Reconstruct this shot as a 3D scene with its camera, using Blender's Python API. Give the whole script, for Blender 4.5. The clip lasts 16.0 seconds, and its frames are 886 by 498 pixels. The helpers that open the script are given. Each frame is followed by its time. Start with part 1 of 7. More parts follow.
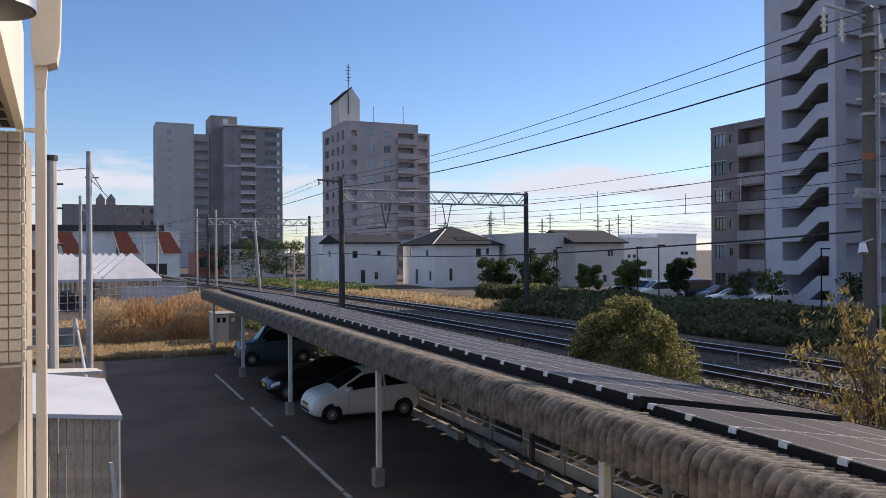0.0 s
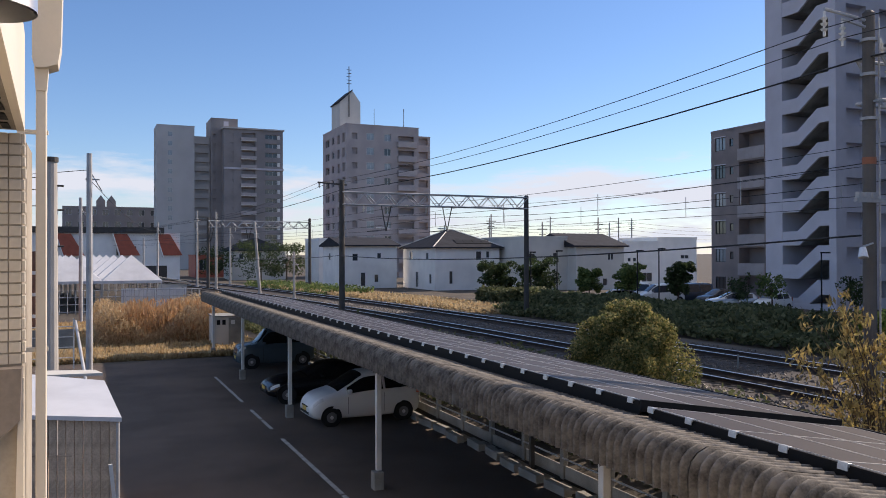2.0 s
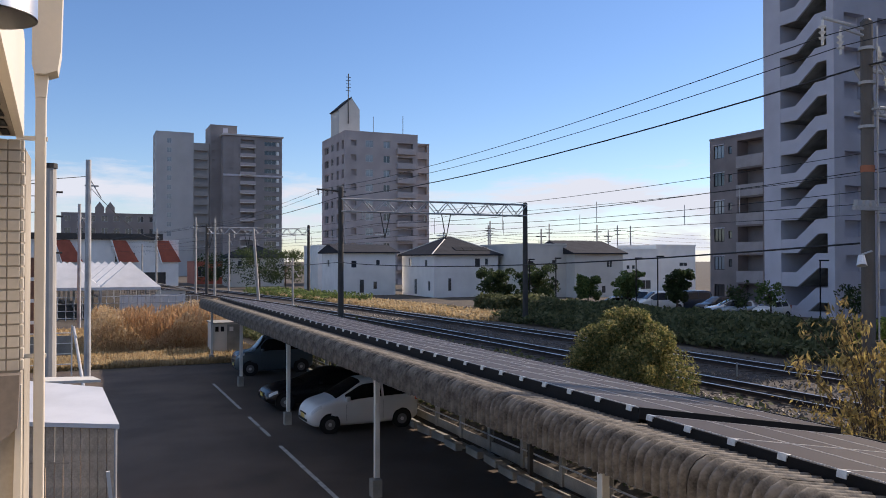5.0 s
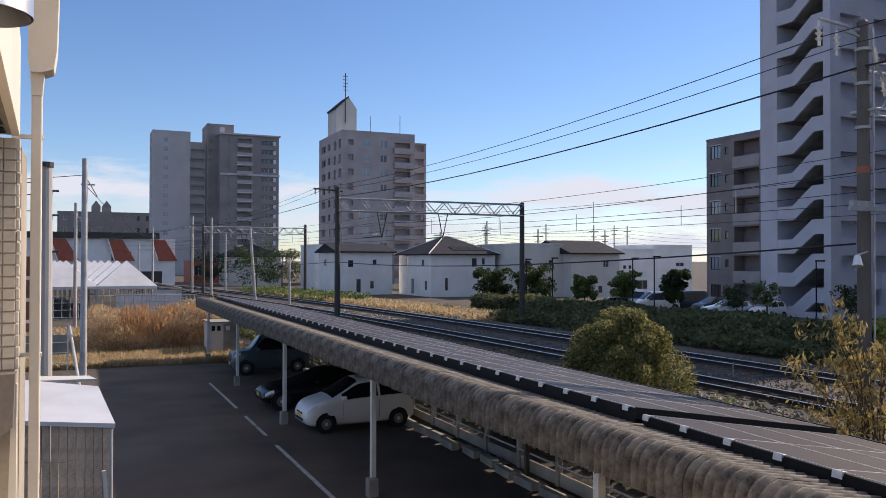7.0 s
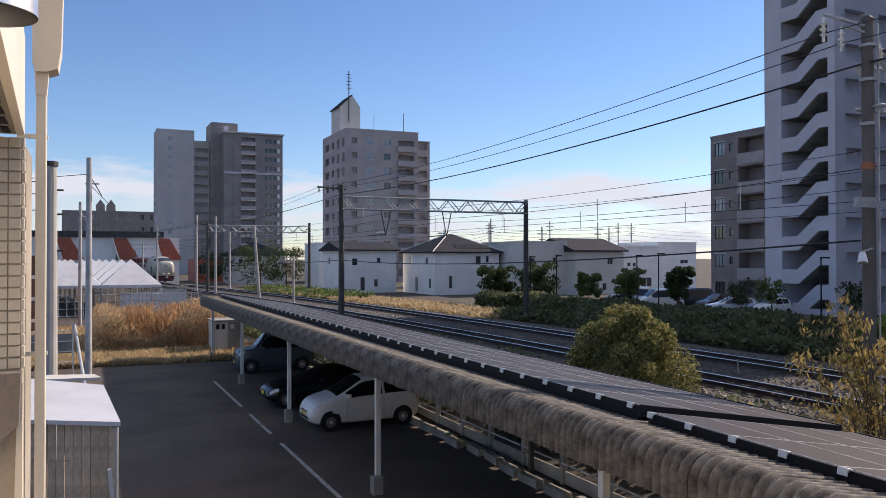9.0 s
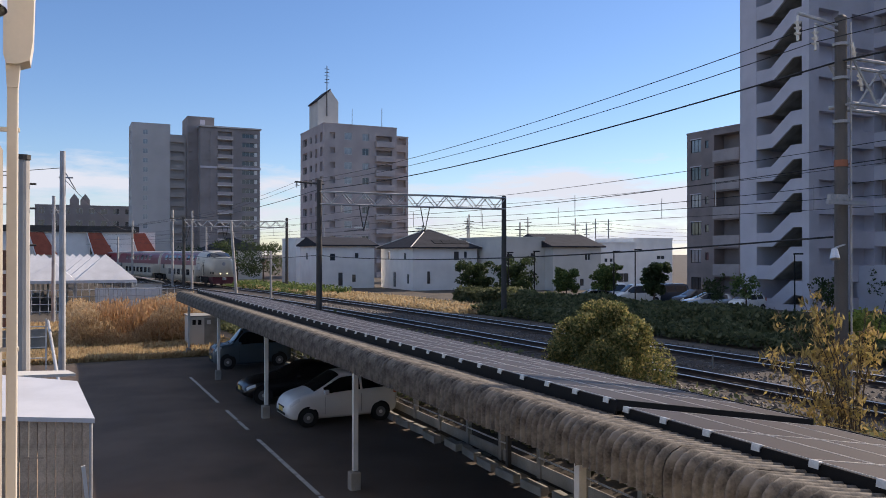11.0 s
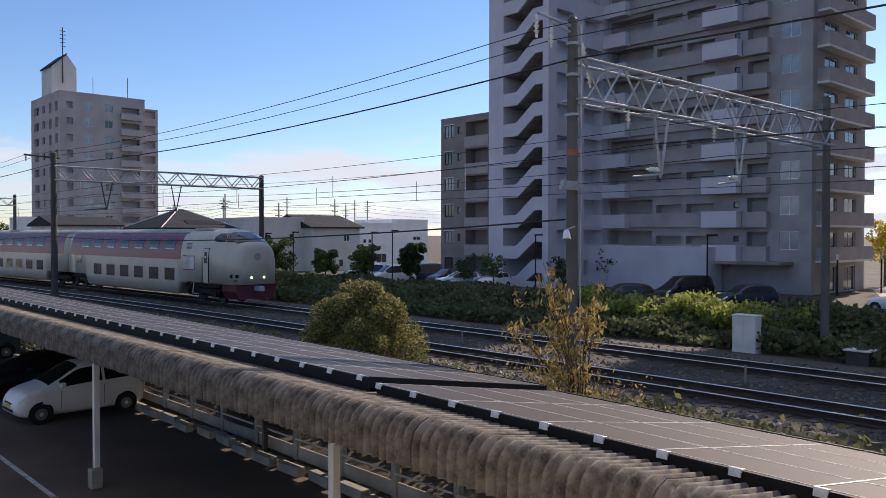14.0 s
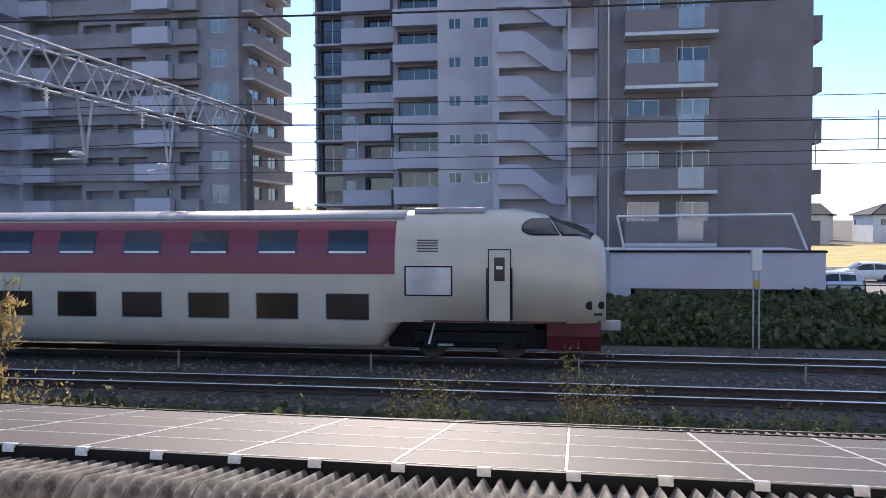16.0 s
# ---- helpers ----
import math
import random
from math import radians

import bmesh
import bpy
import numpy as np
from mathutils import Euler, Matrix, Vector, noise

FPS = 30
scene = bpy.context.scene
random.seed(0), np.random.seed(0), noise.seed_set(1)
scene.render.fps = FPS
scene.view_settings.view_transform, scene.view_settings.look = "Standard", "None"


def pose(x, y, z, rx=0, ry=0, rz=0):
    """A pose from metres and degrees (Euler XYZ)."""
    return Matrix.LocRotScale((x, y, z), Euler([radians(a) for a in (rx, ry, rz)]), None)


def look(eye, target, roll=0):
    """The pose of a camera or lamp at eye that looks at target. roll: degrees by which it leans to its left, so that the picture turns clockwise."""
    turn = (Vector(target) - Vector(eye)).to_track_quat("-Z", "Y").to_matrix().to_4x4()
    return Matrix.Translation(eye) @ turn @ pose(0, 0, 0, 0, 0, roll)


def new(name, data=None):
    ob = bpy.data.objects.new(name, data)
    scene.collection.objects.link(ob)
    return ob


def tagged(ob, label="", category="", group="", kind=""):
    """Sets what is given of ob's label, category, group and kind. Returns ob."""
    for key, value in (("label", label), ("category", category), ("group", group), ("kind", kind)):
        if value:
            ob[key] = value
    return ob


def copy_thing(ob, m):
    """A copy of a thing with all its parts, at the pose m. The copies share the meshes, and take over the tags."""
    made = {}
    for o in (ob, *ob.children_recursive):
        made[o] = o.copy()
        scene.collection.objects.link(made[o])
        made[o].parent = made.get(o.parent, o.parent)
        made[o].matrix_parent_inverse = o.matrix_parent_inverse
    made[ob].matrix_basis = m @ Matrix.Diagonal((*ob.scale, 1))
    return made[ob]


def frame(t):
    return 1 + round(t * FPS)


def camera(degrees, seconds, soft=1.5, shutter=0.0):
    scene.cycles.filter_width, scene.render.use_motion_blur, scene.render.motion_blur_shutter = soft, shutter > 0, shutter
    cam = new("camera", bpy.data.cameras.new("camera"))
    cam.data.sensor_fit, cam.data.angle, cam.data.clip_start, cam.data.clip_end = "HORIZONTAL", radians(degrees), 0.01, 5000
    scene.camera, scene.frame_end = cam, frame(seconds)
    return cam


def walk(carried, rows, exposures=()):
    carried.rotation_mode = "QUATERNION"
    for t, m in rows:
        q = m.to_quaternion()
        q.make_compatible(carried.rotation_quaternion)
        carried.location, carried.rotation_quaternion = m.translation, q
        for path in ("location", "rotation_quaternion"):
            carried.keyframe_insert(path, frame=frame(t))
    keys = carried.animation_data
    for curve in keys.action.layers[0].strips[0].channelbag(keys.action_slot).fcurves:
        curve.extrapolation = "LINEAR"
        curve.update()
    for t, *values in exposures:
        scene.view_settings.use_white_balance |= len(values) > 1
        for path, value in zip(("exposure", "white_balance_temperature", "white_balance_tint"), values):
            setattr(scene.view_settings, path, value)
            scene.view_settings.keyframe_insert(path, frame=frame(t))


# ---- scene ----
cam = camera(57.87, 16.0, soft=0.9)
# seconds, eye x, y, z, yaw, pitch, roll
ROWS = [
    (0.0, 0.000, 0.000, 5.000, -23.90, 0.12, 0.29),
    (0.5, -0.000, 0.000, 5.000, -23.90, 0.18, 0.29),
    (1.0, -0.000, 0.000, 5.000, -23.87, 0.23, 0.22),
    (1.5, -0.000, 0.000, 5.000, -23.87, 0.27, 0.12),
    (2.0, -0.000, 0.000, 5.000, -23.89, 0.33, 0.12),
    (2.5, -0.000, 0.000, 5.000, -23.88, 0.43, 0.15),
    (3.0, -0.000, 0.000, 5.000, -23.81, 0.58, 0.19),
    (3.5, -0.001, 0.001, 5.000, -23.65, 0.69, 0.23),
    (4.0, -0.001, 0.001, 5.000, -23.68, 0.77, 0.16),
    (6.5, 0.001, -0.002, 5.000, -24.31, 0.84, -0.10),
    (7.0, 0.001, -0.001, 5.000, -24.20, 0.81, -0.11),
    (7.5, 0.000, -0.001, 5.000, -24.05, 0.80, -0.13),
    (8.0, -0.000, 0.000, 5.000, -23.86, 0.80, -0.08),
    (8.5, -0.000, 0.000, 5.000, -23.84, 0.75, 0.06),
    (9.0, 0.000, -0.000, 5.000, -23.92, 0.66, 0.06),
    (11.5, 0.007, -0.009, 5.000, -26.20, 0.21, -0.11),
    (12.0, 0.010, -0.013, 5.000, -27.30, 0.06, -0.19),
    (12.5, 0.015, -0.021, 5.000, -29.37, -0.23, -0.30),
    (13.0, 0.022, -0.032, 5.000, -32.08, -0.74, -0.50),
    (13.5, 0.034, -0.054, 5.000, -37.24, -0.84, -0.24),
    (14.0, 0.043, -0.077, 5.000, -42.51, -1.01, -0.08),
    (14.5, 0.053, -0.108, 5.000, -49.19, -1.17, -0.11),
    (15.0, 0.059, -0.153, 5.000, -58.80, -1.45, -0.33),
    (15.5, 0.058, -0.206, 5.000, -69.75, -1.70, -0.09),
    (16.0, 0.045, -0.259, 5.000, -81.22, -2.00, 0.29),
]
walk(cam, [(t, pose(x, y, z, 90 + pitch, roll, yaw)) for t, x, y, z, yaw, pitch, roll in ROWS],
     exposures=[(0, 0.28, 6900, 18), (12.5, 0.28, 6900, 18), (14.0, 0.3, 6900, 18), (15.0, 0.48, 6700, 18), (15.5, 0.8, 6450, 18), (16.0, 0.88, 6400, 18)])

# ---- light ----
SUN_AZ, SUN_EL = 81.0, 33.0     # degrees right of +y, and above the horizon
world = bpy.data.worlds.new("world")
scene.world = world
world.use_nodes = True
wn, wl = world.node_tree.nodes, world.node_tree.links
sky = wn.new("ShaderNodeTexSky")
sky.sky_type, sky.sun_disc = "NISHITA", False
sky.sun_elevation, sky.sun_rotation = radians(SUN_EL), radians(SUN_AZ)
sky.air_density, sky.dust_density, sky.ozone_density = 1.0, 0.15, 4.0
bg = wn["Background"]
bg.inputs["Strength"].default_value = 0.145
# low bank of cloud near the horizon
tc = wn.new("ShaderNodeTexCoord")
sep = wn.new("ShaderNodeSeparateXYZ")
mp = wn.new("ShaderNodeMapping")
mp.inputs["Scale"].default_value = (2.2, 2.2, 11.0)
nz = wn.new("ShaderNodeTexNoise")
nz.inputs["Scale"].default_value, nz.inputs["Detail"].default_value, nz.inputs["Roughness"].default_value = 2.9, 9.0, 0.6
band = wn.new("ShaderNodeValToRGB")
band.color_ramp.elements[0].color = (0.6, 0.6, 0.6, 1)
band.color_ramp.elements[1].color = (0.6, 0.6, 0.6, 1)
# the rise towards the zenith adds unseen overhead cloud to fill the shade
for place, value in ((0.03, 0.53), (0.055, 0.6), (0.078, 0.65), (0.1, 0.49), (0.125, 0.33), (0.16, 0.18), (0.3, 0.18), (0.6, 0.5)):
    stop = band.color_ramp.elements.new(place)
    stop.color = (value, value, value, 1)
add = wn.new("ShaderNodeMath")
add.operation = "ADD"
ramp = wn.new("ShaderNodeMapRange")
ramp.inputs["From Min"].default_value, ramp.inputs["From Max"].default_value = 0.97, 1.16
mixc = wn.new("ShaderNodeMix")
mixc.data_type = "RGBA"
mixc.inputs["B"].default_value = (4.1, 4.6, 5.25, 1)
wl.new(tc.outputs["Generated"], sep.inputs[0])
wl.new(tc.outputs["Generated"], mp.inputs[0])
wl.new(mp.outputs[0], nz.inputs["Vector"])
wl.new(sep.outputs["Z"], band.inputs["Fac"])
wl.new(nz.outputs["Fac"], add.inputs[0])
wl.new(band.outputs[0], add.inputs[1])
wl.new(add.outputs[0], ramp.inputs["Value"])
wl.new(ramp.outputs[0], mixc.inputs["Factor"])
sat = wn.new("ShaderNodeHueSaturation")
sat.inputs["Saturation"].default_value, sat.inputs["Value"].default_value = 1.1, 0.79
wl.new(sky.outputs[0], sat.inputs["Color"])
tint = wn.new("ShaderNodeMix")
tint.data_type, tint.blend_type = "RGBA", "MULTIPLY"
tint.inputs["Factor"].default_value = 1.0
tint.inputs["B"].default_value = (0.93, 0.98, 1.08, 1)
wl.new(sat.outputs[0], tint.inputs["A"])
wl.new(tint.outputs["Result"], mixc.inputs["A"])
wl.new(mixc.outputs["Result"], bg.inputs["Color"])

sun_data = bpy.data.lights.new("sun", "SUN")
sun_data.energy, sun_data.angle, sun_data.color = 4.9, radians(0.53), (1.0, 0.9, 0.76)
sun = new("sun", sun_data)
sa, se = radians(SUN_AZ), radians(SUN_EL)
sun.matrix_world = look((60, 0, 60), Vector((60, 0, 60)) - Vector((math.sin(sa) * math.cos(se), math.cos(sa) * math.cos(se), math.sin(se))))



# ---- materials ----
def mat(name, color, rough=0.7, metal=0.0, var=0.25, scale=1.5, bump=0.15, fine=40.0, dark=None, spec=0.5, rand=0.0):
    """Painted or raw surface: a large stain and a fine grain vary colour, gloss and relief."""
    m = bpy.data.materials.new(name)
    m.use_nodes = True
    n, l = m.node_tree.nodes, m.node_tree.links
    b = n["Principled BSDF"]
    b.inputs["Roughness"].default_value, b.inputs["Metallic"].default_value = rough, metal
    b.inputs["Specular IOR Level"].default_value = spec
    t = n.new("ShaderNodeTexCoord")
    big, small = n.new("ShaderNodeTexNoise"), n.new("ShaderNodeTexNoise")
    big.inputs["Scale"].default_value, big.inputs["Detail"].default_value = scale, 6
    small.inputs["Scale"].default_value, small.inputs["Detail"].default_value = fine, 4
    l.new(t.outputs["Object"], big.inputs["Vector"])
    l.new(t.outputs["Object"], small.inputs["Vector"])
    mix = n.new("ShaderNodeMix")
    mix.data_type = "RGBA"
    d = dark or tuple(c * (1 - var) ** 2 for c in color)
    mix.inputs["A"].default_value, mix.inputs["B"].default_value = (*d, 1), (*color, 1)
    s = n.new("ShaderNodeMath")
    s.operation = "MULTIPLY_ADD"
    s.inputs[1].default_value = 0.35
    l.new(small.outputs["Fac"], s.inputs[0])
    l.new(big.outputs["Fac"], s.inputs[2])
    r = n.new("ShaderNodeMapRange")
    r.inputs["From Min"].default_value, r.inputs["From Max"].default_value = 0.42, 0.82
    l.new(s.outputs[0], r.inputs["Value"])
    l.new(r.outputs[0], mix.inputs["Factor"])
    out = mix.outputs["Result"]
    if rand:
        info = n.new("ShaderNodeObjectInfo")
        isl = n.new("ShaderNodeNewGeometry")
        ad = n.new("ShaderNodeMath")
        ad.operation = "ADD"
        l.new(info.outputs["Random"], ad.inputs[0])
        l.new(isl.outputs["Random Per Island"], ad.inputs[1])
        fr = n.new("ShaderNodeMath")
        fr.operation = "FRACT"
        l.new(ad.outputs[0], fr.inputs[0])
        mr = n.new("ShaderNodeMapRange")
        mr.inputs["To Min"].default_value, mr.inputs["To Max"].default_value = 1 - rand, 1 + rand
        l.new(fr.outputs[0], mr.inputs["Value"])
        hs = n.new("ShaderNodeHueSaturation")
        l.new(mr.outputs[0], hs.inputs["Value"])
        l.new(out, hs.inputs["Color"])
        out = hs.outputs["Color"]
    l.new(out, b.inputs["Base Color"])
    if bump:
        bp = n.new("ShaderNodeBump")
        bp.inputs["Strength"].default_value, bp.inputs["Distance"].default_value = bump, 0.02
        l.new(small.outputs["Fac"], bp.inputs["Height"])
        l.new(bp.outputs[0], b.inputs["Normal"])
    return m


def leaf_mat(name, c1, c2, c3):
    """Leaves: three tints by leaf, a little light through them."""
    m = bpy.data.materials.new(name)
    m.use_nodes = True
    n, l = m.node_tree.nodes, m.node_tree.links
    b = n["Principled BSDF"]
    b.inputs["Roughness"].default_value = 0.7
    b.inputs["Specular IOR Level"].default_value = 0.25
    g = n.new("ShaderNodeNewGeometry")
    cr = n.new("ShaderNodeValToRGB")
    cr.color_ramp.elements[0].color, cr.color_ramp.elements[1].color = (*c1, 1), (*c3, 1)
    e = cr.color_ramp.elements.new(0.5)
    e.color = (*c2, 1)
    l.new(g.outputs["Random Per Island"], cr.inputs[0])
    l.new(cr.outputs[0], b.inputs["Base Color"])
    tr = n.new("ShaderNodeBsdfTranslucent")
    l.new(cr.outputs[0], tr.inputs["Color"])
    mx = n.new("ShaderNodeMixShader")
    mx.inputs[0].default_value = 0.42
    l.new(b.outputs[0], mx.inputs[1])
    l.new(tr.outputs[0], mx.inputs[2])
    l.new(mx.outputs[0], n["Material Output"].inputs[0])
    return m


def glow(name, color, strength):
    m = bpy.data.materials.new(name)
    m.use_nodes = True
    b = m.node_tree.nodes["Principled BSDF"]
    b.inputs["Base Color"].default_value = (*color, 1)
    b.inputs["Emission Color"].default_value = (*color, 1)
    b.inputs["Emission Strength"].default_value = strength
    return m


ASPHALT = mat("asphalt", (0.108, 0.078, 0.058), 0.9, var=0.4, scale=0.35, bump=0.5, fine=90)
SOIL = mat("soil", (0.085, 0.068, 0.05), 0.95, var=0.35, scale=0.5, bump=0.6, fine=20)
SLEEPER = mat("dark_sleeper", (0.05, 0.042, 0.036), 0.9, bump=0.3)
BALLAST = mat("ballast", (0.06, 0.049, 0.042), 0.95, var=0.4, scale=0.6, bump=1.0, fine=25)
CONCRETE = mat("concrete", (0.32, 0.31, 0.28), 0.9, var=0.3, scale=1.2, bump=0.3)
SLATE = mat("fibre_cement", (0.215, 0.195, 0.17), 0.95, scale=6.0, bump=0.22, dark=(0.05, 0.045, 0.04), fine=38, spec=0.2)
PANEL = mat("solar_glass", (0.062, 0.054, 0.055), 0.55, var=0.2, scale=0.8, bump=0.02, spec=0.15)
PANEL_LINE = mat("panel_frame", (0.66, 0.64, 0.62), 0.45, metal=0.3, bump=0.05)
BLACK = mat("black_metal", (0.012, 0.012, 0.013), 0.6, bump=0.1, spec=0.2)
ALU = mat("aluminium", (0.72, 0.73, 0.74), 0.35, metal=0.5, bump=0.05)
STONE = mat("ballast_stone", (0.105, 0.085, 0.07), 0.55, var=0.3, bump=0, rand=0.5)
WHITE_PAINT = mat("white_paint", (0.72, 0.71, 0.67), 0.55, var=0.12, bump=0.08)
CREAM = mat("cream_plastic", (0.78, 0.70, 0.57), 0.45, var=0.06, bump=0.03)
TILE = mat("ivory_tile", (0.62, 0.56, 0.47), 0.4, var=0.12, bump=0.06, rand=0.06)
STEEL = mat("steel_rail", (0.86, 0.82, 0.77), 0.34, metal=1.0, bump=0.05)
RUST = mat("rusty_steel", (0.055, 0.036, 0.028), 0.85, bump=0.3)
POLE = mat("concrete_pole", (0.45, 0.43, 0.4), 0.85, var=0.2, scale=0.8)
DARKPOLE = mat("dark_steel_pole", (0.06, 0.055, 0.05), 0.7)
GALV = mat("galvanised_steel", (0.46, 0.47, 0.48), 0.75, metal=0.1, bump=0.1)
WIRE = mat("black_cable", (0.015, 0.015, 0.017), 0.6, bump=0)
WOOD = mat("weathered_boards", (0.62, 0.48, 0.35), 0.85, var=0.4, scale=3, bump=0.4, rand=0.15)
SHEDROOF = mat("white_sheet_roof", (0.62, 0.62, 0.63), 0.4, var=0.08, bump=0.05)
A_WALL = mat("lavender_grey_wall", (0.57, 0.545, 0.585), 0.85, var=0.1, scale=0.4, bump=0.1)
A_TILE = mat("grey_brown_tile", (0.37, 0.335, 0.33), 0.7, var=0.16, scale=0.6, bump=0.2, fine=14)
BRICK_DK = mat("dark_taupe_tile", (0.25, 0.21, 0.20), 0.7, var=0.16, scale=0.5, bump=0.2, fine=14)
B_WALL = mat("pale_pink_wall", (0.64, 0.59, 0.59), 0.85, var=0.12, scale=0.4, bump=0.1)
T_LIGHT = mat("tower_grey", (0.5, 0.48, 0.46), 0.8, var=0.1, scale=0.2, bump=0.05)
T_DARK = mat("tower_charcoal", (0.29, 0.26, 0.25), 0.8, var=0.15, scale=0.2, bump=0.05)
T_BROWN = mat("tower_taupe", (0.42, 0.37, 0.36), 0.8, var=0.15, scale=0.3, bump=0.05)
HOUSE_W = mat("white_siding", (0.82, 0.80, 0.76), 0.8, var=0.08, scale=0.5, bump=0.1)
HOUSE_G = mat("beige_siding", (0.60, 0.58, 0.53), 0.8, var=0.08, scale=0.5, bump=0.1)
ROOF_DK = mat("dark_roof_tile", (0.035, 0.037, 0.045), 0.85, var=0.2, scale=1.0, bump=0.3, fine=9, spec=0.15)
RED = mat("red_cladding", (0.42, 0.10, 0.055), 0.6, var=0.15)
GLASS = mat("window_glass", (0.045, 0.055, 0.065), 0.06, var=0.3, scale=0.25, bump=0, spec=0.9)
TINTED = mat("tinted_glass", (0.03, 0.031, 0.034), 0.3, bump=0, spec=0.3)
GLASS_PALE = mat("curtained_glass", (0.32, 0.36, 0.38), 0.1, var=0.3, scale=0.6, bump=0, spec=0.9)
CURTAIN = mat("white_curtain", (0.6, 0.6, 0.58), 0.9, bump=0)
T_RED = mat("train_maroon", (0.19, 0.022, 0.042), 0.3, var=0.08, bump=0, spec=0.6)
T_SKIRT = mat("train_skirt_maroon", (0.12, 0.02, 0.03), 0.5)
T_CREAM = mat("train_ivory", (0.49, 0.455, 0.375), 0.32, var=0.06, bump=0, spec=0.6)
T_ROOF = mat("train_roof_grey", (0.33, 0.33, 0.35), 0.45, bump=0.03)
CAR_GLASS = mat("car_glass", (0.014, 0.016, 0.018), 0.12, bump=0, spec=0.8)
TYRE = mat("rubber", (0.012, 0.012, 0.012), 0.8, bump=0.1)
LAMPGLASS = mat("lamp_glass", (0.75, 0.75, 0.72), 0.1, bump=0, spec=0.9)
HEADLIGHT = glow("headlight", (1.0, 0.8, 0.45), 1.6)
BARK = mat("bark", (0.12, 0.085, 0.055), 0.95, bump=0.6)
L_BUSH = leaf_mat("bush_leaf", (0.075, 0.1, 0.035), (0.18, 0.185, 0.07), (0.42, 0.34, 0.13))
L_HEDGE = leaf_mat("hedge_leaf", (0.055, 0.07, 0.036), (0.105, 0.12, 0.056), (0.185, 0.19, 0.095))
L_CREEP_LIT = leaf_mat("sunlit_creeper_leaf", (0.13, 0.19, 0.04), (0.27, 0.31, 0.07), (0.42, 0.4, 0.11))
L_TREE = leaf_mat("tree_leaf", (0.06, 0.1, 0.035), (0.12, 0.17, 0.055), (0.22, 0.26, 0.09))
L_DARKTREE = leaf_mat("evergreen_leaf", (0.03, 0.048, 0.022), (0.05, 0.075, 0.03), (0.085, 0.115, 0.042))
L_YELLOW = leaf_mat("yellow_leaf", (0.26, 0.18, 0.08), (0.52, 0.40, 0.13), (0.34, 0.24, 0.12))
L_DRY = leaf_mat("dry_grass", (0.46, 0.34, 0.18), (0.58, 0.45, 0.27), (0.36, 0.25, 0.13))
L_WEED = leaf_mat("weed_stalk", (0.10, 0.09, 0.035), (0.05, 0.065, 0.02), (0.20, 0.16, 0.08))


# ---- building blocks ----
def thing(name, label, category, m=None, group="", kind=""):
    ob = new(name)
    ob.empty_display_size = 0.3
    if m is not None:
        ob.matrix_world = m
    return tagged(ob, label, category, group, kind)


def mesh_of(bm, material, smooth=False):
    me = bpy.data.meshes.new("mesh")
    bm.normal_update()
    bm.to_mesh(me)
    bm.free()
    me.materials.append(material)
    if smooth:
        me.polygons.foreach_set("use_smooth", [True] * len(me.polygons))
    return me


def part(name, bm, material=None, parent=None, label="", smooth=False, m=None):
    """Links a bmesh, or a mesh already made, as one object."""
    me = mesh_of(bm, material, smooth) if isinstance(bm, bmesh.types.BMesh) else bm
    ob = new(name, me)
    if parent is not None:
        ob.parent = parent
    if m is not None:
        ob.matrix_basis = m
    return tagged(ob, label)


def box(bm, x0, x1, y0, y1, z0, z1, bevel=0.0):
    v = bmesh.ops.create_cube(bm, size=1, matrix=Matrix.LocRotScale(((x0 + x1) / 2, (y0 + y1) / 2, (z0 + z1) / 2), None, (abs(x1 - x0), abs(y1 - y0), abs(z1 - z0))))["verts"]
    if bevel:
        bmesh.ops.bevel(bm, geom=list({e for a in v for e in a.link_edges}), offset=bevel, segments=2, affect="EDGES", profile=0.5)
    return bm


def boxm(x0, x1, y0, y1, z0, z1, bevel=0.0):
    return box(bmesh.new(), x0, x1, y0, y1, z0, z1, bevel)


def rod(bm, a, b, r, r2=None, seg=8, caps=True):
    a, b = Vector(a), Vector(b)
    d = b - a
    m = Matrix.Translation((a + b) / 2) @ d.to_track_quat("Z", "Y").to_matrix().to_4x4()
    bmesh.ops.create_cone(bm, cap_ends=caps, segments=seg, radius1=r, radius2=r if r2 is None else r2, depth=d.length, matrix=m)
    return bm


def rodm(a, b, r, r2=None, seg=8):
    return rod(bmesh.new(), a, b, r, r2, seg)


def poly(bm, pts, axis, d0, d1):
    """Outline of 2D points extruded along an axis from d0 to d1."""
    def at(p, d):
        return {"x": (d, p[0], p[1]), "y": (p[0], d, p[1]), "z": (p[0], p[1], d)}[axis]
    lo, hi = [bm.verts.new(at(p, d0)) for p in pts], [bm.verts.new(at(p, d1)) for p in pts]
    n = len(pts)
    for i in range(n):
        bm.faces.new((lo[i], lo[(i + 1) % n], hi[(i + 1) % n], hi[i]))
    bm.faces.new(lo[::-1])
    bm.faces.new(hi)
    bmesh.ops.recalc_face_normals(bm, faces=bm.faces)
    return bm


def raw(verts, faces, material, smooth=False):
    me = bpy.data.meshes.new("mesh")
    me.from_pydata(verts, [], faces)
    me.materials.append(material)
    if smooth:
        me.polygons.foreach_set("use_smooth", [True] * len(me.polygons))
    return me


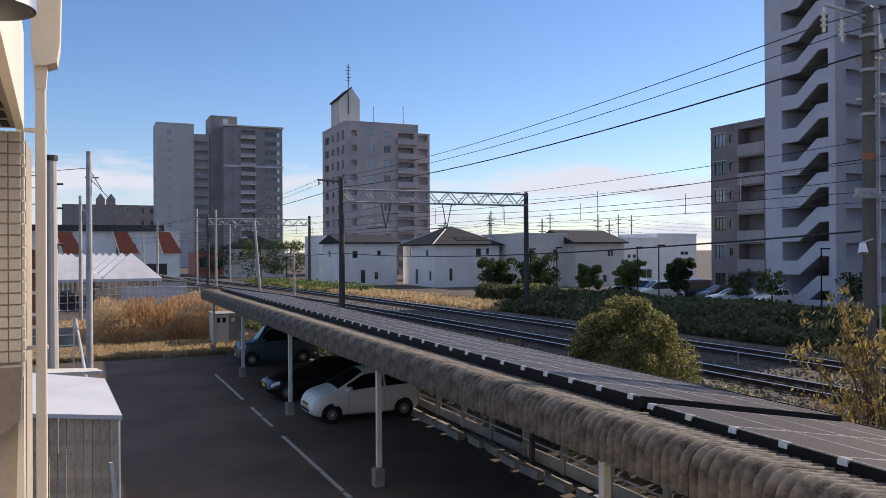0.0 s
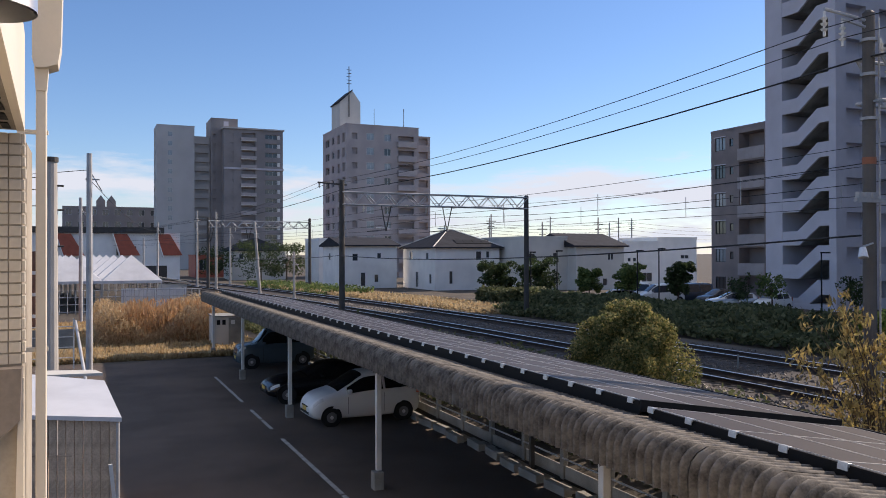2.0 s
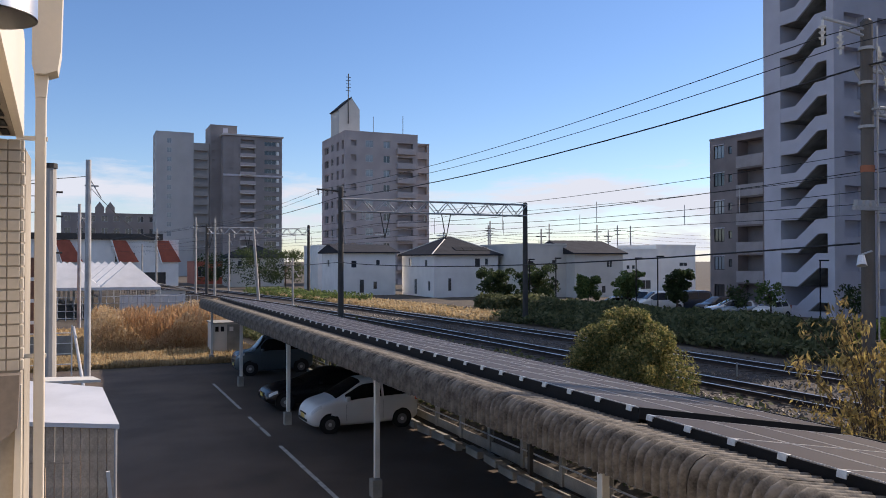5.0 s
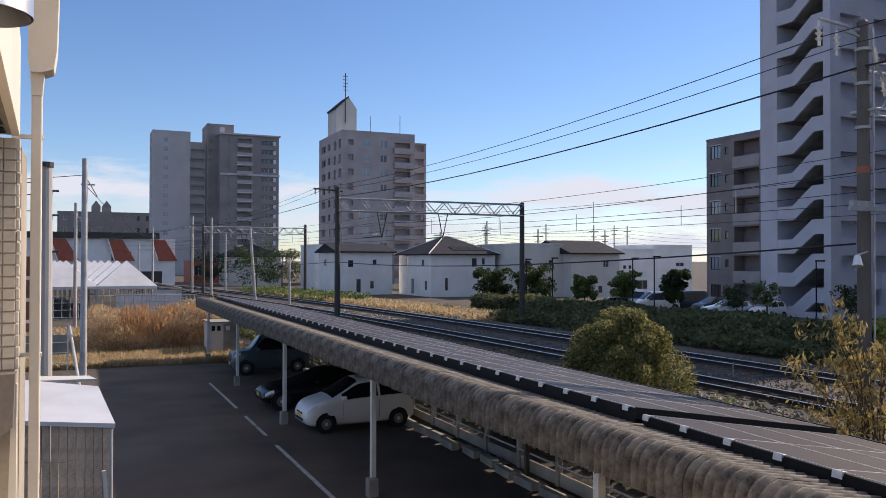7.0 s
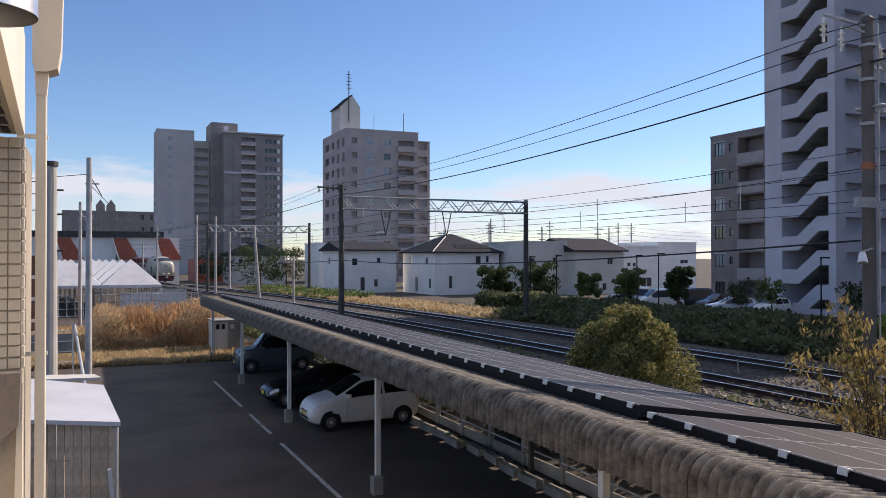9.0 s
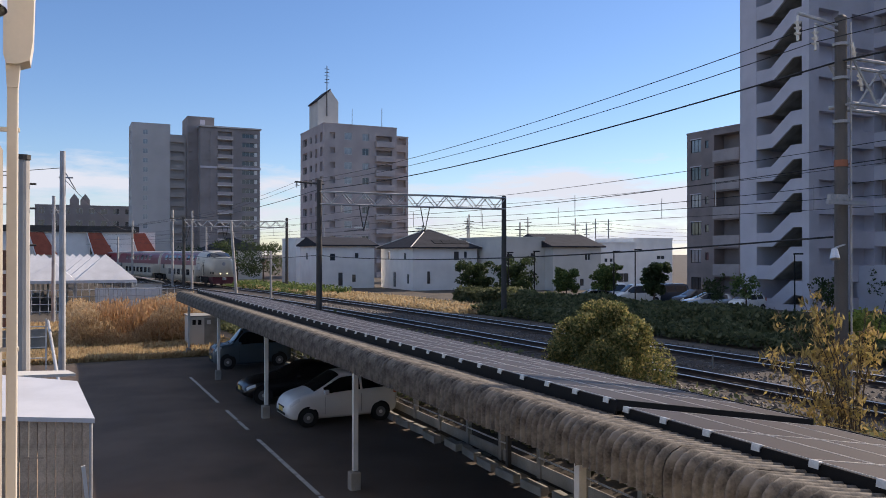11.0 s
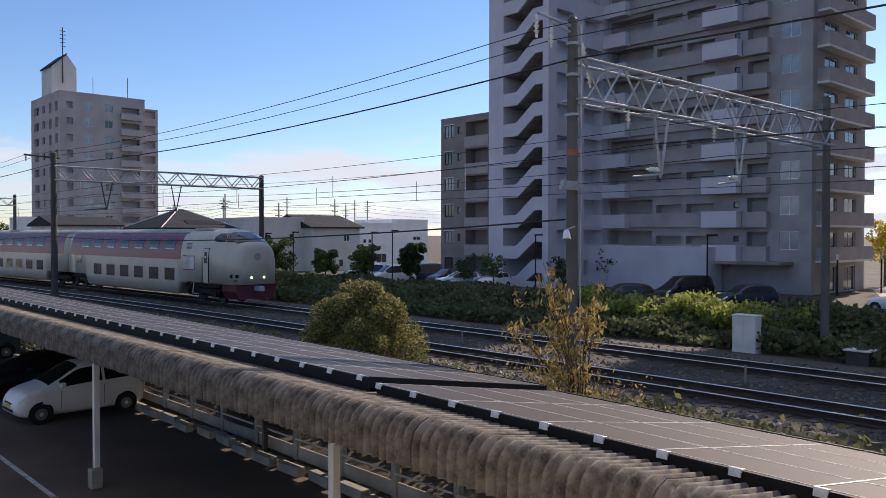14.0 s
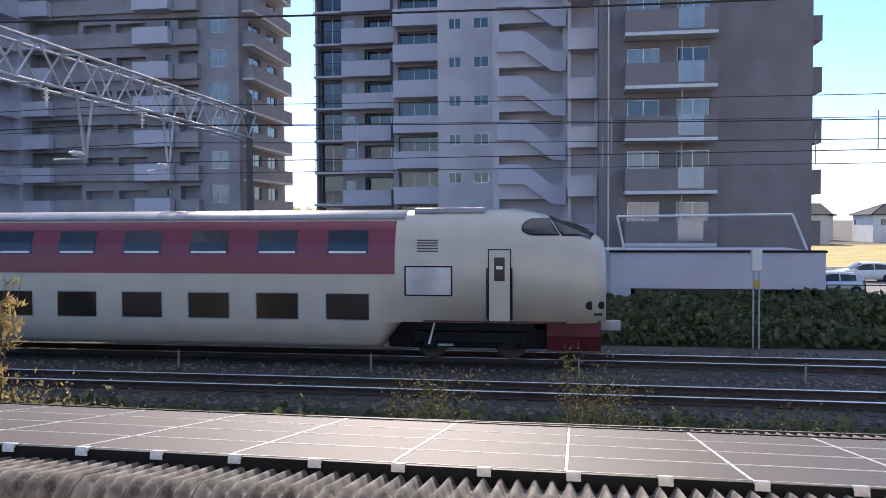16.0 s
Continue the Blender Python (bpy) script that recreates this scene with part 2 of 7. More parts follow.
def facade(bm, place, width, z0, z1, holes):
    """Wall face in the plane v = 0 with openings (u0, u1, z0, z1, depth); place maps (u, v, z)."""
    us = sorted({0, width, *[h[0] for h in holes], *[h[1] for h in holes]})
    zs = sorted({z0, z1, *[h[2] for h in holes], *[h[3] for h in holes]})
    def quad(*p):
        bm.faces.new([bm.verts.new(place(*q)) for q in p])
    for i in range(len(us) - 1):
        for j in range(len(zs) - 1):
            cu, cz = (us[i] + us[i + 1]) / 2, (zs[j] + zs[j + 1]) / 2
            if not any(h[0] < cu < h[1] and h[2] < cz < h[3] for h in holes):
                quad((us[i], 0, zs[j]), (us[i + 1], 0, zs[j]), (us[i + 1], 0, zs[j + 1]), (us[i], 0, zs[j + 1]))
    for a, b, c, e, d in holes:
        quad((a, 0, c), (b, 0, c), (b, d, c), (a, d, c))
        quad((a, 0, e), (a, d, e), (b, d, e), (b, 0, e))
        quad((a, 0, c), (a, d, c), (a, d, e), (a, 0, e))
        quad((b, 0, c), (b, 0, e), (b, d, e), (b, d, c))
        quad((a, d, c), (b, d, c), (b, d, e), (a, d, e))
    return bm


def front(u, v, z):
    return (u, v, z)


def turn_of(place):
    """The matrix that a place function stands for."""
    o, ex, ey = Vector(place(0, 0, 0)), Vector(place(1, 0, 0)), Vector(place(0, 1, 0))
    ex, ey = ex - o, ey - o
    return Matrix(((ex.x, ey.x, 0, o.x), (ex.y, ey.y, 0, o.y), (0, 0, 1, 0), (0, 0, 0, 1)))


WINDOW_MESH = {}


def window(parent, place, u0, u1, z0, z1, depth, frame_mat, pane_mat, panes=2):
    """A sash window set back in its opening: frame with mullions, one pane a light."""
    w, h = round(u1 - u0, 2), round(z1 - z0, 2)
    key = (w, h, panes, frame_mat.name, pane_mat.name)
    if key not in WINDOW_MESH:
        bm, t = bmesh.new(), 0.05
        # one connected lattice: columns of bar and light, rows of bar, light, bar
        xs = [0.0]
        for k in range(panes + 1):
            c = min(max(k * w / panes, t / 2), w - t / 2)
            xs += [c + t / 2] if k == 0 else [c - t / 2, c + t / 2]
        zs = [0.0, t, h - t, h]
        nx = len(xs)
        front = [[bm.verts.new((x, 0, z)) for x in xs] for z in zs]
        back = [[bm.verts.new((x, 0.07, z)) for x in xs] for z in zs]
        solid = lambda i, k: 0 <= i < nx - 1 and 0 <= k < 3 and (k != 1 or i % 2 == 0)
        for k in range(3):
            for i in range(nx - 1):
                if not solid(i, k):
                    continue
                f, b = front, back
                bm.faces.new((f[k][i], f[k][i + 1], f[k + 1][i + 1], f[k + 1][i]))
                bm.faces.new((b[k][i], b[k + 1][i], b[k + 1][i + 1], b[k][i + 1]))
                if not solid(i - 1, k):
                    bm.faces.new((f[k][i], f[k + 1][i], b[k + 1][i], b[k][i]))
                if not solid(i + 1, k):
                    bm.faces.new((f[k][i + 1], b[k][i + 1], b[k + 1][i + 1], f[k + 1][i + 1]))
                if not solid(i, k - 1):
                    bm.faces.new((f[k][i], b[k][i], b[k][i + 1], f[k][i + 1]))
                if not solid(i, k + 1):
                    bm.faces.new((f[k + 1][i], f[k + 1][i + 1], b[k + 1][i + 1], b[k + 1][i]))
        WINDOW_MESH[key] = (mesh_of(bm, frame_mat), mesh_of(boxm(0.03, w / panes - 0.03, 0.03, 0.04, 0.04, h - 0.04), pane_mat))
    fm, pm = WINDOW_MESH[key]
    ob = part("window", fm, None, parent, m=turn_of(place) @ Matrix.Translation((u0, depth - 0.08, z0)))
    for k in range(panes):
        part("pane", pm, None, ob, m=Matrix.Translation((k * w / panes, 0, 0)))
    return ob


# ---- ground and tracks ----
def shift(y):
    """How far the line swings sideways at y: straight by the carport, then a wide curve."""
    if y < 0:
        return 0.012 * y
    if y < 150:
        return 0.012 * y - 0.0008 * y * y
    return 0.012 * 150 - 0.0008 * 150 * 150 - 0.228 * (y - 150)


PROFILE = [(-9e3, 0.0), (9.4, 0.0), (9.7, 0.12), (12.0, 0.55), (14.0, 0.9), (15.2, 1.0), (24.6, 1.0), (26.5, 0.85), (31.0, 0.6), (34.0, 0.2), (9e3, 0.15)]


def ground_z(x, y):
    d = x - shift(min(y, 150.0))
    for (a, za), (b, zb) in zip(PROFILE, PROFILE[1:]):
        if a <= d <= b:
            return za + (zb - za) * (d - a) / (b - a)
    return 0.0


def ground_sheet():
    xs = [-3000, -800, -200, -60, -20, -6, 0, 5, 8] + [9 + 0.5 * i for i in range(56)] + [38, 42, 50, 60, 80, 120, 200, 400, 1000, 3000]
    ys = [-3000, -600, -150, -60, -30] + [-20 + 2 * i for i in range(86)] + [165, 190, 230, 300, 500, 1200, 3000]
    verts, faces = [], []
    for y in ys:
        for x in xs:
            s = shift(min(y, 150.0)) if 9 <= x <= 36.6 and -20 <= y <= 150 else 0
            px = x + s * (1 if 10 < x < 36 else 0)
            verts.append((px, y, ground_z(px, y) + (0.03 * noise.noise((px * 0.6, y * 0.6, 0)) if 10 < px < 36 and -20 < y < 150 else 0)))
    n = len(xs)
    for j in range(len(ys) - 1):
        for i in range(n - 1):
            faces.append((j * n + i, j * n + i + 1, (j + 1) * n + i + 1, (j + 1) * n + i))
    ob = part("ground", raw(verts, faces, SOIL, True))
    tagged(ob, "bare brown soil with low weeds beside railway", "ground", kind="structure")


def swept(profile, off, y0, y1, step, material, z=0.0):
    """A section (sideways, up) swept along the line at a sideways offset."""
    verts, faces, k = [], [], len(profile)
    count = int((y1 - y0) / step) + 1
    for i in range(count):
        y = y0 + i * step
        s = (shift(y + 0.5) - shift(y - 0.5))
        nx, ny = 1 / math.hypot(1, s), -s / math.hypot(1, s)
        for a, b in profile:
            verts.append((off + shift(y) + nx * a, y + ny * a, z + b))
        if i:
            for j in range(k):
                p, q = (i - 1) * k, i * k
                faces.append((p + j, p + (j + 1) % k, q + (j + 1) % k, q + j))
    faces += [tuple(range(k)), tuple(range((count - 1) * k, count * k))[::-1]]
    return raw(verts, faces, material)


RAIL_TOP = 1.35
TRACK_FAR, TRACK_NEAR = 21.75, 17.6


def railway():
    bed = part("track_bed", swept([(-4.6, -0.1), (4.6, -0.1), (3.9, 0.17), (-3.9, 0.17)], (TRACK_FAR + TRACK_NEAR) / 2, -60, 230, 2.0, BALLAST, 1.0))
    tagged(bed, "dark brown crushed stone railway ballast", "track bed", kind="structure")
    sleeper = mesh_of(boxm(-1.0, 1.0, -0.11, 0.11, 1.04, 1.19, 0.015), SLEEPER)
    for c in (TRACK_NEAR, TRACK_FAR):
        t = thing("railway_track", "pair of polished steel rails on concrete sleepers", "railway track", kind="structure")
        for s in (-0.5335, 0.5335):
            r = part("rail", swept([(-0.033, -0.012), (-0.033, -0.04), (-0.01, -0.05), (-0.01, -0.12), (-0.06, -0.15), (0.06, -0.15), (0.01, -0.12), (0.01, -0.05), (0.033, -0.04), (0.033, -0.012)], c + s, -60, 230, 2.0, RUST, RAIL_TOP), None, t, "rust-brown rail web and foot")
            part("rail_head", swept([(-0.034, -0.011), (0.034, -0.011), (0.03, -0.002), (0.012, 0.003), (-0.012, 0.003), (-0.03, -0.002)], c + s, -60, 230, 2.0, STEEL, RAIL_TOP), None, r, "polished running surface")
        for i in range(130):
            y = -8 + 0.62 * i
            part("sleeper", sleeper, None, t, m=pose(c + shift(y), y, 0, rz=math.degrees(math.atan(-(shift(y + 0.5) - shift(y - 0.5))))))


def ballast_stones():
    """Loose stones on the shoulders and between the tracks."""
    rng = np.random.default_rng(77)
    n = 15000
    y = -16 + 86 * rng.uniform(0, 1, n) ** 1.4
    pick = rng.uniform(0, 1, n)
    d = np.where(pick < 0.55, rng.normal(15.6, 0.45, n), np.where(pick < 0.8, rng.normal(19.65, 0.5, n), rng.normal(24.2, 0.5, n)))
    bed = np.where((d > 15.8) & (d < 23.6), 1.17, np.where((d > 15.1) & (d < 24.3), 1.06, 1.0))
    s = rng.uniform(0.03, 0.075, n)
    unit = np.array([(1, 0, 0), (-1, 0, 0), (0, 1, 0), (0, -1, 0), (0, 0, 0.8), (0, 0, -0.8)], float)
    tri = np.array([(0, 2, 4), (2, 1, 4), (1, 3, 4), (3, 0, 4), (2, 0, 5), (1, 2, 5), (3, 1, 5), (0, 3, 5)])
    c = np.stack([d + np.array([shift(v) for v in y]), y, bed + 0.01], 1)
    v = c[:, None, :] + unit[None] * s[:, None, None] * rng.uniform(0.6, 1.4, (n, 6, 1))
    f = (np.arange(n)[:, None, None] * 6 + tri[None]).reshape(-1, 3)
    me = raw(v.reshape(-1, 3).tolist(), f.tolist(), STONE)
    tagged(part("ballast_stones", me), "loose brown and grey ballast stones beside the rails", "stones", kind="stuff")


def parking():
    pts = [(-6, -14), (9.3, -14), (9.3, 44)]
    rng = random.Random(3)
    pts += [(9.0 - 1.5 * i, 40.0 + rng.uniform(-0.7, 0.7)) for i in range(11)]
    bm = poly(bmesh.new(), pts, "z", -0.05, 0.006)
    tagged(part("parking_lot", bm, ASPHALT), "dark worn asphalt car park in shade", "car park", kind="structure")
    lines = thing("parking_lines", "worn white painted bay lines on asphalt", "road marking", kind="structure")
    for a, b in ((5, 11.4), (11.7, 16.0), (16.1, 21.6), (22.9, 24.2), (24.4, 26.0), (27.5, 33.6)):
        part("line", boxm(-0.05, 0.05, 0, b - a, 0.004, 0.011), WHITE_WORN, lines, m=pose(4.93 - 0.006 * a, a, 0, rz=0.35))
    bm = poly(bmesh.new(), [(37, -40), (60, -40), (60, 120), (37, 100)], "z", 0.1, 0.175)
    tagged(part("far_parking_lot", bm, ASPHALT), "grey asphalt car park before the apartment blocks", "car park", kind="structure")


WHITE_WORN = mat("worn_line_paint", (0.5, 0.5, 0.48), 0.8, var=0.6, scale=5, bump=0.2, dark=(0.1, 0.1, 0.1))


# ---- carport ----
def roof_z(x):
    return 3.2 - 0.16 * (x - 5.3)


def sheet_z(x):
    return roof_z(x) - 0.08


def carport():
    c = thing("carport", "long carport with mossy corrugated roof on slim posts", "carport")
    # one sheet, seven waves wide, bent down over the front
    prof = [(5.20, 2.66), (5.20, 2.75), (5.195, 2.84), (5.20, 2.93), (5.23, 3.015), (5.29, 3.08), (5.38, 3.115)]
    # the sheets run on unseen behind the panels to keep sun off the bays
    prof += [(5.6 + 0.5 * i, sheet_z(5.6 + 0.5 * i)) for i in range(11)]
    pitch, seg, rng = 0.13, 8, random.Random(5)
    meshes = []
    for variant in range(4):
        verts, faces = [], []
        n = 7 * seg + 2
        for k, (x, z) in enumerate(prof):
            a, b = prof[max(k - 1, 0)], prof[min(k + 1, len(prof) - 1)]
            d = Vector((b[0] - a[0], b[1] - a[1])).normalized()
            nx, nz = -d.y, d.x
            for i in range(n):
                w = (0.05 if k < 5 else 0.042) * math.cos(2 * math.pi * i / seg) + 0.003 * noise.noise((i * 0.3, k * 0.9, variant * 7.0))
                w += 0.005 * noise.noise((i * 0.05, k * 0.3, variant * 3.0))
                verts.append((x + nx * w, i * pitch / seg, z + nz * w + (0.02 * noise.noise((i // seg * 3.1, variant * 2.0, 1)) if k == 0 else 0)))
        for k in range(len(prof) - 1):
            for i in range(n - 1):
                faces.append((k * n + i, k * n + i + 1, (k + 1) * n + i + 1, (k + 1) * n + i))
        meshes.append(raw(verts, faces, SLATE, True))
    y, i = -8.6, 0
    while y < 41.4:
        part("roof_sheet", meshes[i % 4], None, c, m=pose(rng.uniform(-0.004, 0.004), y, rng.uniform(-0.003, 0.003)))
        y += 7 * pitch
        i += 1
    post = mesh_of(boxm(-0.055, 0.055, -0.055, 0.055, 0.4, 2.62, 0.008), WHITE_PAINT)
    foot = mesh_of(boxm(-0.11, 0.11, -0.12, 0.12, -0.02, 0.38, 0.015), CONCRETE)
    for k in range(-1, 5):
        yy = 8.0 + 8.17 * k
        p = part("post", post, None, c, m=pose(5.65, yy, 0))
        part("footing", foot, None, p, "weathered concrete footing", m=pose(-0.02, 0, 0))
        part("rear_post", boxm(9.35, 9.45, yy - 0.05, yy + 0.05, 0, sheet_z(9.4) - 0.12), DARKPOLE, c)
        b = bmesh.new()
        poly(b, [(5.35, sheet_z(5.35) - 0.34), (9.8, sheet_z(9.8) - 0.18), (9.8, sheet_z(9.8) - 0.06), (5.35, sheet_z(5.35) - 0.14)], "y", yy - 0.04, yy + 0.04)
        part("rafter", b, DARKPOLE, c)
    for x in (5.4, 6.5, 7.6, 8.7, 9.7):
        part("purlin", boxm(x - 0.04, x + 0.04, -8.6, 42.0, sheet_z(x) - 0.11, sheet_z(x) - 0.04), DARKPOLE, c)
    # added strip, hidden behind the panels, blocks low sun under the roof
    part("rear_sun_block", boxm(10.62, 10.65, -8.6, 42.0, 1.3, sheet_z(10.6) + 0.05), DARKPOLE, c, "dark unseen strip added to block the sun")
    return c


def solar_array():
    """Panels on the carport's roof: two runs, the further a little higher, with clips along the eaves side."""
    for y0, count, lift, dx, ks, place in ((-8.32, 12, 0.075, 0.0, (0.56, 1.23), pose(6.2, 8, 3, rx=0.3, rz=-0.6) @ pose(-6.2, -8, -3)), (8.0, 25, 0.13, 0.0, (0.1, 0.77), pose(0, 0, 0))):
        s = thing("solar_array", "run of dark framed solar panels on corrugated roof", "solar panels", place, group="solar panels on the carport")
        row = 0.84
        tilt = math.degrees(math.atan(-0.16))
        pane = mesh_of(boxm(0.012, row - 0.012, 0.012, 1.328, 0, 0.035, 0.004), PANEL)
        bm = bmesh.new()
        box(bm, 0, row, 0, 0.010, -0.005, 0.039), box(bm, 0, row, 1.330, 1.34, -0.005, 0.039)
        box(bm, 0, 0.008, 0.010, 1.330, -0.005, 0.038), box(bm, row - 0.008, row, 0.010, 1.330, -0.005, 0.038)
        frame_me = mesh_of(bm, PANEL_LINE)
        bm = bmesh.new()
        box(bm, -0.01, 0.05, 0, 0.11, 0.015, 0.05, 0.004), box(bm, -0.012, 0.0, 0.002, 0.108, -0.02, 0.03)
        clip = mesh_of(bm, ALU)
        for i in range(count):
            for j in range(4):
                x = 6.2 + dx + j * (row + 0.012)
                m = pose(x, y0 + i * 1.345, roof_z(x) + lift - 0.02, ry=-tilt)
                p = part("panel", pane, None, s, m=m)
                part("panel_frame", frame_me, None, p)
            for k in ks:
                part("clip", clip, None, s, "bright aluminium clamp", m=pose(6.15 + dx, y0 + i * 1.345 + k, roof_z(6.2) + lift - 0.02, ry=-tilt))
        part("fascia", boxm(6.165 + dx, 6.197 + dx, y0, y0 + count * 1.345, roof_z(6.2) - 0.115, roof_z(6.2) + lift + 0.012), BLACK, s, "black strip along the panel edge")
        # black strip stands in for the dark shadow line at the run's end
        part("end_shade_strip", boxm(-0.03, 3.42, -0.03, -0.004, -0.1, 0.042), BLACK, s, "black strip along the panel edge", m=pose(6.2, y0, roof_z(6.2) + lift - 0.02, ry=-tilt))
        part("rear_fascia", boxm(9.612, 9.64, y0, y0 + count * 1.345, roof_z(9.6) - 0.03, roof_z(9.6) + lift + 0.03), BLACK, s, "black strip along the panel edge")
        part("rack_rail", boxm(8.0, 8.05, y0, y0 + count * 1.345, roof_z(8.0) - 0.06, roof_z(8.0) + lift - 0.03), BLACK, s)


# ---- the sleeper train ----
HALF = 1.45


def body_section(top=3.95, bottom=0.35):
    """Half outline of the body, from the sill up to the roof's middle."""
    return [(1.30, bottom), (1.42, bottom + 0.12), (1.45, 1.0), (1.45, 2.3), (1.43, 2.7), (1.36, 3.1), (1.2, 3.5), (0.95, 3.78), (0.55, 3.92), (0.0, top)]


def loft(sections, material, close=True):
    """Sections: (x, [(half width, z), ...]) mirrored about the middle plane."""
    verts, faces = [], []
    k = len(sections[0][1])
    n = 2 * k - 1
    for x, s in sections:
        verts += [(x, w, z) for w, z in s] + [(x, -w, z) for w, z in s[-2::-1]]
    for i in range(len(sections) - 1):
        for j in range(n):
            p, q = i * n, (i + 1) * n
            faces.append((p + j, q + j, q + (j + 1) % n, p + (j + 1) % n))
    if close:
        faces += [tuple(range(n))[::-1], tuple(range((len(sections) - 1) * n, len(sections) * n))]
    me = raw(verts, faces, material, True)
    bm = bmesh.new()
    bm.from_mesh(me)
    bmesh.ops.recalc_face_normals(bm, faces=bm.faces)
    bm.to_mesh(me)
    bm.free()
    return me


def side_w(z):
    """The body's half width at a height."""
    s = body_section()
    for (w0, z0), (w1, z1) in zip(s, s[1:]):
        if z0 <= z <= z1:
            return w0 + (w1 - w0) * (z - z0) / (z1 - z0)
    return 1.45


def side_patch(x0, x1, z0, z1, proud, material, steps=4, right=True, r=0.0):
    """A thin plate that follows the body's side."""
    verts, faces = [], []
    for i in range(steps + 1):
        z = z0 + (z1 - z0) * i / steps
        for x in (x0, x1):
            for o in (-0.02, proud):
                y = (side_w(z) + o) * (-1 if right else 1)
                verts.append((x, y, z))
    for i in range(steps):
        a, b = 4 * i, 4 * i + 4
        faces += [(a + 1, a + 3, b + 3, b + 1), (a, b, b + 2, a + 2), (a, a + 1, b + 1, b), (a + 2, b + 2, b + 3, a + 3)]
    faces += [(0, 2, 3, 1), (4 * steps, 4 * steps + 1, 4 * steps + 3, 4 * steps + 2)]
    return raw(verts, faces, material)


def bogie(parent, x):
    bm = bmesh.new()
    for s in (-1, 1):
        box(bm, x - 1.5, x + 1.5, s * 0.95 - 0.08, s * 0.95 + 0.08, 0.45, 0.75, 0.03)
        for a in (-1.05, 1.05):
            box(bm, x + a - 0.16, x + a + 0.16, s * 1.02 - 0.08, s * 1.02 + 0.08, 0.32, 0.62, 0.02)
    box(bm, x - 0.4, x + 0.4, -0.95, 0.95, 0.5, 0.95)
    b = part("bogie", bm, BLACK, parent, "dark grimy bogie")
    for a in (-1.05, 1.05):
        for s in (-0.55, 0.55):
            part("wheel", rodm((x + a, s - 0.06, 0.43), (x + a, s + 0.06, 0.43), 0.43, seg=24), DARKPOLE, b)


NOSE_SHAPE = ((3.0, 1.0, 1.0), (2.4, 1.0, 1.0), (1.9, 0.995, 0.985), (1.4, 0.985, 0.955), (0.95, 0.96, 0.91), (0.5, 0.91, 0.86), (0.2, 0.83, 0.825), (0.05, 0.74, 0.79), (0.0, 0.6, 0.72))


def nose_scale(b):
    """Width and height factors of the nose at b metres behind its tip."""
    back = [-r[0] for r in NOSE_SHAPE]
    return float(np.interp(-b, back, [r[1] for r in NOSE_SHAPE])), float(np.interp(-b, back, [r[2] for r in NOSE_SHAPE]))


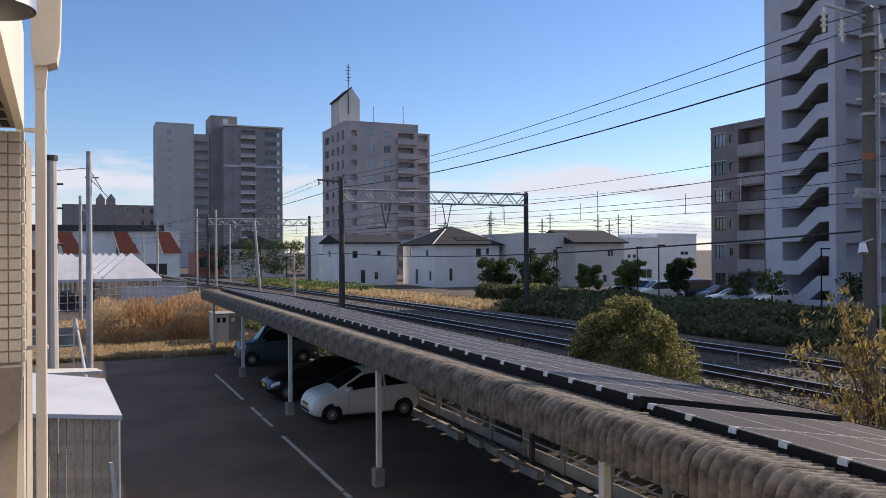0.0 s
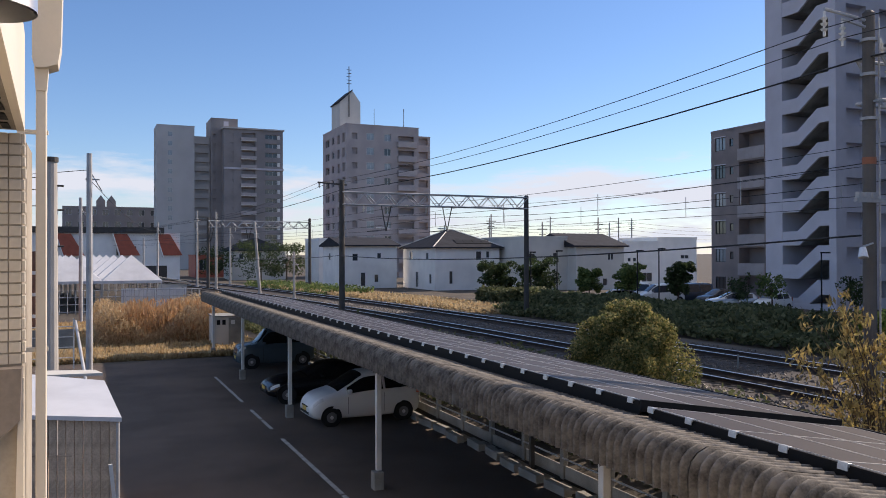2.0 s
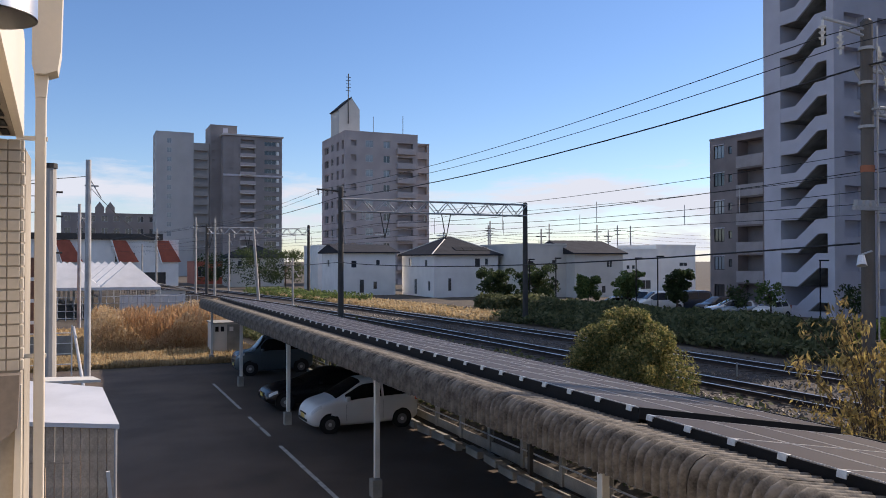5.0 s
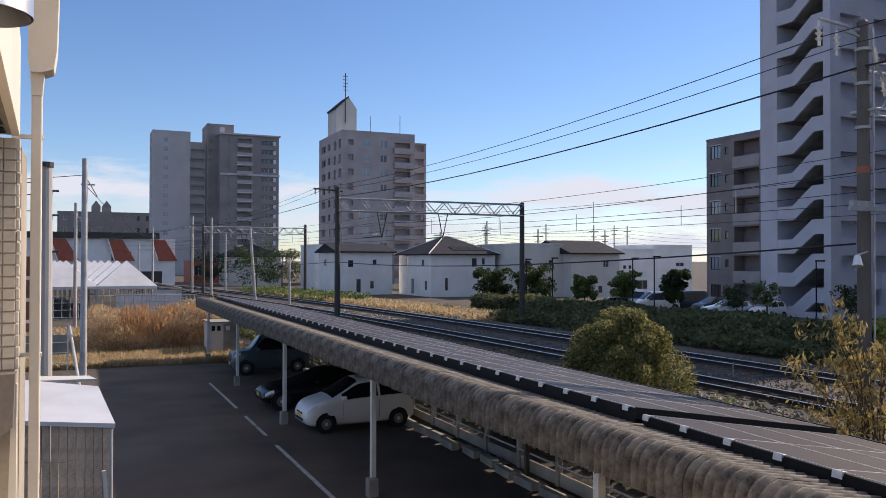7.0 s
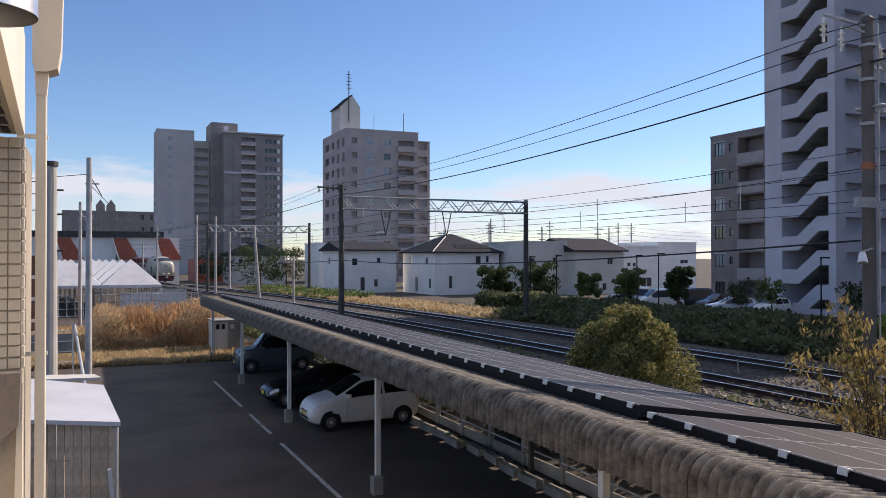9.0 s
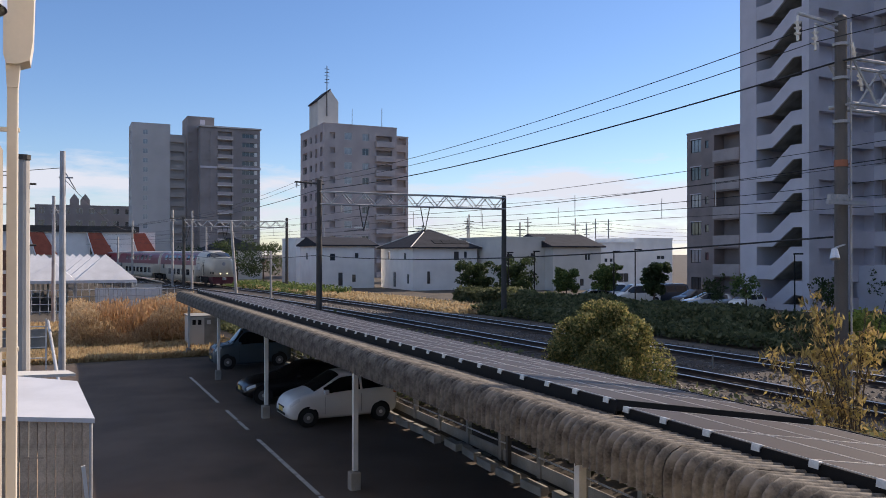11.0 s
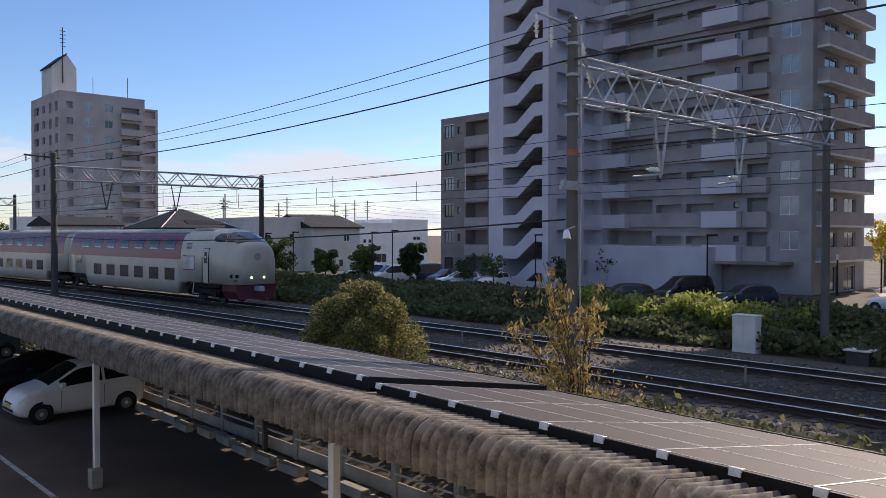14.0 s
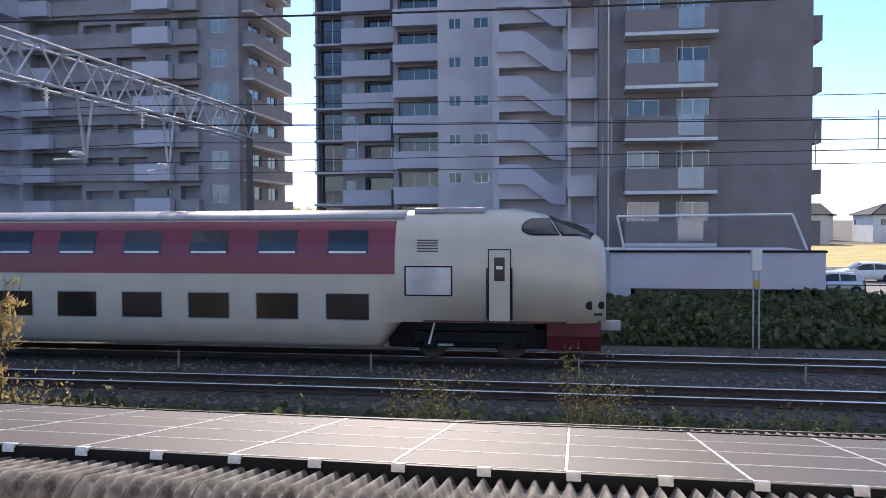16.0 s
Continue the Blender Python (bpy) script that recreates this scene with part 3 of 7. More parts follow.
def train_car(nose):
    """One car, its front towards +x; the leading car has a raked nose."""
    L = 21.2
    c = thing("train_car", "ivory and maroon double-deck sleeper train " + ("leading car with raked cab" if nose else "car"), "train car", group="cars of the train")
    x1 = L - (3.0 if nose else 0.0)
    s = body_section()
    up = [(w, max(z, 1.05)) for w, z in s]
    cab = 5.1 if nose else 3.6
    low0, low1 = 3.4, L - cab
    secs = [(0.25, up), (low0 - 0.35, up), (low0, s), (low1 - (0.75 if nose else 0.0), s), (low1 - (0.15 if nose else -0.4), up), (x1, up)]
    if nose:
        for back, wf, tf in NOSE_SHAPE[1:]:
            secs.append((L - back, [(w * wf, min(1.08 + (z - 1.08) * ((tf * 3.95 - 1.08) / 2.87), 9)) for w, z in up]))
    body = part("body", loft(secs, T_CREAM), None, c, "glossy ivory lower body")
    rx1 = L - 5.4 if nose else L - 0.6
    for right in (True, False):
        part("red_band", side_patch(0.6, rx1, 2.28, 3.66, 0.014, T_RED, 14, right), None, body, "maroon upper band")
        xs = [L - 6.66 - 1.92 * k for k in range(7)] if nose else [L - 4.6 - 1.92 * k for k in range(7)]
        for x in xs:
            part("upper_window", side_patch(x - 0.54, x + 0.54, 2.8, 3.42, 0.026, CAR_GLASS, 8, right), None, body)
            part("blind", side_patch(x - 0.5, x + 0.5, 2.82, 2.88, 0.032, WHITE_PAINT, 1, right), None, body, "white rolled blind edge")
            if low0 + 0.3 < x - 0.6 and x + 0.6 < low1:
                part("window_seal", side_patch(x - 0.6, x + 0.6, 1.06, 1.79, 0.008, T_ROOF, 3, right), None, body)
                part("lower_window", side_patch(x - 0.57, x + 0.57, 1.09, 1.76, 0.014, CAR_GLASS, 3, right), None, body)
        # end windows and the car's entrance
        part("end_window", side_patch(1.6, 2.4, 1.75, 2.4, 0.012, CAR_GLASS, 2, right), None, body)
        part("door", side_patch(0.75, 1.4, 1.1, 2.95, 0.01, T_CREAM, 4, right), None, body)
        if nose:
            part("crew_window", side_patch(L - 5.1, L - 3.93, 1.76, 2.46, 0.016, CURTAIN, 6, right), None, body, "pale curtained crew window")
            part("window_seal", side_patch(L - 5.14, L - 3.89, 1.72, 2.5, 0.01, BLACK, 6, right), None, body)
            part("door_seal", side_patch(L - 2.98, L - 2.39, 1.08, 2.93, 0.018, BLACK, 12, right), None, body)
            part("sill_line", side_patch(low1 + 0.45, L - 1.0, 1.06, 1.1, 0.006, T_SKIRT, 1, right), None, body, "thin maroon sill line")
            d = part("cab_door", side_patch(L - 2.95, L - 2.42, 1.1, 2.9, 0.026, T_CREAM, 12, right), None, body)
            part("door_window", side_patch(L - 2.82, L - 2.55, 2.12, 2.72, 0.036, TINTED, 3, right), None, d)
            part("sticker", side_patch(L - 2.77, L - 2.6, 2.42, 2.5, 0.042, WHITE_PAINT, 1, right), None, d, "small white sticker")
            for k in (-3.0, -2.37):
                y = -1.50 if right else 1.50
                part("handrail", rodm((L + k, y, 1.15), (L + k, y, 2.45), 0.018), BLACK, body)
            for k in range(5):
                part("louvre", side_patch(L - 4.82, L - 4.27, 2.86 + 0.07 * k, 2.89 + 0.07 * k, 0.014, DARKPOLE, 1, right), None, body)
    roof = part("roof", loft([(0.25, [(1.05, 3.71), (0.97, 3.79), (0.76, 3.88), (0.56, 3.93), (0, 3.965)]), (x1 - 2.2 if nose else L, [(1.05, 3.71), (0.97, 3.79), (0.76, 3.88), (0.56, 3.93), (0, 3.965)])], T_ROOF), None, c, "pale grey metal roof")
    part("roof_unit", boxm(L - 5.0 if nose else 9, L - 3.1 if nose else 11, -0.8, 0.8, 3.85, 4.0, 0.04), T_ROOF, roof)
    if nose:
        # side windows of the cab, then the windscreen that wraps round the nose
        def skin(b, z):
            """The nose's half width at b behind the tip and height z."""
            wf, tf = nose_scale(b)
            k = (tf * 3.95 - 1.08) / 2.87
            return wf * side_w(min(1.08 + (z - 1.08) / k, 3.95))

        def skin_top(b, w):
            """Height of the nose's upper skin at half width w."""
            lo, hi = 2.4, nose_scale(b)[1] * 3.95
            for _ in range(24):
                mid = (lo + hi) / 2
                lo, hi = (mid, hi) if skin(b, mid) > w else (lo, mid)
            return lo

        for s2 in (-1, 1):
            for grow, proud, m, name in ((0.035, 0.008, BLACK, "window_seal"), (0.0, 0.016, CAR_GLASS, "cab_side_window")):
                wv, wf, rows, cols = [], [], 8, 8
                for i in range(cols + 1):
                    u = i / cols
                    zb = 3.3 + 0.12 * max(0, 1 - u / 0.3) ** 2 - grow
                    zt = 3.69 - 0.18 * max(0, 1 - u / 0.4) ** 2 + grow * 0.5
                    for j in range(rows + 1):
                        v = j / rows
                        z = zb + (zt - zb) * v
                        b = (2.1 + grow) * (1 - u) + (1.2 + 0.28 * v - grow) * u
                        wv.append((L - b, s2 * (skin(b, z) + proud), z + proud * 0.6))
                for i in range(cols):
                    for j in range(rows):
                        p = i * (rows + 1) + j
                        wf.append((p, p + 1, p + rows + 2, p + rows + 1) if s2 > 0 else (p, p + rows + 1, p + rows + 2, p + 1))
                part(name, raw(wv, wf, m, True), None, c)
        for grow, proud, m, name, label in ((0.03, 0.01, BLACK, "windscreen_seal", ""), (0.0, 0.018, CAR_GLASS, "windscreen", "dark raked windscreen")):
            wv, wf, rows, cols = [], [], 8, 24
            for i in range(rows + 1):
                u = i / rows
                for j in range(cols + 1):
                    a = -1 + 2 * j / cols
                    b0, b1 = 1.46 - 0.38 * abs(a) ** 3 + grow, 0.3 + 0.12 * a * a - grow
                    b = b0 + (b1 - b0) * u
                    w = abs(a) * (skin(b, min(3.28 - grow, nose_scale(b)[1] * 3.95 - 0.2)) + 0.0)
                    wv.append((L - b, (w + proud * abs(a)) * (-1 if a < 0 else 1), skin_top(b, w) + proud))
            for i in range(rows):
                for j in range(cols):
                    p = i * (cols + 1) + j
                    wf.append((p, p + cols + 1, p + cols + 2, p + 1))
            part(name, raw(wv, wf, m, True), None, c, label)
        for s2 in (-1, 1):
            part("wiper", rodm((L - 0.42, s2 * 0.2, skin_top(0.42, 0.2) + 0.05), (L - 1.0, s2 * 0.55, skin_top(1.0, 0.55) + 0.05), 0.014), BLACK, c)
            part("headlight", rodm((L - 0.1, s2 * 0.38, 1.42), (L + 0.008, s2 * 0.38, 1.42), 0.07, seg=14), HEADLIGHT, c, "lit headlight")
            for bk, r in ((0.42, 0.11), (0.14, 0.1)):
                w = skin(bk, 1.5)
                part("lamp", rodm((L - bk - 0.06, s2 * (w - 0.08), 1.5), (L - bk + 0.012, s2 * (w + 0.012), 1.5), r, seg=18), BLACK, c, "dark round tail lamp")
            part("grille", boxm(L - 0.42, L - 0.12, s2 * (skin(0.25, 1.3) - 0.03) - 0.06, s2 * (skin(0.25, 1.3) - 0.03) + 0.06, 1.25, 1.3), BLACK, c)
        part("emblem", rodm((L - 0.03, 0, 2.5), (L + 0.02, 0, 2.5), 0.2, seg=24), T_ROOF, c, "grey round front emblem")
        bm = bmesh.new()
        poly(bm, [(-1.0, 0.3), (1.0, 0.3), (1.2, 0.7), (1.22, 1.1), (-1.22, 1.1), (-1.2, 0.7)], "x", L - 1.5, L - 0.14)
        part("skirt", bm, T_SKIRT, c, "maroon skirt and snow plough")
        part("coupler", boxm(L - 0.5, L + 0.42, -0.14, 0.14, 0.72, 0.98, 0.03), GALV, c)
    part("underframe", boxm(0.6, L - 1.8, -1.15, 1.15, 0.82, 1.1), BLACK, c)
    # dark gear hung between the wheels at both ends
    ends = [(0.45, 0.75), (1.1, 2.7), (3.05, 3.6)]
    ends += [(L - 5.7, L - 4.7), (L - 4.2, L - 2.8), (L - 2.3, L - 1.5)] if nose else [(L - 3.6, L - 3.05), (L - 2.7, L - 1.1)]
    for a, b in ends:
        part("equipment_box", boxm(a, b, -0.85, 0.85, 0.3, 0.84, 0.03), BLACK, c)
    if nose:
        part("air_pipe", rodm((L - 4.55, -1.2, 0.45), (L - 4.4, -1.2, 1.0), 0.03), WHITE_PAINT, c, "pale hanging pipe")
        part("step", boxm(L - 4.3, L - 3.9, -1.32, -1.1, 0.42, 0.46), GALV, c)
    part("gangway", boxm(-0.08, 0.3, -0.6, 0.6, 1.1, 3.2, 0.03), BLACK, c)
    bogie(c, 1.9)
    bogie(c, L - (3.5 if nose else 1.9))
    return c


CARS = [train_car(True)] + [train_car(False) for _ in range(6)]
CAR_LENGTH = 21.3
# metres of track from y = 0 to the nose; the train gathers speed
NOSE_TIMES = [0.0, 9.0, 12.5, 13.0, 13.5, 14.0, 14.5, 15.0, 15.5, 16.0]
NOSE_PLACES = [286.0, 126.0, 64.5, 55.6, 46.4, 37.1, 27.6, 17.9, 8.3, -1.35]


def nose_at(t):
    return float(np.interp(t, NOSE_TIMES, NOSE_PLACES))


# the line's length, tabled along y
ARC_Y = [-40 + 0.5 * i for i in range(1200)]
ARC_S = [0.0]
for ya, yb in zip(ARC_Y, ARC_Y[1:]):
    ARC_S.append(ARC_S[-1] + math.hypot(yb - ya, shift(yb) - shift(ya)))


def along(s):
    """The point on the far track that is s metres of track beyond y = 0."""
    y = float(np.interp(s + float(np.interp(0.0, ARC_Y, ARC_S)), ARC_S, ARC_Y))
    return Vector((TRACK_FAR + shift(y), y, RAIL_TOP))


def motions():
    for i, car in enumerate(CARS):
        rows = []
        for k in range(33):
            t = k * 0.5
            tail = nose_at(t) + (i + 1) * CAR_LENGTH
            a, b = along(tail - 1.9), along(tail - 19.0)
            d = (b - a).normalized()
            o = a - d * 1.9
            rows.append((t, pose(o.x, o.y, o.z, rz=math.degrees(math.atan2(d.y, d.x)))))
        walk(car, rows)


# ---- apartment blocks and houses ----
def block(parent, W, D, H, wall, x=0.0, y=0.0, holes=(), left=(), right=(), z0=0.0, name="wall", parapet=0.5):
    """Walls, with openings in front and at the sides, and a flat roof with its parapet."""
    bm = bmesh.new()
    facade(bm, lambda u, v, z: (x + u, y + v, z), W, z0, H, holes)
    facade(bm, lambda u, v, z: (x + v, y + D - u, z), D, z0, H, left)
    facade(bm, lambda u, v, z: (x + W - v, y + u, z), D, z0, H, right)
    facade(bm, lambda u, v, z: (x + W - u, y + D - v, z), W, z0, H, [])
    w = part(name, bm, wall, parent)
    bm = bmesh.new()
    box(bm, x + 0.2, x + W - 0.2, y + 0.2, y + D - 0.2, H - 0.3, H - 0.05)
    for a in ((x - 0.04, x + W + 0.04, y - 0.04, y + 0.2), (x - 0.04, x + W + 0.04, y + D - 0.2, y + D + 0.04), (x - 0.04, x + 0.2, y + 0.2, y + D - 0.2), (x + W - 0.2, x + W + 0.04, y + 0.2, y + D - 0.2)):
        box(bm, *a, H - 0.02, H + parapet * 0.35)
    part("roof", bm, wall, parent)
    return w


def side_left(x, y, D):
    return lambda u, v, z: (x + v, y + D - u, z)


def side_right(x, y, W):
    return lambda u, v, z: (x + W - v, y + u, z)


def balcony(parent, place, u0, u1, z, out, wall, rail_h=1.1, slab=None):
    """Slab with a solid parapet."""
    key = ("balcony", round(u1 - u0, 2), out, wall.name, rail_h, slab.name if slab else "")
    if key not in WINDOW_MESH:
        w = u1 - u0
        b1 = mesh_of(boxm(0, w, -out, 0.0, -0.18, 0.0), slab or wall)
        bm = bmesh.new()
        box(bm, 0, w, -out, -out + 0.12, 0.002, rail_h), box(bm, 0, 0.12, -out + 0.12, 0, 0.002, rail_h), box(bm, w - 0.12, w, -out + 0.12, 0, 0.002, rail_h)
        WINDOW_MESH[key] = (b1, mesh_of(bm, wall))
    a, b = WINDOW_MESH[key]
    o = part("balcony", a, None, parent, m=turn_of(place) @ Matrix.Translation((u0, 0, z)))
    part("parapet", b, None, o)
    return o


FL = 2.87


def stair_block():
    """Apartment block with an open stair gable and a long gallery front."""
    t = thing("apartment_building", "tall lavender-grey apartment block with open zigzag stair", "apartment building", pose(55.8, 54.2, 0.1, rz=-90))
    floors, H = 10, 31.7
    # stair wing
    g = [(1.9, 6.75, 0.6, H - 1.6, 4.6)]
    sl = []
    for k in range(floors):
        sl += [(1.2, 3.6, k * FL + 1.1, k * FL + 2.5, 1.0), (5.2, 8.0, k * FL + 1.1, k * FL + 2.5, 1.0)]
    block(t, 7.45, 9.4, H, A_WALL, holes=g, right=sl, name="stair_wing")
    flight = mesh_of(poly(bmesh.new(), [(0, 0), (1.75, 0), (3.9, 1.62), (4.85, 1.62), (4.85, 2.85), (3.7, 2.85), (1.6, 1.22), (0, 1.22)], "y", 0.02, 0.22), A_WALL)
    back = mesh_of(poly(bmesh.new(), [(0, 0), (1.75, 0), (3.9, 1.62), (4.84, 1.62), (4.84, 1.80), (3.8, 1.80), (1.65, 0.2), (0, 0.2)], "y", 0.22, 4.58), CONCRETE)
    for k in range(floors):
        f = part("stair_flight", flight, None, t, m=pose(1.9, 0, k * FL - 0.2))
        part("landing", back, None, f)
    # long front with galleries, set back
    W, X, Y = 19.6, 7.45, 9.0
    holes = []
    for k in range(1, floors):
        z = k * FL
        holes += [(0.3, 5.0, z + 1.15, z + 2.45, 1.3), (5.4, 8.0, z + 1.2, z + 1.95, 0.8), (8.5, 11.2, z + 1.2, z + 1.95, 0.8), (14.2, 16.0, z + 0.9, z + 2.3, 0.9), (17.0, 18.6, z + 0.85, z + 2.35, 0.16), (13.0, 13.5, z + 1.5, z + 2.0, 0.16)]
    holes += [(3 + 1.6 * i, 3.35 + 1.6 * i, 2.2, 2.65, 0.2) for i in range(7)]
    rs = []
    for k in range(floors):
        rs += [(2.2, 5.0, k * FL + 0.15, k * FL + 2.3, 0.2), (6.5, 9.0, k * FL + 0.15, k * FL + 2.3, 0.2)]
    block(t, W, 11.0, H + 2.6, A_TILE, X, Y, holes, right=rs, name="front_wall")
    pl = lambda u, v, z: (X + u, Y + v, z)
    sd = side_right(X, Y, W)
    for k in range(1, floors):
        z = k * FL
        window(t, pl, 17.0, 18.6, z + 0.85, z + 2.35, 0.16, ALU, GLASS_PALE, 2)
        window(t, pl, 13.0, 13.5, z + 1.5, z + 2.0, 0.16, BLACK, GLASS, 1)
        balcony(t, pl, 0.0, 2.6, z, 1.0, A_WALL)
        balcony(t, pl, 10.8, 14.0, z, 1.5, A_WALL, 1.2)
        balcony(t, pl, 14.1, 16.2, z, 0.7, A_TILE, 1.1)
        b = bmesh.new()
        box(b, X + 2.7, X + 10.7, Y - 0.35, Y - 0.004, z - 0.1, z + 1.12)
        part("gallery_parapet", b, A_TILE, t)
    for k in range(floors):
        z = k * FL
        window(t, sd, 2.2, 5.0, z + 0.15, z + 2.3, 0.2, ALU, GLASS, 2)
        window(t, sd, 6.5, 9.0, z + 0.15, z + 2.3, 0.2, ALU, GLASS, 2)
        if k:
            balcony(t, sd, 0.8, 10.4, z, 1.0, A_TILE, 1.1, WHITE_PAINT)
    # ground floor annex
    part("annex", boxm(X - 1.0, X + 12.2, Y - 3.0, Y - 0.4, -0.1, 3.9, 0.02), A_WALL, t, "pale ground-floor annex")
    part("entrance_canopy", boxm(X + 12.6, X + 18.2, Y - 2.5, Y - 0.01, 2.5, 2.75, 0.02), BRICK_DK, t)


def small_block():
    t = thing("apartment_building", "six-storey taupe apartment block beside the stair tower", "apartment building", pose(61.4, 67.2, 0.1, rz=-90))
    H = 17.8
    holes = []
    for k in range(6):
        z = k * 2.95
        holes += [(0.6, 2.1, z + 1.0, z + 2.4, 0.15), (2.7, 3.2, z + 1.3, z + 2.1, 0.15), (4.0, 7.4, z + 0.9, z + 2.5, 1.4)]
    block(t, 7.6, 12, H, BRICK_DK, holes=holes)
    for k in range(6):
        z = k * 2.95
        window(t, front, 0.6, 2.1, z + 1.0, z + 2.4, 0.15, BLACK, GLASS_PALE if k % 2 else GLASS, 3)
        window(t, front, 2.7, 3.2, z + 1.3, z + 2.1, 0.15, BLACK, GLASS, 1)
        if k:
            balcony(t, front, 3.9, 7.5, z - 0.1, 0.12, A_TILE, 1.0)
            part("lintel", boxm(0.5, 2.2, -0.05, -0.004, z + 2.4, z + 2.5), A_WALL, t)


def stepped_block():
    """Apartment block in steps, its nearest part dark with long balconies."""
    t = thing("apartment_building", "stepped pale and dark apartment block with balconies", "apartment building", pose(44.8, -2.0, 1.0, rz=-90))
    floors, FL = 8, 2.77
    H = floors * FL + 0.8
    # dark near part
    holes = []
    for k in range(floors):
        z = k * FL
        holes += [(1.5, 3.2, z + 0.1, z + 2.2, 0.2), (4.1, 5.8, z + 0.1, z + 2.2, 0.2)]
    block(t, 11.0, 12, H, BRICK_DK, holes=holes, z0=-1.0, name="dark_wall")
    for k in range(floors):
        z = k * FL
        window(t, front, 1.5, 3.2, z + 0.1, z + 2.2, 0.2, ALU, GLASS_PALE if k % 3 else GLASS, 2)
        window(t, front, 4.1, 5.8, z + 0.1, z + 2.2, 0.2, ALU, GLASS_PALE if k % 2 else GLASS, 2)
        if k:
            b = balcony(t, front, 1.3, 6.0, z, 1.3, BRICK_DK, 1.15, WHITE_PAINT)
            part("glass_panel", boxm(2.7, 4.0, -1.33, -1.305, 0.1, 1.2), GLASS_PALE, b, "frosted glass panel")
            part("drainpipe", rodm((3.0, -0.5, 0.0), (3.0, -0.5, FL - 0.2), 0.035), WHITE_PAINT, b)
            balcony(t, side_right(0, 0, 11.0), 1.5, 11.0, z, 0.9, BRICK_DK, 1.15)
    part("downpipe", rodm((0.5, -0.06, 0), (0.5, -0.06, H), 0.05), WHITE_PAINT, t)
    # pale parts stepping back
    for x, y, W, col, kind, n in ((-1.7, 2.0, 1.7, B_WALL, "slot", 8), (-6.4, 6.4, 4.7, B_WALL, "stair", 9), (-11.0, 13.0, 4.6, B_WALL, "plain", 10), (-15.4, 18.2, 4.4, A_TILE, "balcony", 11), (-23.5, 23.4, 8.1, A_TILE, "flats", 12)):
        hs = []
        for k in range(n):
            z = k * FL
            if kind == "slot":
                hs.append((0.2, 1.5, z + 1.0, z + 2.6, 0.9))
            elif kind == "stair":
                hs.append((0.4, W - 0.3, z + 0.9, z + 2.6, 1.2))
            elif kind == "plain":
                hs += [(0.8, 1.7, z + 1.2, z + 2.0, 0.15), (2.6, 3.7, z + 1.2, z + 2.0, 0.15)]
            elif kind == "balcony":
                hs.append((0.4, W - 0.4, z + 0.1, z + 2.4, 0.6))
            else:
                hs += [(0.2, 2.4, z + 0.1, z + 2.5, 1.0), (2.7, 3.5, z + 1.1, z + 2.0, 0.15), (4.4, 7.6, z + 0.1, z + 2.3, 1.1)]
        block(t, W, 10, n * FL + 0.8, col, x, y, hs, z0=-1.0)
        pl = (lambda x, y: lambda u, v, z: (x + u, y + v, z))(x, y)
        for k in range(1, n):
            z = k * FL
            if kind == "slot":
                balcony(t, pl, 0.0, 1.66, z, 0.5, B_WALL, 1.0)
            elif kind == "stair":
                bm = poly(bmesh.new(), [(0.3, z + 0.75), (2.0, z + 0.75), (3.8, z - 0.55), (4.6, z - 0.55), (4.6, z + 0.6), (3.9, z + 0.6), (2.1, z + 2.0), (0.3, z + 2.0)], "y", -0.45, -0.2)
                part("stair_parapet", bm, A_WALL, t, m=Matrix.Translation((x, y, 0)))
            elif kind == "plain":
                window(t, pl, 0.8, 1.7, z + 1.2, z + 2.0, 0.15, ALU, GLASS, 2)
                window(t, pl, 2.6, 3.7, z + 1.2, z + 2.0, 0.15, ALU, GLASS, 2)
            elif kind == "balcony":
                balcony(t, pl, 0.2, W - 0.2, z, 1.2, A_WALL, 1.15)
                window(t, pl, 0.4, W - 0.4, z + 0.1, z + 2.4, 0.6, ALU, GLASS, 3)
            else:
                slab = part("balcony", boxm(0.0, 2.5, -0.55, -0.004, z - 0.18, z), A_WALL, t, m=Matrix.Translation((x, y, 0)))
                bm = boxm(0.04, 2.46, -0.52, -0.48, z + 1.02, z + 1.08)
                for q in range(13):
                    box(bm, 0.05 + 0.197 * q, 0.075 + 0.197 * q, -0.515, -0.49, z, z + 1.02)
                part("railing", bm, DARKPOLE, slab, "dark barred railing")
                balcony(t, pl, 2.6, 7.4 if k % 2 else 6.9, z, 0.9, A_WALL, 1.15)
                window(t, pl, 0.2, 2.4, z + 0.1, z + 2.5, 1.0, ALU, GLASS, 2)
                window(t, pl, 2.7, 3.5, z + 1.1, z + 2.0, 0.15, ALU, GLASS_PALE, 1)
                window(t, pl, 4.4, 7.6, z + 0.1, z + 2.3, 1.1, ALU, GLASS, 3)


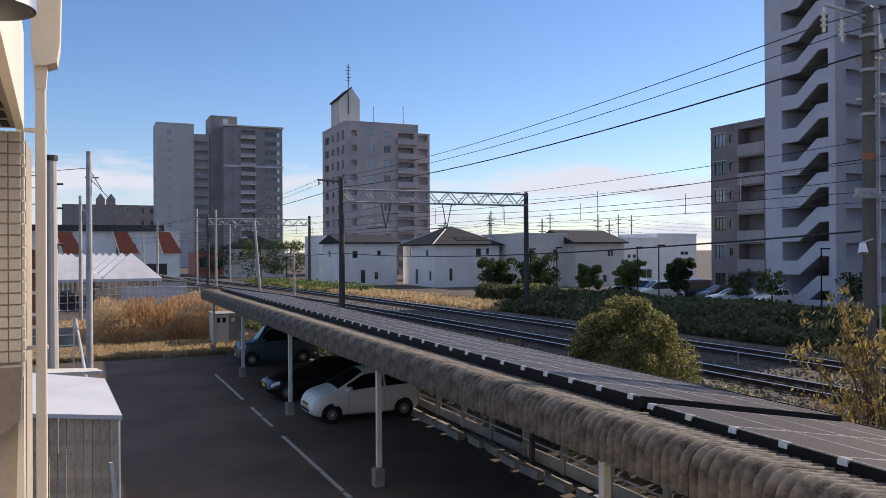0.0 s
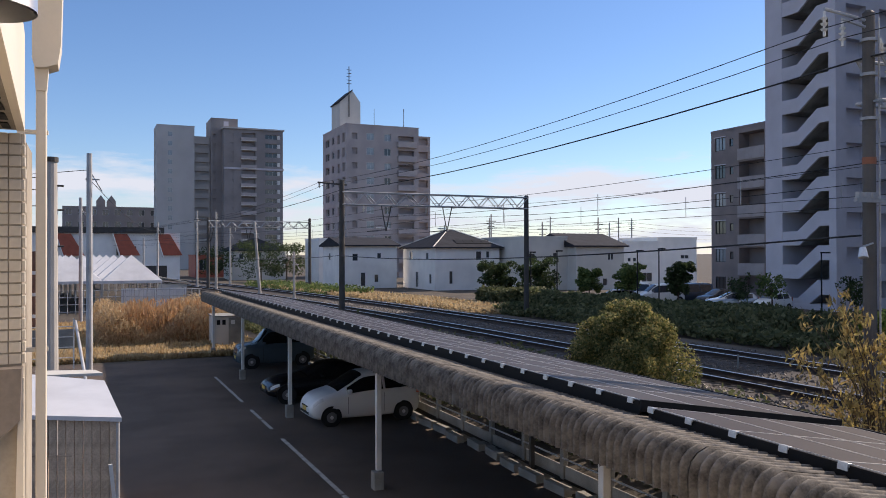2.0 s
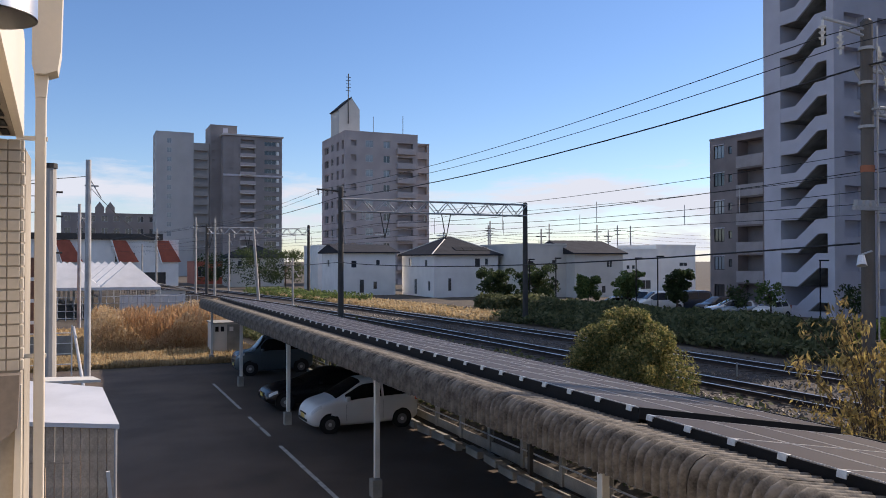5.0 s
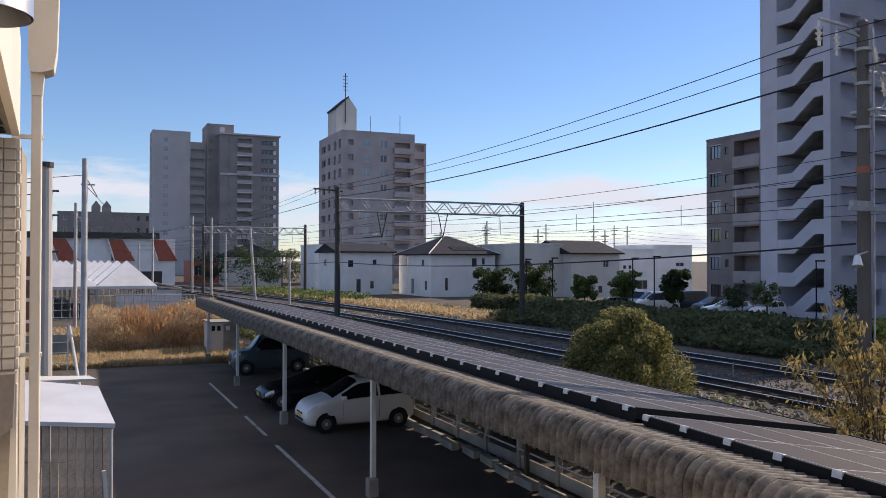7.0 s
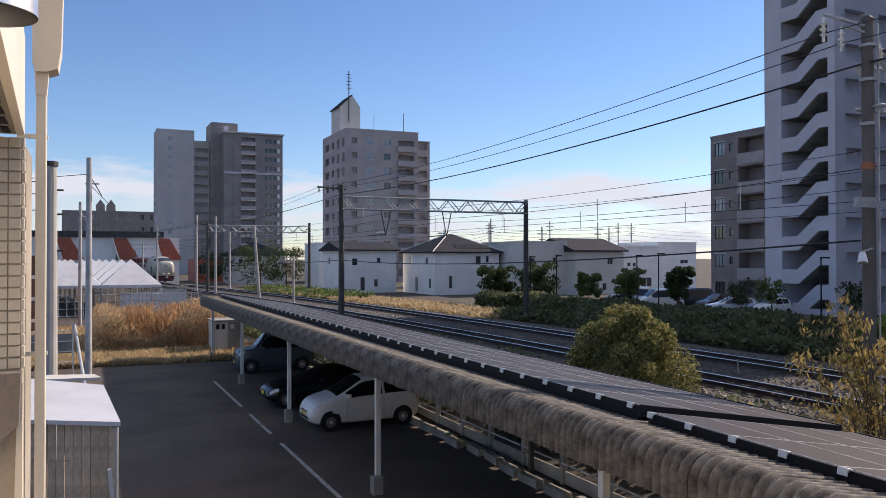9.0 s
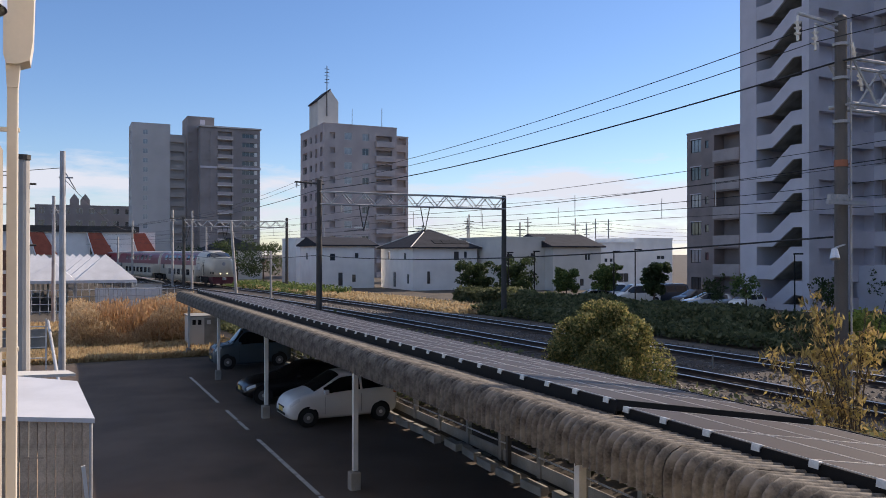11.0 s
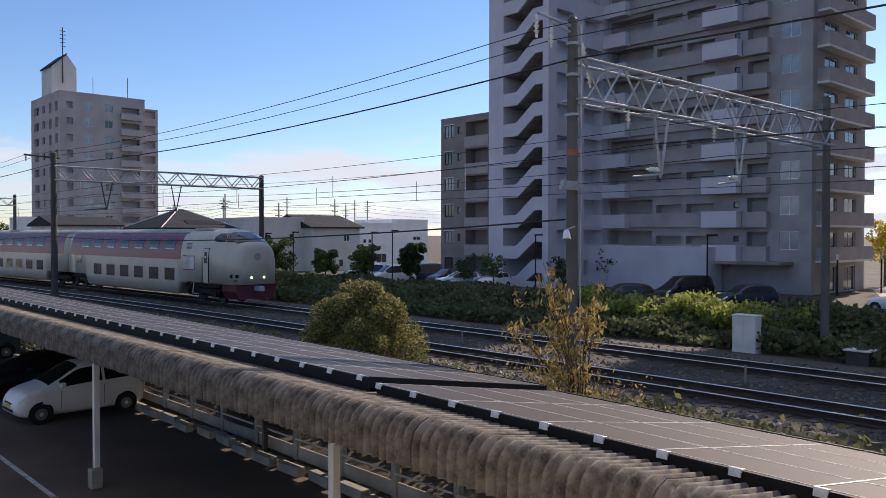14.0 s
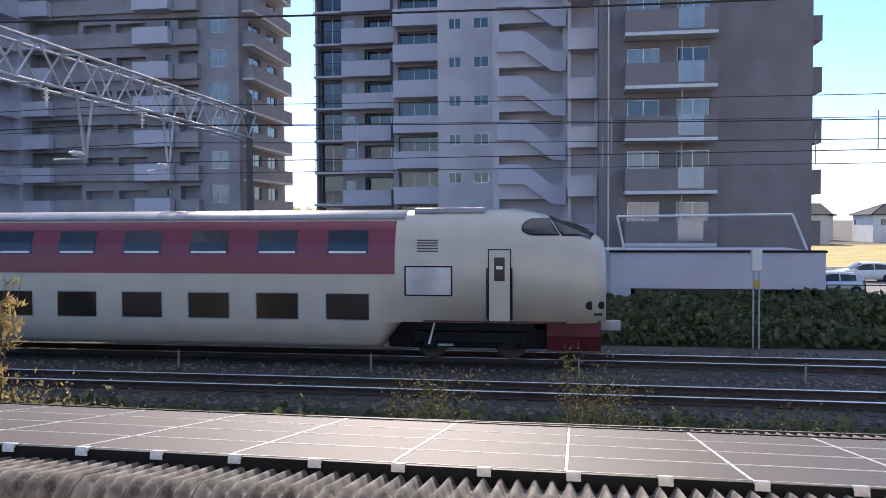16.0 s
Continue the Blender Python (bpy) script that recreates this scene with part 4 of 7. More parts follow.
def tower_a():
    """Ten-storey tower with a gabled lift head and aerials."""
    t = thing("apartment_building", "taupe ten-storey apartment tower with gabled lift head", "apartment building", pose(46.5, 152, 0.1))
    H, W, D = 30.5, 15.4, 17
    hs, ls = [], []
    for k in range(10):
        z = k * 2.93 + 0.3
        hs += [(1.2, 2.3, z + 1.0, z + 2.2, 0.6), (4.2, 5.8, z + 0.9, z + 2.3, 0.15), (8.0, 9.4, z + 0.9, z + 2.3, 0.3), (11.0, 14.4, z + 0.9, z + 2.1, 1.2)]
        ls += [(2.0, 5.0, z + 0.8, z + 2.3, 0.5), (7.0, 8.6, z + 0.9, z + 2.3, 0.3), (11.0, 12.5, z + 0.5, z + 2.3, 0.6), (14.5, 16.0, z + 0.5, z + 2.3, 0.5)]
    block(t, W, D, H, T_BROWN, holes=hs, left=ls)
    block(t, 3.4, D - 3, H - 1.4, T_BROWN, W, 2.0, holes=[(0.6, 2.9, k * 2.93 + 1.1, k * 2.93 + 2.6, 0.8) for k in range(10)], name="wing")
    for k in range(10):
        z = k * 2.93 + 0.3
        window(t, front, 4.2, 5.8, z + 0.9, z + 2.3, 0.15, ALU, GLASS_PALE, 2)
        window(t, front, 8.0, 9.4, z + 0.9, z + 2.3, 0.3, ALU, GLASS_PALE if k % 2 else GLASS, 2)
        balcony(t, front, 10.7, 14.7, z - 0.1, 0.9, T_BROWN, 1.0)
        sl = side_left(0, 0, D)
        window(t, sl, 2.0, 5.0, z + 0.8, z + 2.3, 0.5, WHITE_PAINT, GLASS, 3)
        window(t, sl, 7.0, 8.6, z + 0.9, z + 2.3, 0.3, ALU, GLASS, 2)
    bm = poly(bmesh.new(), [(0.7, H), (5.1, H), (5.1, H + 5.6), (3.4, H + 7.9), (0.7, H + 5.4)], "y", 6, 12)
    part("lift_head", bm, HOUSE_G, t, "pale gabled lift head", m=pose(-0.2, 0, 0))
    bm = poly(bmesh.new(), [(0.5, H + 5.25), (3.4, H + 7.95), (3.4, H + 8.2), (0.4, H + 5.5)], "y", 5.9, 12.1)
    part("lift_roof", bm, ROOF_DK, t, m=pose(-0.2, 0, 0))
    bm = rodm((2.4, 5.8, H + 2.5), (2.4, 5.8, H + 12.8), 0.1)
    for k in range(5):
        rod(bm, (1.9, 5.8, H + 9.3 + 0.7 * k), (2.9, 5.8, H + 9.3 + 0.7 * k), 0.06)
    part("aerial", bm, DARKPOLE, t)
    part("lightning_rod", rodm((13.7, 4, H), (13.7, 4, H + 4.6), 0.07), DARKPOLE, t)
    part("lightning_rod", rodm((7.2, 4, H), (7.2, 4, H + 4.0), 0.05), DARKPOLE, t)


def tower_b():
    """Fifteen-storey pair of slabs round a dark lift core."""
    t = thing("apartment_building", "fifteen-storey grey and charcoal apartment tower", "apartment building", pose(19.4, 262, 0.1))
    f = 2.9
    H = 45.0
    ls = [(1 + 3 * i, 2.4 + 3 * i, k * f + 1.1, k * f + 2.6, 0.3) for k in range(15) for i in range(3)]
    hs = [(3.2, 4.6, k * f + 1.0, k * f + 2.5, 0.2) for k in range(15)]
    block(t, 11.2, 12, H, T_LIGHT, 0, 0, hs, left=ls, name="pale_wall")
    block(t, 5.0, 10, H - 2.7, T_LIGHT, 11.2, 3, [(0.4, 4.6, k * f + 1.1, k * f + 2.4, 1.0) for k in range(14)], name="link_wall")
    block(t, 8.2, 12, H + 2.9, T_DARK, 16.2, -1, [(0.5, 1.4, k * f + 1.0, k * f + 2.2, 0.3) for k in range(15)], name="core_wall")
    hs = []
    for k in range(15):
        z = k * f
        hs += [(2.2, 3.0, z + 1.0, z + 2.2, 0.2), (5.4, 9.6, z + 0.5, z + 2.5, 0.8), (12.8, 17.6, z + 0.9, z + 2.3, 0.6)]
    block(t, 18.4, 14, H - 1.0, T_DARK, 19.4, -6, hs, name="charcoal_wall")
    pl = lambda u, v, z: (19.4 + u, -6 + v, z)
    for k in range(15):
        z = k * f
        window(t, front, 3.2, 4.6, z + 1.0, z + 2.5, 0.2, ALU, GLASS_PALE, 2)
        balcony(t, pl, 5.1, 9.9, z + 0.1, 0.8, T_BROWN, 0.9, WHITE_PAINT)
        window(t, pl, 12.8, 17.6, z + 0.9, z + 2.3, 0.6, WHITE_PAINT, GLASS, 4)
        part("window_screen", boxm(19.4 + 16.6, 19.4 + 17.5, -6.02, -5.9, z + 0.9, z + 2.2), WHITE_PAINT, t)
    part("string_course", boxm(19.3, 38.0, -6.25, -6.02, H - 13.5, H - 12.9), A_WALL, t)
    part("roof_slab", boxm(19.0, 38.2, -6.5, 8.4, H - 0.8, H - 0.35), T_LIGHT, t)
    part("crest", boxm(20.0, 21.5, -1.12, -1.0, H + 0.6, H + 2.1), A_WALL, t, "plain pale square emblem")


def house(x, y, w, d, h, ridge, wall, roof_mat, kind, label, wins=(), rz=0.0, side=()):
    """A two-storey house with a hipped, gabled or flat roof; wins: openings in front (u0, u1, z0, z1)."""
    t = thing("house", label, "house", pose(x, y, 0.12, rz=rz))
    bm = bmesh.new()
    facade(bm, front, w, 0, h, [(*q, 0.12) for q in wins])
    facade(bm, side_left(0, 0, d), d, 0, h, [(*q, 0.12) for q in side])
    facade(bm, side_right(0, 0, w), d, 0, h, [])
    facade(bm, lambda u, v, z: (w - u, d - v, z), w, 0, h, [])
    part("wall", bm, wall, t)
    for q in wins:
        window(t, front, *q, 0.12, ALU, GLASS, 2 if q[1] - q[0] > 0.9 else 1)
    for q in side:
        window(t, side_left(0, 0, d), *q, 0.12, ALU, GLASS, 2 if q[1] - q[0] > 0.9 else 1)
    o = 0.5
    if kind == "flat":
        bm = bmesh.new()
        box(bm, -0.06, w + 0.06, -0.06, d + 0.06, h, h + 0.22)
        part("roof", bm, wall, t)
    else:
        a = d / 2 if kind == "hip" else 0.0
        a = min(a, w / 2 - 0.3)
        v = [(-o, -o, h), (w + o, -o, h), (w + o, d + o, h), (-o, d + o, h), (a - (o if kind == "gable" else 0), d / 2, ridge), (w - a + (o if kind == "gable" else 0), d / 2, ridge)]
        v += [(p[0], p[1], p[2] - 0.18) for p in v[:4]]
        fcs = [(0, 1, 5, 4), (1, 2, 5), (2, 3, 4, 5), (3, 0, 4), (6, 7, 1, 0), (7, 8, 2, 1), (8, 9, 3, 2), (9, 6, 0, 3), (9, 8, 7, 6)]
        r = part("roof", raw(v, fcs, roof_mat), None, t, "dark tiled roof")
        if kind == "gable":
            part("gable", raw([(0, 0, h), (0, d, h), (0, d / 2, ridge - 0.1), (w, 0, h), (w, d, h), (w, d / 2, ridge - 0.1)], [(0, 2, 1), (3, 4, 5)], wall), None, t)
        if kind == "hip":
            bm = bmesh.new()
            for p, q in ((0, 4), (1, 5), (2, 5), (3, 4), (4, 5)):
                rod(bm, v[p], v[q], 0.09, seg=6)
            part("ridge_tile", bm, HOUSE_G if "solar" in label else roof_mat, r)
    return t


def far_box(name, label, cat, x0, x1, y, d, h, wall, rows=0, cols=0, z=0.1):
    t = thing(name, label, cat, pose(x0, y, z))
    W = x1 - x0
    hs = []
    for r in range(rows):
        for c in range(cols):
            a = (c + 0.25) * W / cols
            hs.append((a, a + 0.5 * W / cols, h * (r + 0.35) / rows, h * (r + 0.8) / rows, 0.25))
    block(t, W, d, h, wall, holes=hs)
    for q in hs:
        window(t, front, *q, ALU, GLASS, 2)
    return t


# ---- plants ----
def leaf_mesh(centres, sizes, material, seed, long=1.6, up=0.0):
    """Many small folded leaves at the given places."""
    rng = np.random.default_rng(seed)
    n = len(centres)
    a = rng.normal(size=(n, 3))
    a[:, 2] += up
    a /= np.linalg.norm(a, axis=1, keepdims=True)
    b = np.cross(a, rng.normal(size=(n, 3)))
    b /= np.linalg.norm(b, axis=1, keepdims=True)
    c = np.cross(a, b)
    s = np.asarray(sizes)[:, None]
    p = np.asarray(centres)
    v = np.stack([p - a * s * long / 2, p + b * s / 2 + c * s * 0.12, p + a * s * long / 2, p - b * s / 2 + c * s * 0.12], 1).reshape(-1, 3)
    me = bpy.data.meshes.new("leaves")
    me.vertices.add(4 * n)
    me.vertices.foreach_set("co", v.astype(np.float32).ravel())
    me.loops.add(4 * n)
    me.loops.foreach_set("vertex_index", np.arange(4 * n, dtype=np.int32))
    me.polygons.add(n)
    me.polygons.foreach_set("loop_start", np.arange(0, 4 * n, 4, dtype=np.int32))
    me.update(calc_edges=True)
    me.validate()
    me.materials.append(material)
    return me


def lumps(rng, count, lobes):
    """Points near the skins of overlapping lobes (centre, radii)."""
    out = []
    per = np.array([r[0] * r[1] + r[0] * r[2] for _, r in lobes])
    for (c, r), k in zip(lobes, (count * per / per.sum()).astype(int)):
        d = rng.normal(size=(k, 3))
        d /= np.linalg.norm(d, axis=1, keepdims=True)
        out.append(np.array(c) + d * np.array(r) * (rng.uniform(0.55, 1.08, size=(k, 1))))
    return np.concatenate(out)


def limbs(name, parent, tips, base, r, seed):
    """Trunk and limbs, tapering to the tips."""
    rng = random.Random(seed)
    bm = bmesh.new()
    top = Vector(base) + (Vector(tips[0]) - Vector(base)) * 0.45
    rod(bm, base, top, r, r * 0.65, 7)
    for t in tips:
        mid = top.lerp(Vector(t), 0.5) + Vector((rng.uniform(-0.1, 0.1), rng.uniform(-0.1, 0.1), 0.1))
        rod(bm, top, mid, r * 0.5, r * 0.3, 6)
        rod(bm, mid, t, r * 0.3, r * 0.08, 5)
    return part(name, bm, BARK, parent)


def bush():
    rng = np.random.default_rng(11)
    t = thing("bush", "rounded evergreen bush with yellow-tipped leaves", "bush", pose(14.0, 18.6, 0.85))
    lobes = [((0, 0, 1.2), (1.15, 1.2, 1.35)), ((-0.5, 0.9, 0.9), (0.9, 0.9, 1.0)), ((0.6, -0.9, 0.85), (0.9, 0.8, 0.95)), ((-0.2, 0.3, 1.9), (0.7, 0.7, 0.75)), ((0.5, 0.6, 1.5), (0.8, 0.8, 0.9)), ((-0.7, -0.7, 0.8), (0.8, 0.8, 0.8)), ((-0.5, 2.2, 0.35), (0.7, 0.9, 0.5)), ((0.3, -0.5, 1.75), (0.7, 0.6, 0.7))]
    for k in range(46):
        a, e = rng.uniform(0, 6.28), rng.uniform(0.0, 1.35)
        r = rng.uniform(0.2, 0.42)
        lobes.append(((1.3 * math.cos(a) * math.cos(e), 0.1 + 1.65 * math.sin(a) * math.cos(e) ** 1.3, 0.65 + 2.0 * math.sin(e)), (r, r, r * 0.85)))
    p = lumps(rng, 60000, lobes)
    part("crown", leaf_mesh(p, rng.uniform(0.028, 0.07, len(p)), L_BUSH, 1), None, t)
    limbs("trunk", t, [(0, 0, 2.2), (0.6, -0.6, 1.4), (-0.5, 0.8, 1.5), (0.4, 0.6, 1.8), (-0.6, -0.6, 1.3)], (0, 0, -0.15), 0.09, 2)


def yellow_shrub():
    """A thin shrub with hanging yellow leaves, and dry weeds round its foot."""
    rng = np.random.default_rng(21)
    pr = random.Random(21)
    t = thing("shrub", "sparse shrub with drooping yellow autumn leaves", "shrub", pose(12.9, 9.85, 0.6))
    bm, pts = bmesh.new(), []
    for i in range(26):
        # most branches lean away along the track, a few stand upright
        lean = pr.gauss(0.4, 0.65)
        h = pr.uniform(1.7, 3.9) if abs(lean) < 0.9 else pr.uniform(1.4, 3.2)
        tip = Vector((pr.gauss(0, 0.4), lean * (0.5 + 0.25 * h), h))
        mid = Vector((tip.x * 0.35, tip.y * 0.35, h * 0.6))
        rod(bm, (pr.uniform(-0.12, 0.12), pr.uniform(-0.12, 0.12), -0.1), mid, 0.018, 0.011, 5)
        rod(bm, mid, tip, 0.011, 0.004, 5)
        for k in range(5):
            q = mid.lerp(tip, pr.uniform(0.1, 1.0))
            twig = q + Vector((pr.gauss(0, 0.16), pr.gauss(0, 0.2), pr.uniform(-0.05, 0.22)))
            rod(bm, q, twig, 0.005, 0.002, 4)
            for _ in range(pr.randint(6, 20)):
                f = pr.uniform(0.2, 1.05)
                pts.append(q.lerp(twig, f) + Vector((pr.gauss(0, 0.05), pr.gauss(0, 0.05), pr.gauss(-0.06, 0.05))))
    part("branch", bm, BARK, t)
    part("leaves", leaf_mesh(np.array(pts), rng.uniform(0.028, 0.058, len(pts)), L_YELLOW, 3, 3.2, -1.6), None, t)
    n = 6500
    f = rng.uniform(0, 1, n)
    p = np.stack([rng.normal(0, 0.55, n), rng.normal(0.5, 1.0, n), f ** 1.5 * (1.35 + 0.35 * np.sin(rng.uniform(0, 6, n)))], 1)
    part("dry_undergrowth", leaf_mesh(p, rng.uniform(0.02, 0.05, len(p)), L_YELLOW, 4, 2.6, 0.4), None, t, "dry ochre weeds round the stem")


def leaf_stuff(name, label, cat, centres, sizes, material, seed, long=1.6, up=0.0):
    ob = part(name, leaf_mesh(centres, sizes, material, seed, long, up))
    return tagged(ob, label, cat, kind="stuff")


def hedge_and_weeds():
    rng = np.random.default_rng(31)
    # clipped dark hedge before the far car park
    n = 42000
    y = rng.uniform(-30, 64, n)
    side = rng.uniform(0, 1, n)
    top = 1.85 + 0.22 * np.sin(y * 0.8) * np.sin(y * 0.23 + 1)
    x = np.where(side < 0.55, 32.6 + rng.normal(0, 0.12, n), rng.uniform(32.6, 34.6, n))
    z = np.where(side < 0.55, rng.uniform(0.3, 1, n) * top, top + rng.normal(0, 0.1, n))
    sh = np.array([shift(v) if v > 0 else 0 for v in y]) * 0.35
    leaf_stuff("hedge", "long dark clipped evergreen hedge along the car park", "hedge", np.stack([x + sh, y, z], 1), rng.uniform(0.14, 0.3, n), L_HEDGE, 5)
    ring = ((-0.85, 0.1), (0.85, 0.1), (0.75, 1.55), (-0.75, 1.55))
    spine = [(33.65 + 0.35 * min(shift(v), 0), v) for v in range(-30, 65, 2)]
    sides = [(4 * i + j, 4 * i + (j + 1) % 4, 4 * i + 4 + (j + 1) % 4, 4 * i + 4 + j) for i in range(len(spine) - 1) for j in range(4)]
    core = part("hedge_core", raw([(a + u, b, v) for a, b in spine for u, v in ring], sides + [(0, 1, 2, 3)], L_HEDGE))
    tagged(core, "dense dark inner twigs of clipped hedge", "hedge", kind="stuff")
    # tangled ivy on the bank below it
    n = 52000
    y = rng.uniform(-30, 50, n)
    d = rng.uniform(27.3, 32.4, n)
    lump = np.array([0.55 + 0.75 * noise.noise((a * 0.35, b * 0.5, 3.0)) for a, b in zip(y, d)])
    z = np.array([ground_z(a + shift(b), b) for a, b in zip(d, y)]) + np.clip(lump, 0.05, 2) * rng.uniform(0.2, 1.05, n) + np.clip((d - 27.5) * 0.22, 0, 1.0)
    leaf_stuff("ivy", "tangled green ivy and brambles on the railway bank", "ivy", np.stack([d + np.array([shift(v) for v in y]), y, z], 1), rng.uniform(0.09, 0.24, n), L_HEDGE, 6)
    # paler creeper where the sun reaches it, that sunlight put into the leaf colour
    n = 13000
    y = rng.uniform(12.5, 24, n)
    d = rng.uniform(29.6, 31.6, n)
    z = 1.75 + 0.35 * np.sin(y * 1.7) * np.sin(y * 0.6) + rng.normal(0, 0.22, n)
    leaf_stuff("creeper", "yellow-green creeper over the hedge, sunlight put into its leaf colour", "creeper", np.stack([d, y, z], 1), rng.uniform(0.08, 0.18, n), L_CREEP_LIT, 7)
    # weeds between carport and track
    n = 60000
    y = rng.uniform(-14, 60, n)
    d = rng.uniform(10.4, 15.6, n)
    z = np.array([ground_z(a + shift(b), b) for a, b in zip(d, y)]) + np.abs(rng.normal(0, 0.16, n)) * (1 + np.array([noise.noise((a * 0.7, b * 0.7, 9.0)) for a, b in zip(y, d)]))
    leaf_stuff("weeds", "low dark weeds and ivy beside the track", "weeds", np.stack([d + np.array([shift(v) for v in y]), y, z], 1), rng.uniform(0.07, 0.16, n), L_HEDGE, 8)
    # tall pale weed stalks behind the panels
    pr = random.Random(8)
    for yy, xx, h in ((4.2, 12.0, 1.1), (1.6, 12.6, 1.75), (-0.65, 12.7, 2.15), (-1.05, 12.9, 1.6), (-2.4, 12.8, 1.35), (-4.0, 12.9, 1.35), (2.2, 12.8, 1.6), (0.4, 12.6, 1.0), (6.3, 12.6, 1.1), (-5.0, 12.4, 0.8), (28.0, 13.0, 0.9), (33.0, 13.0, 0.8)):
        t = thing("weed", "tall pale wild weed gone to seed", "weed", pose(xx, yy, ground_z(xx, yy) - 0.05), group="tall weeds behind the carport")
        bm, pts = bmesh.new(), []
        for k in range(int(5 + 7 * h)):
            a = pr.uniform(0, 6.28)
            tip = Vector((math.cos(a) * 0.4, math.sin(a) * 0.5, h * pr.uniform(0.6, 1.1)))
            rod(bm, (0, 0, 0), tip, 0.008, 0.003, 4)
            pts += [tip * pr.uniform(0.4, 1.05) + Vector((pr.gauss(0, 0.07), pr.gauss(0, 0.07), pr.gauss(0, 0.05))) for _ in range(80)]
        part("stems", bm, BARK, t)
        part("leaves", leaf_mesh(np.array(pts), rng.uniform(0.016, 0.038, len(pts)), L_WEED, 9, 2.0), None, t)


def dry_field():
    """Dry grass and reddish brush beyond the car park."""
    rng = np.random.default_rng(41)
    n = 60000
    x, y = rng.uniform(-9, 8.5, n), 40.2 + 22 * rng.uniform(0, 1, n) ** 1.5
    h = 0.16 + 0.12 * np.array([noise.noise((a * 0.4, b * 0.4, 1.0)) for a, b in zip(x, y)])
    bare = poly(bmesh.new(), [(-12, 40.3), (8.8, 40.3), (8.0, 62), (-12, 62)], "z", -0.05, 0.012)
    tagged(part("straw_ground", bare, mat("straw_ground", (0.46, 0.34, 0.17), 0.95, var=0.35, scale=0.6, bump=0.6, fine=30)), "flattened straw over bare earth", "ground", kind="structure")
    leaf_stuff("dry_grass", "straw-coloured dry grass field in low sun", "grass", np.stack([x, y, h * rng.uniform(0.2, 1.2, n) + 0.02], 1), rng.uniform(0.05, 0.1, n), L_DRY, 10, 4.0, 2.2)
    n = 46000
    x, y = rng.uniform(0.2, 7.6, n), rng.uniform(45.2, 55, n)
    top = np.clip(1.15 + 0.13 * np.clip(x, 0, 4.5) + 1.7 * np.array([noise.noise((a * 0.45, b * 0.35, 5.0)) for a, b in zip(x, y)]), 0.15, 2.7)
    leaf_stuff("brush", "reddish-brown dry brush and reeds", "brush", np.stack([x, y, top * rng.uniform(0, 1, n) ** 0.7], 1), rng.uniform(0.03, 0.07, n), leaf_mat("brush_leaf", (0.50, 0.35, 0.19), (0.60, 0.46, 0.29), (0.34, 0.22, 0.12)), 11, 4.5, 1.4)
    n = 9000
    pick = rng.integers(0, 40, n)
    cx, cy, ch = rng.uniform(2.0, 6.4, 40), rng.uniform(46, 50, 40), rng.uniform(1.5, 2.5, 40)
    f = rng.uniform(0.05, 1, n) ** 0.8
    leaf_stuff("reeds", "tall russet dry reeds standing in clumps", "reeds", np.stack([cx[pick] + rng.normal(0, 0.28, n) * (0.4 + f), cy[pick] + rng.normal(0, 0.28, n) * (0.4 + f), ch[pick] * f], 1), rng.uniform(0.04, 0.075, n), leaf_mat("reed_leaf", (0.44, 0.24, 0.12), (0.56, 0.36, 0.19), (0.30, 0.18, 0.1)), 14, 6.0, 3.0)
    # verge across the tracks
    n = 24000
    y = rng.uniform(49, 100, n)
    d = rng.uniform(26.0, 34, n)
    leaf_stuff("dry_grass", "straw-coloured dry verge across the tracks", "grass", np.stack([d + np.array([shift(v) for v in y]), y, 0.75 - 0.05 * (d - 26) + rng.uniform(0, 0.45, n)], 1), rng.uniform(0.08, 0.2, n), L_DRY, 12, 3.0, 1.2)
    n = 9000
    y = rng.uniform(78, 104, n)
    d = rng.uniform(25.5, 31, n)
    leaf_stuff("shrubs", "low green and yellow shrubs beside the track", "shrubs", np.stack([d + np.array([shift(v) for v in y]), y, 0.6 + rng.uniform(0, 1.1, n) * (0.6 + 0.4 * np.sin(y * 1.3))], 1), rng.uniform(0.12, 0.25, n), L_TREE, 13)


def tree(x, y, h, w, leaf, seed, trunk=0.35, n=2600, label="small leafy street tree beside car park"):
    rng = np.random.default_rng(seed)
    t = thing("tree", label, "tree", pose(x, y, ground_z(x, y)), group="trees by the car park")
    c = h * (1 + trunk) / 2
    rz = h * (1 - trunk) / 2
    lobes = [((0, 0, c), (w * 0.36, w * 0.36, rz * 0.8))] + [((rng.uniform(-0.42, 0.42) * w, rng.uniform(-0.42, 0.42) * w, c + rng.uniform(-0.85, 0.85) * rz), (w * rng.uniform(0.1, 0.2), w * rng.uniform(0.1, 0.2), rz * rng.uniform(0.16, 0.32))) for _ in range(30)]
    p = lumps(rng, n, lobes)
    part("crown", leaf_mesh(p, rng.uniform(0.09, 0.2, len(p)) * (h / 4) ** 0.5, leaf, seed), None, t)
    limbs("trunk", t, [(0, 0, h * 0.9)] + [(rng.uniform(-0.35, 0.35) * w, rng.uniform(-0.35, 0.35) * w, c + rng.uniform(-0.3, 0.6) * rz) for _ in range(5)], (0, 0, -0.1), 0.05 * h ** 0.5, seed)


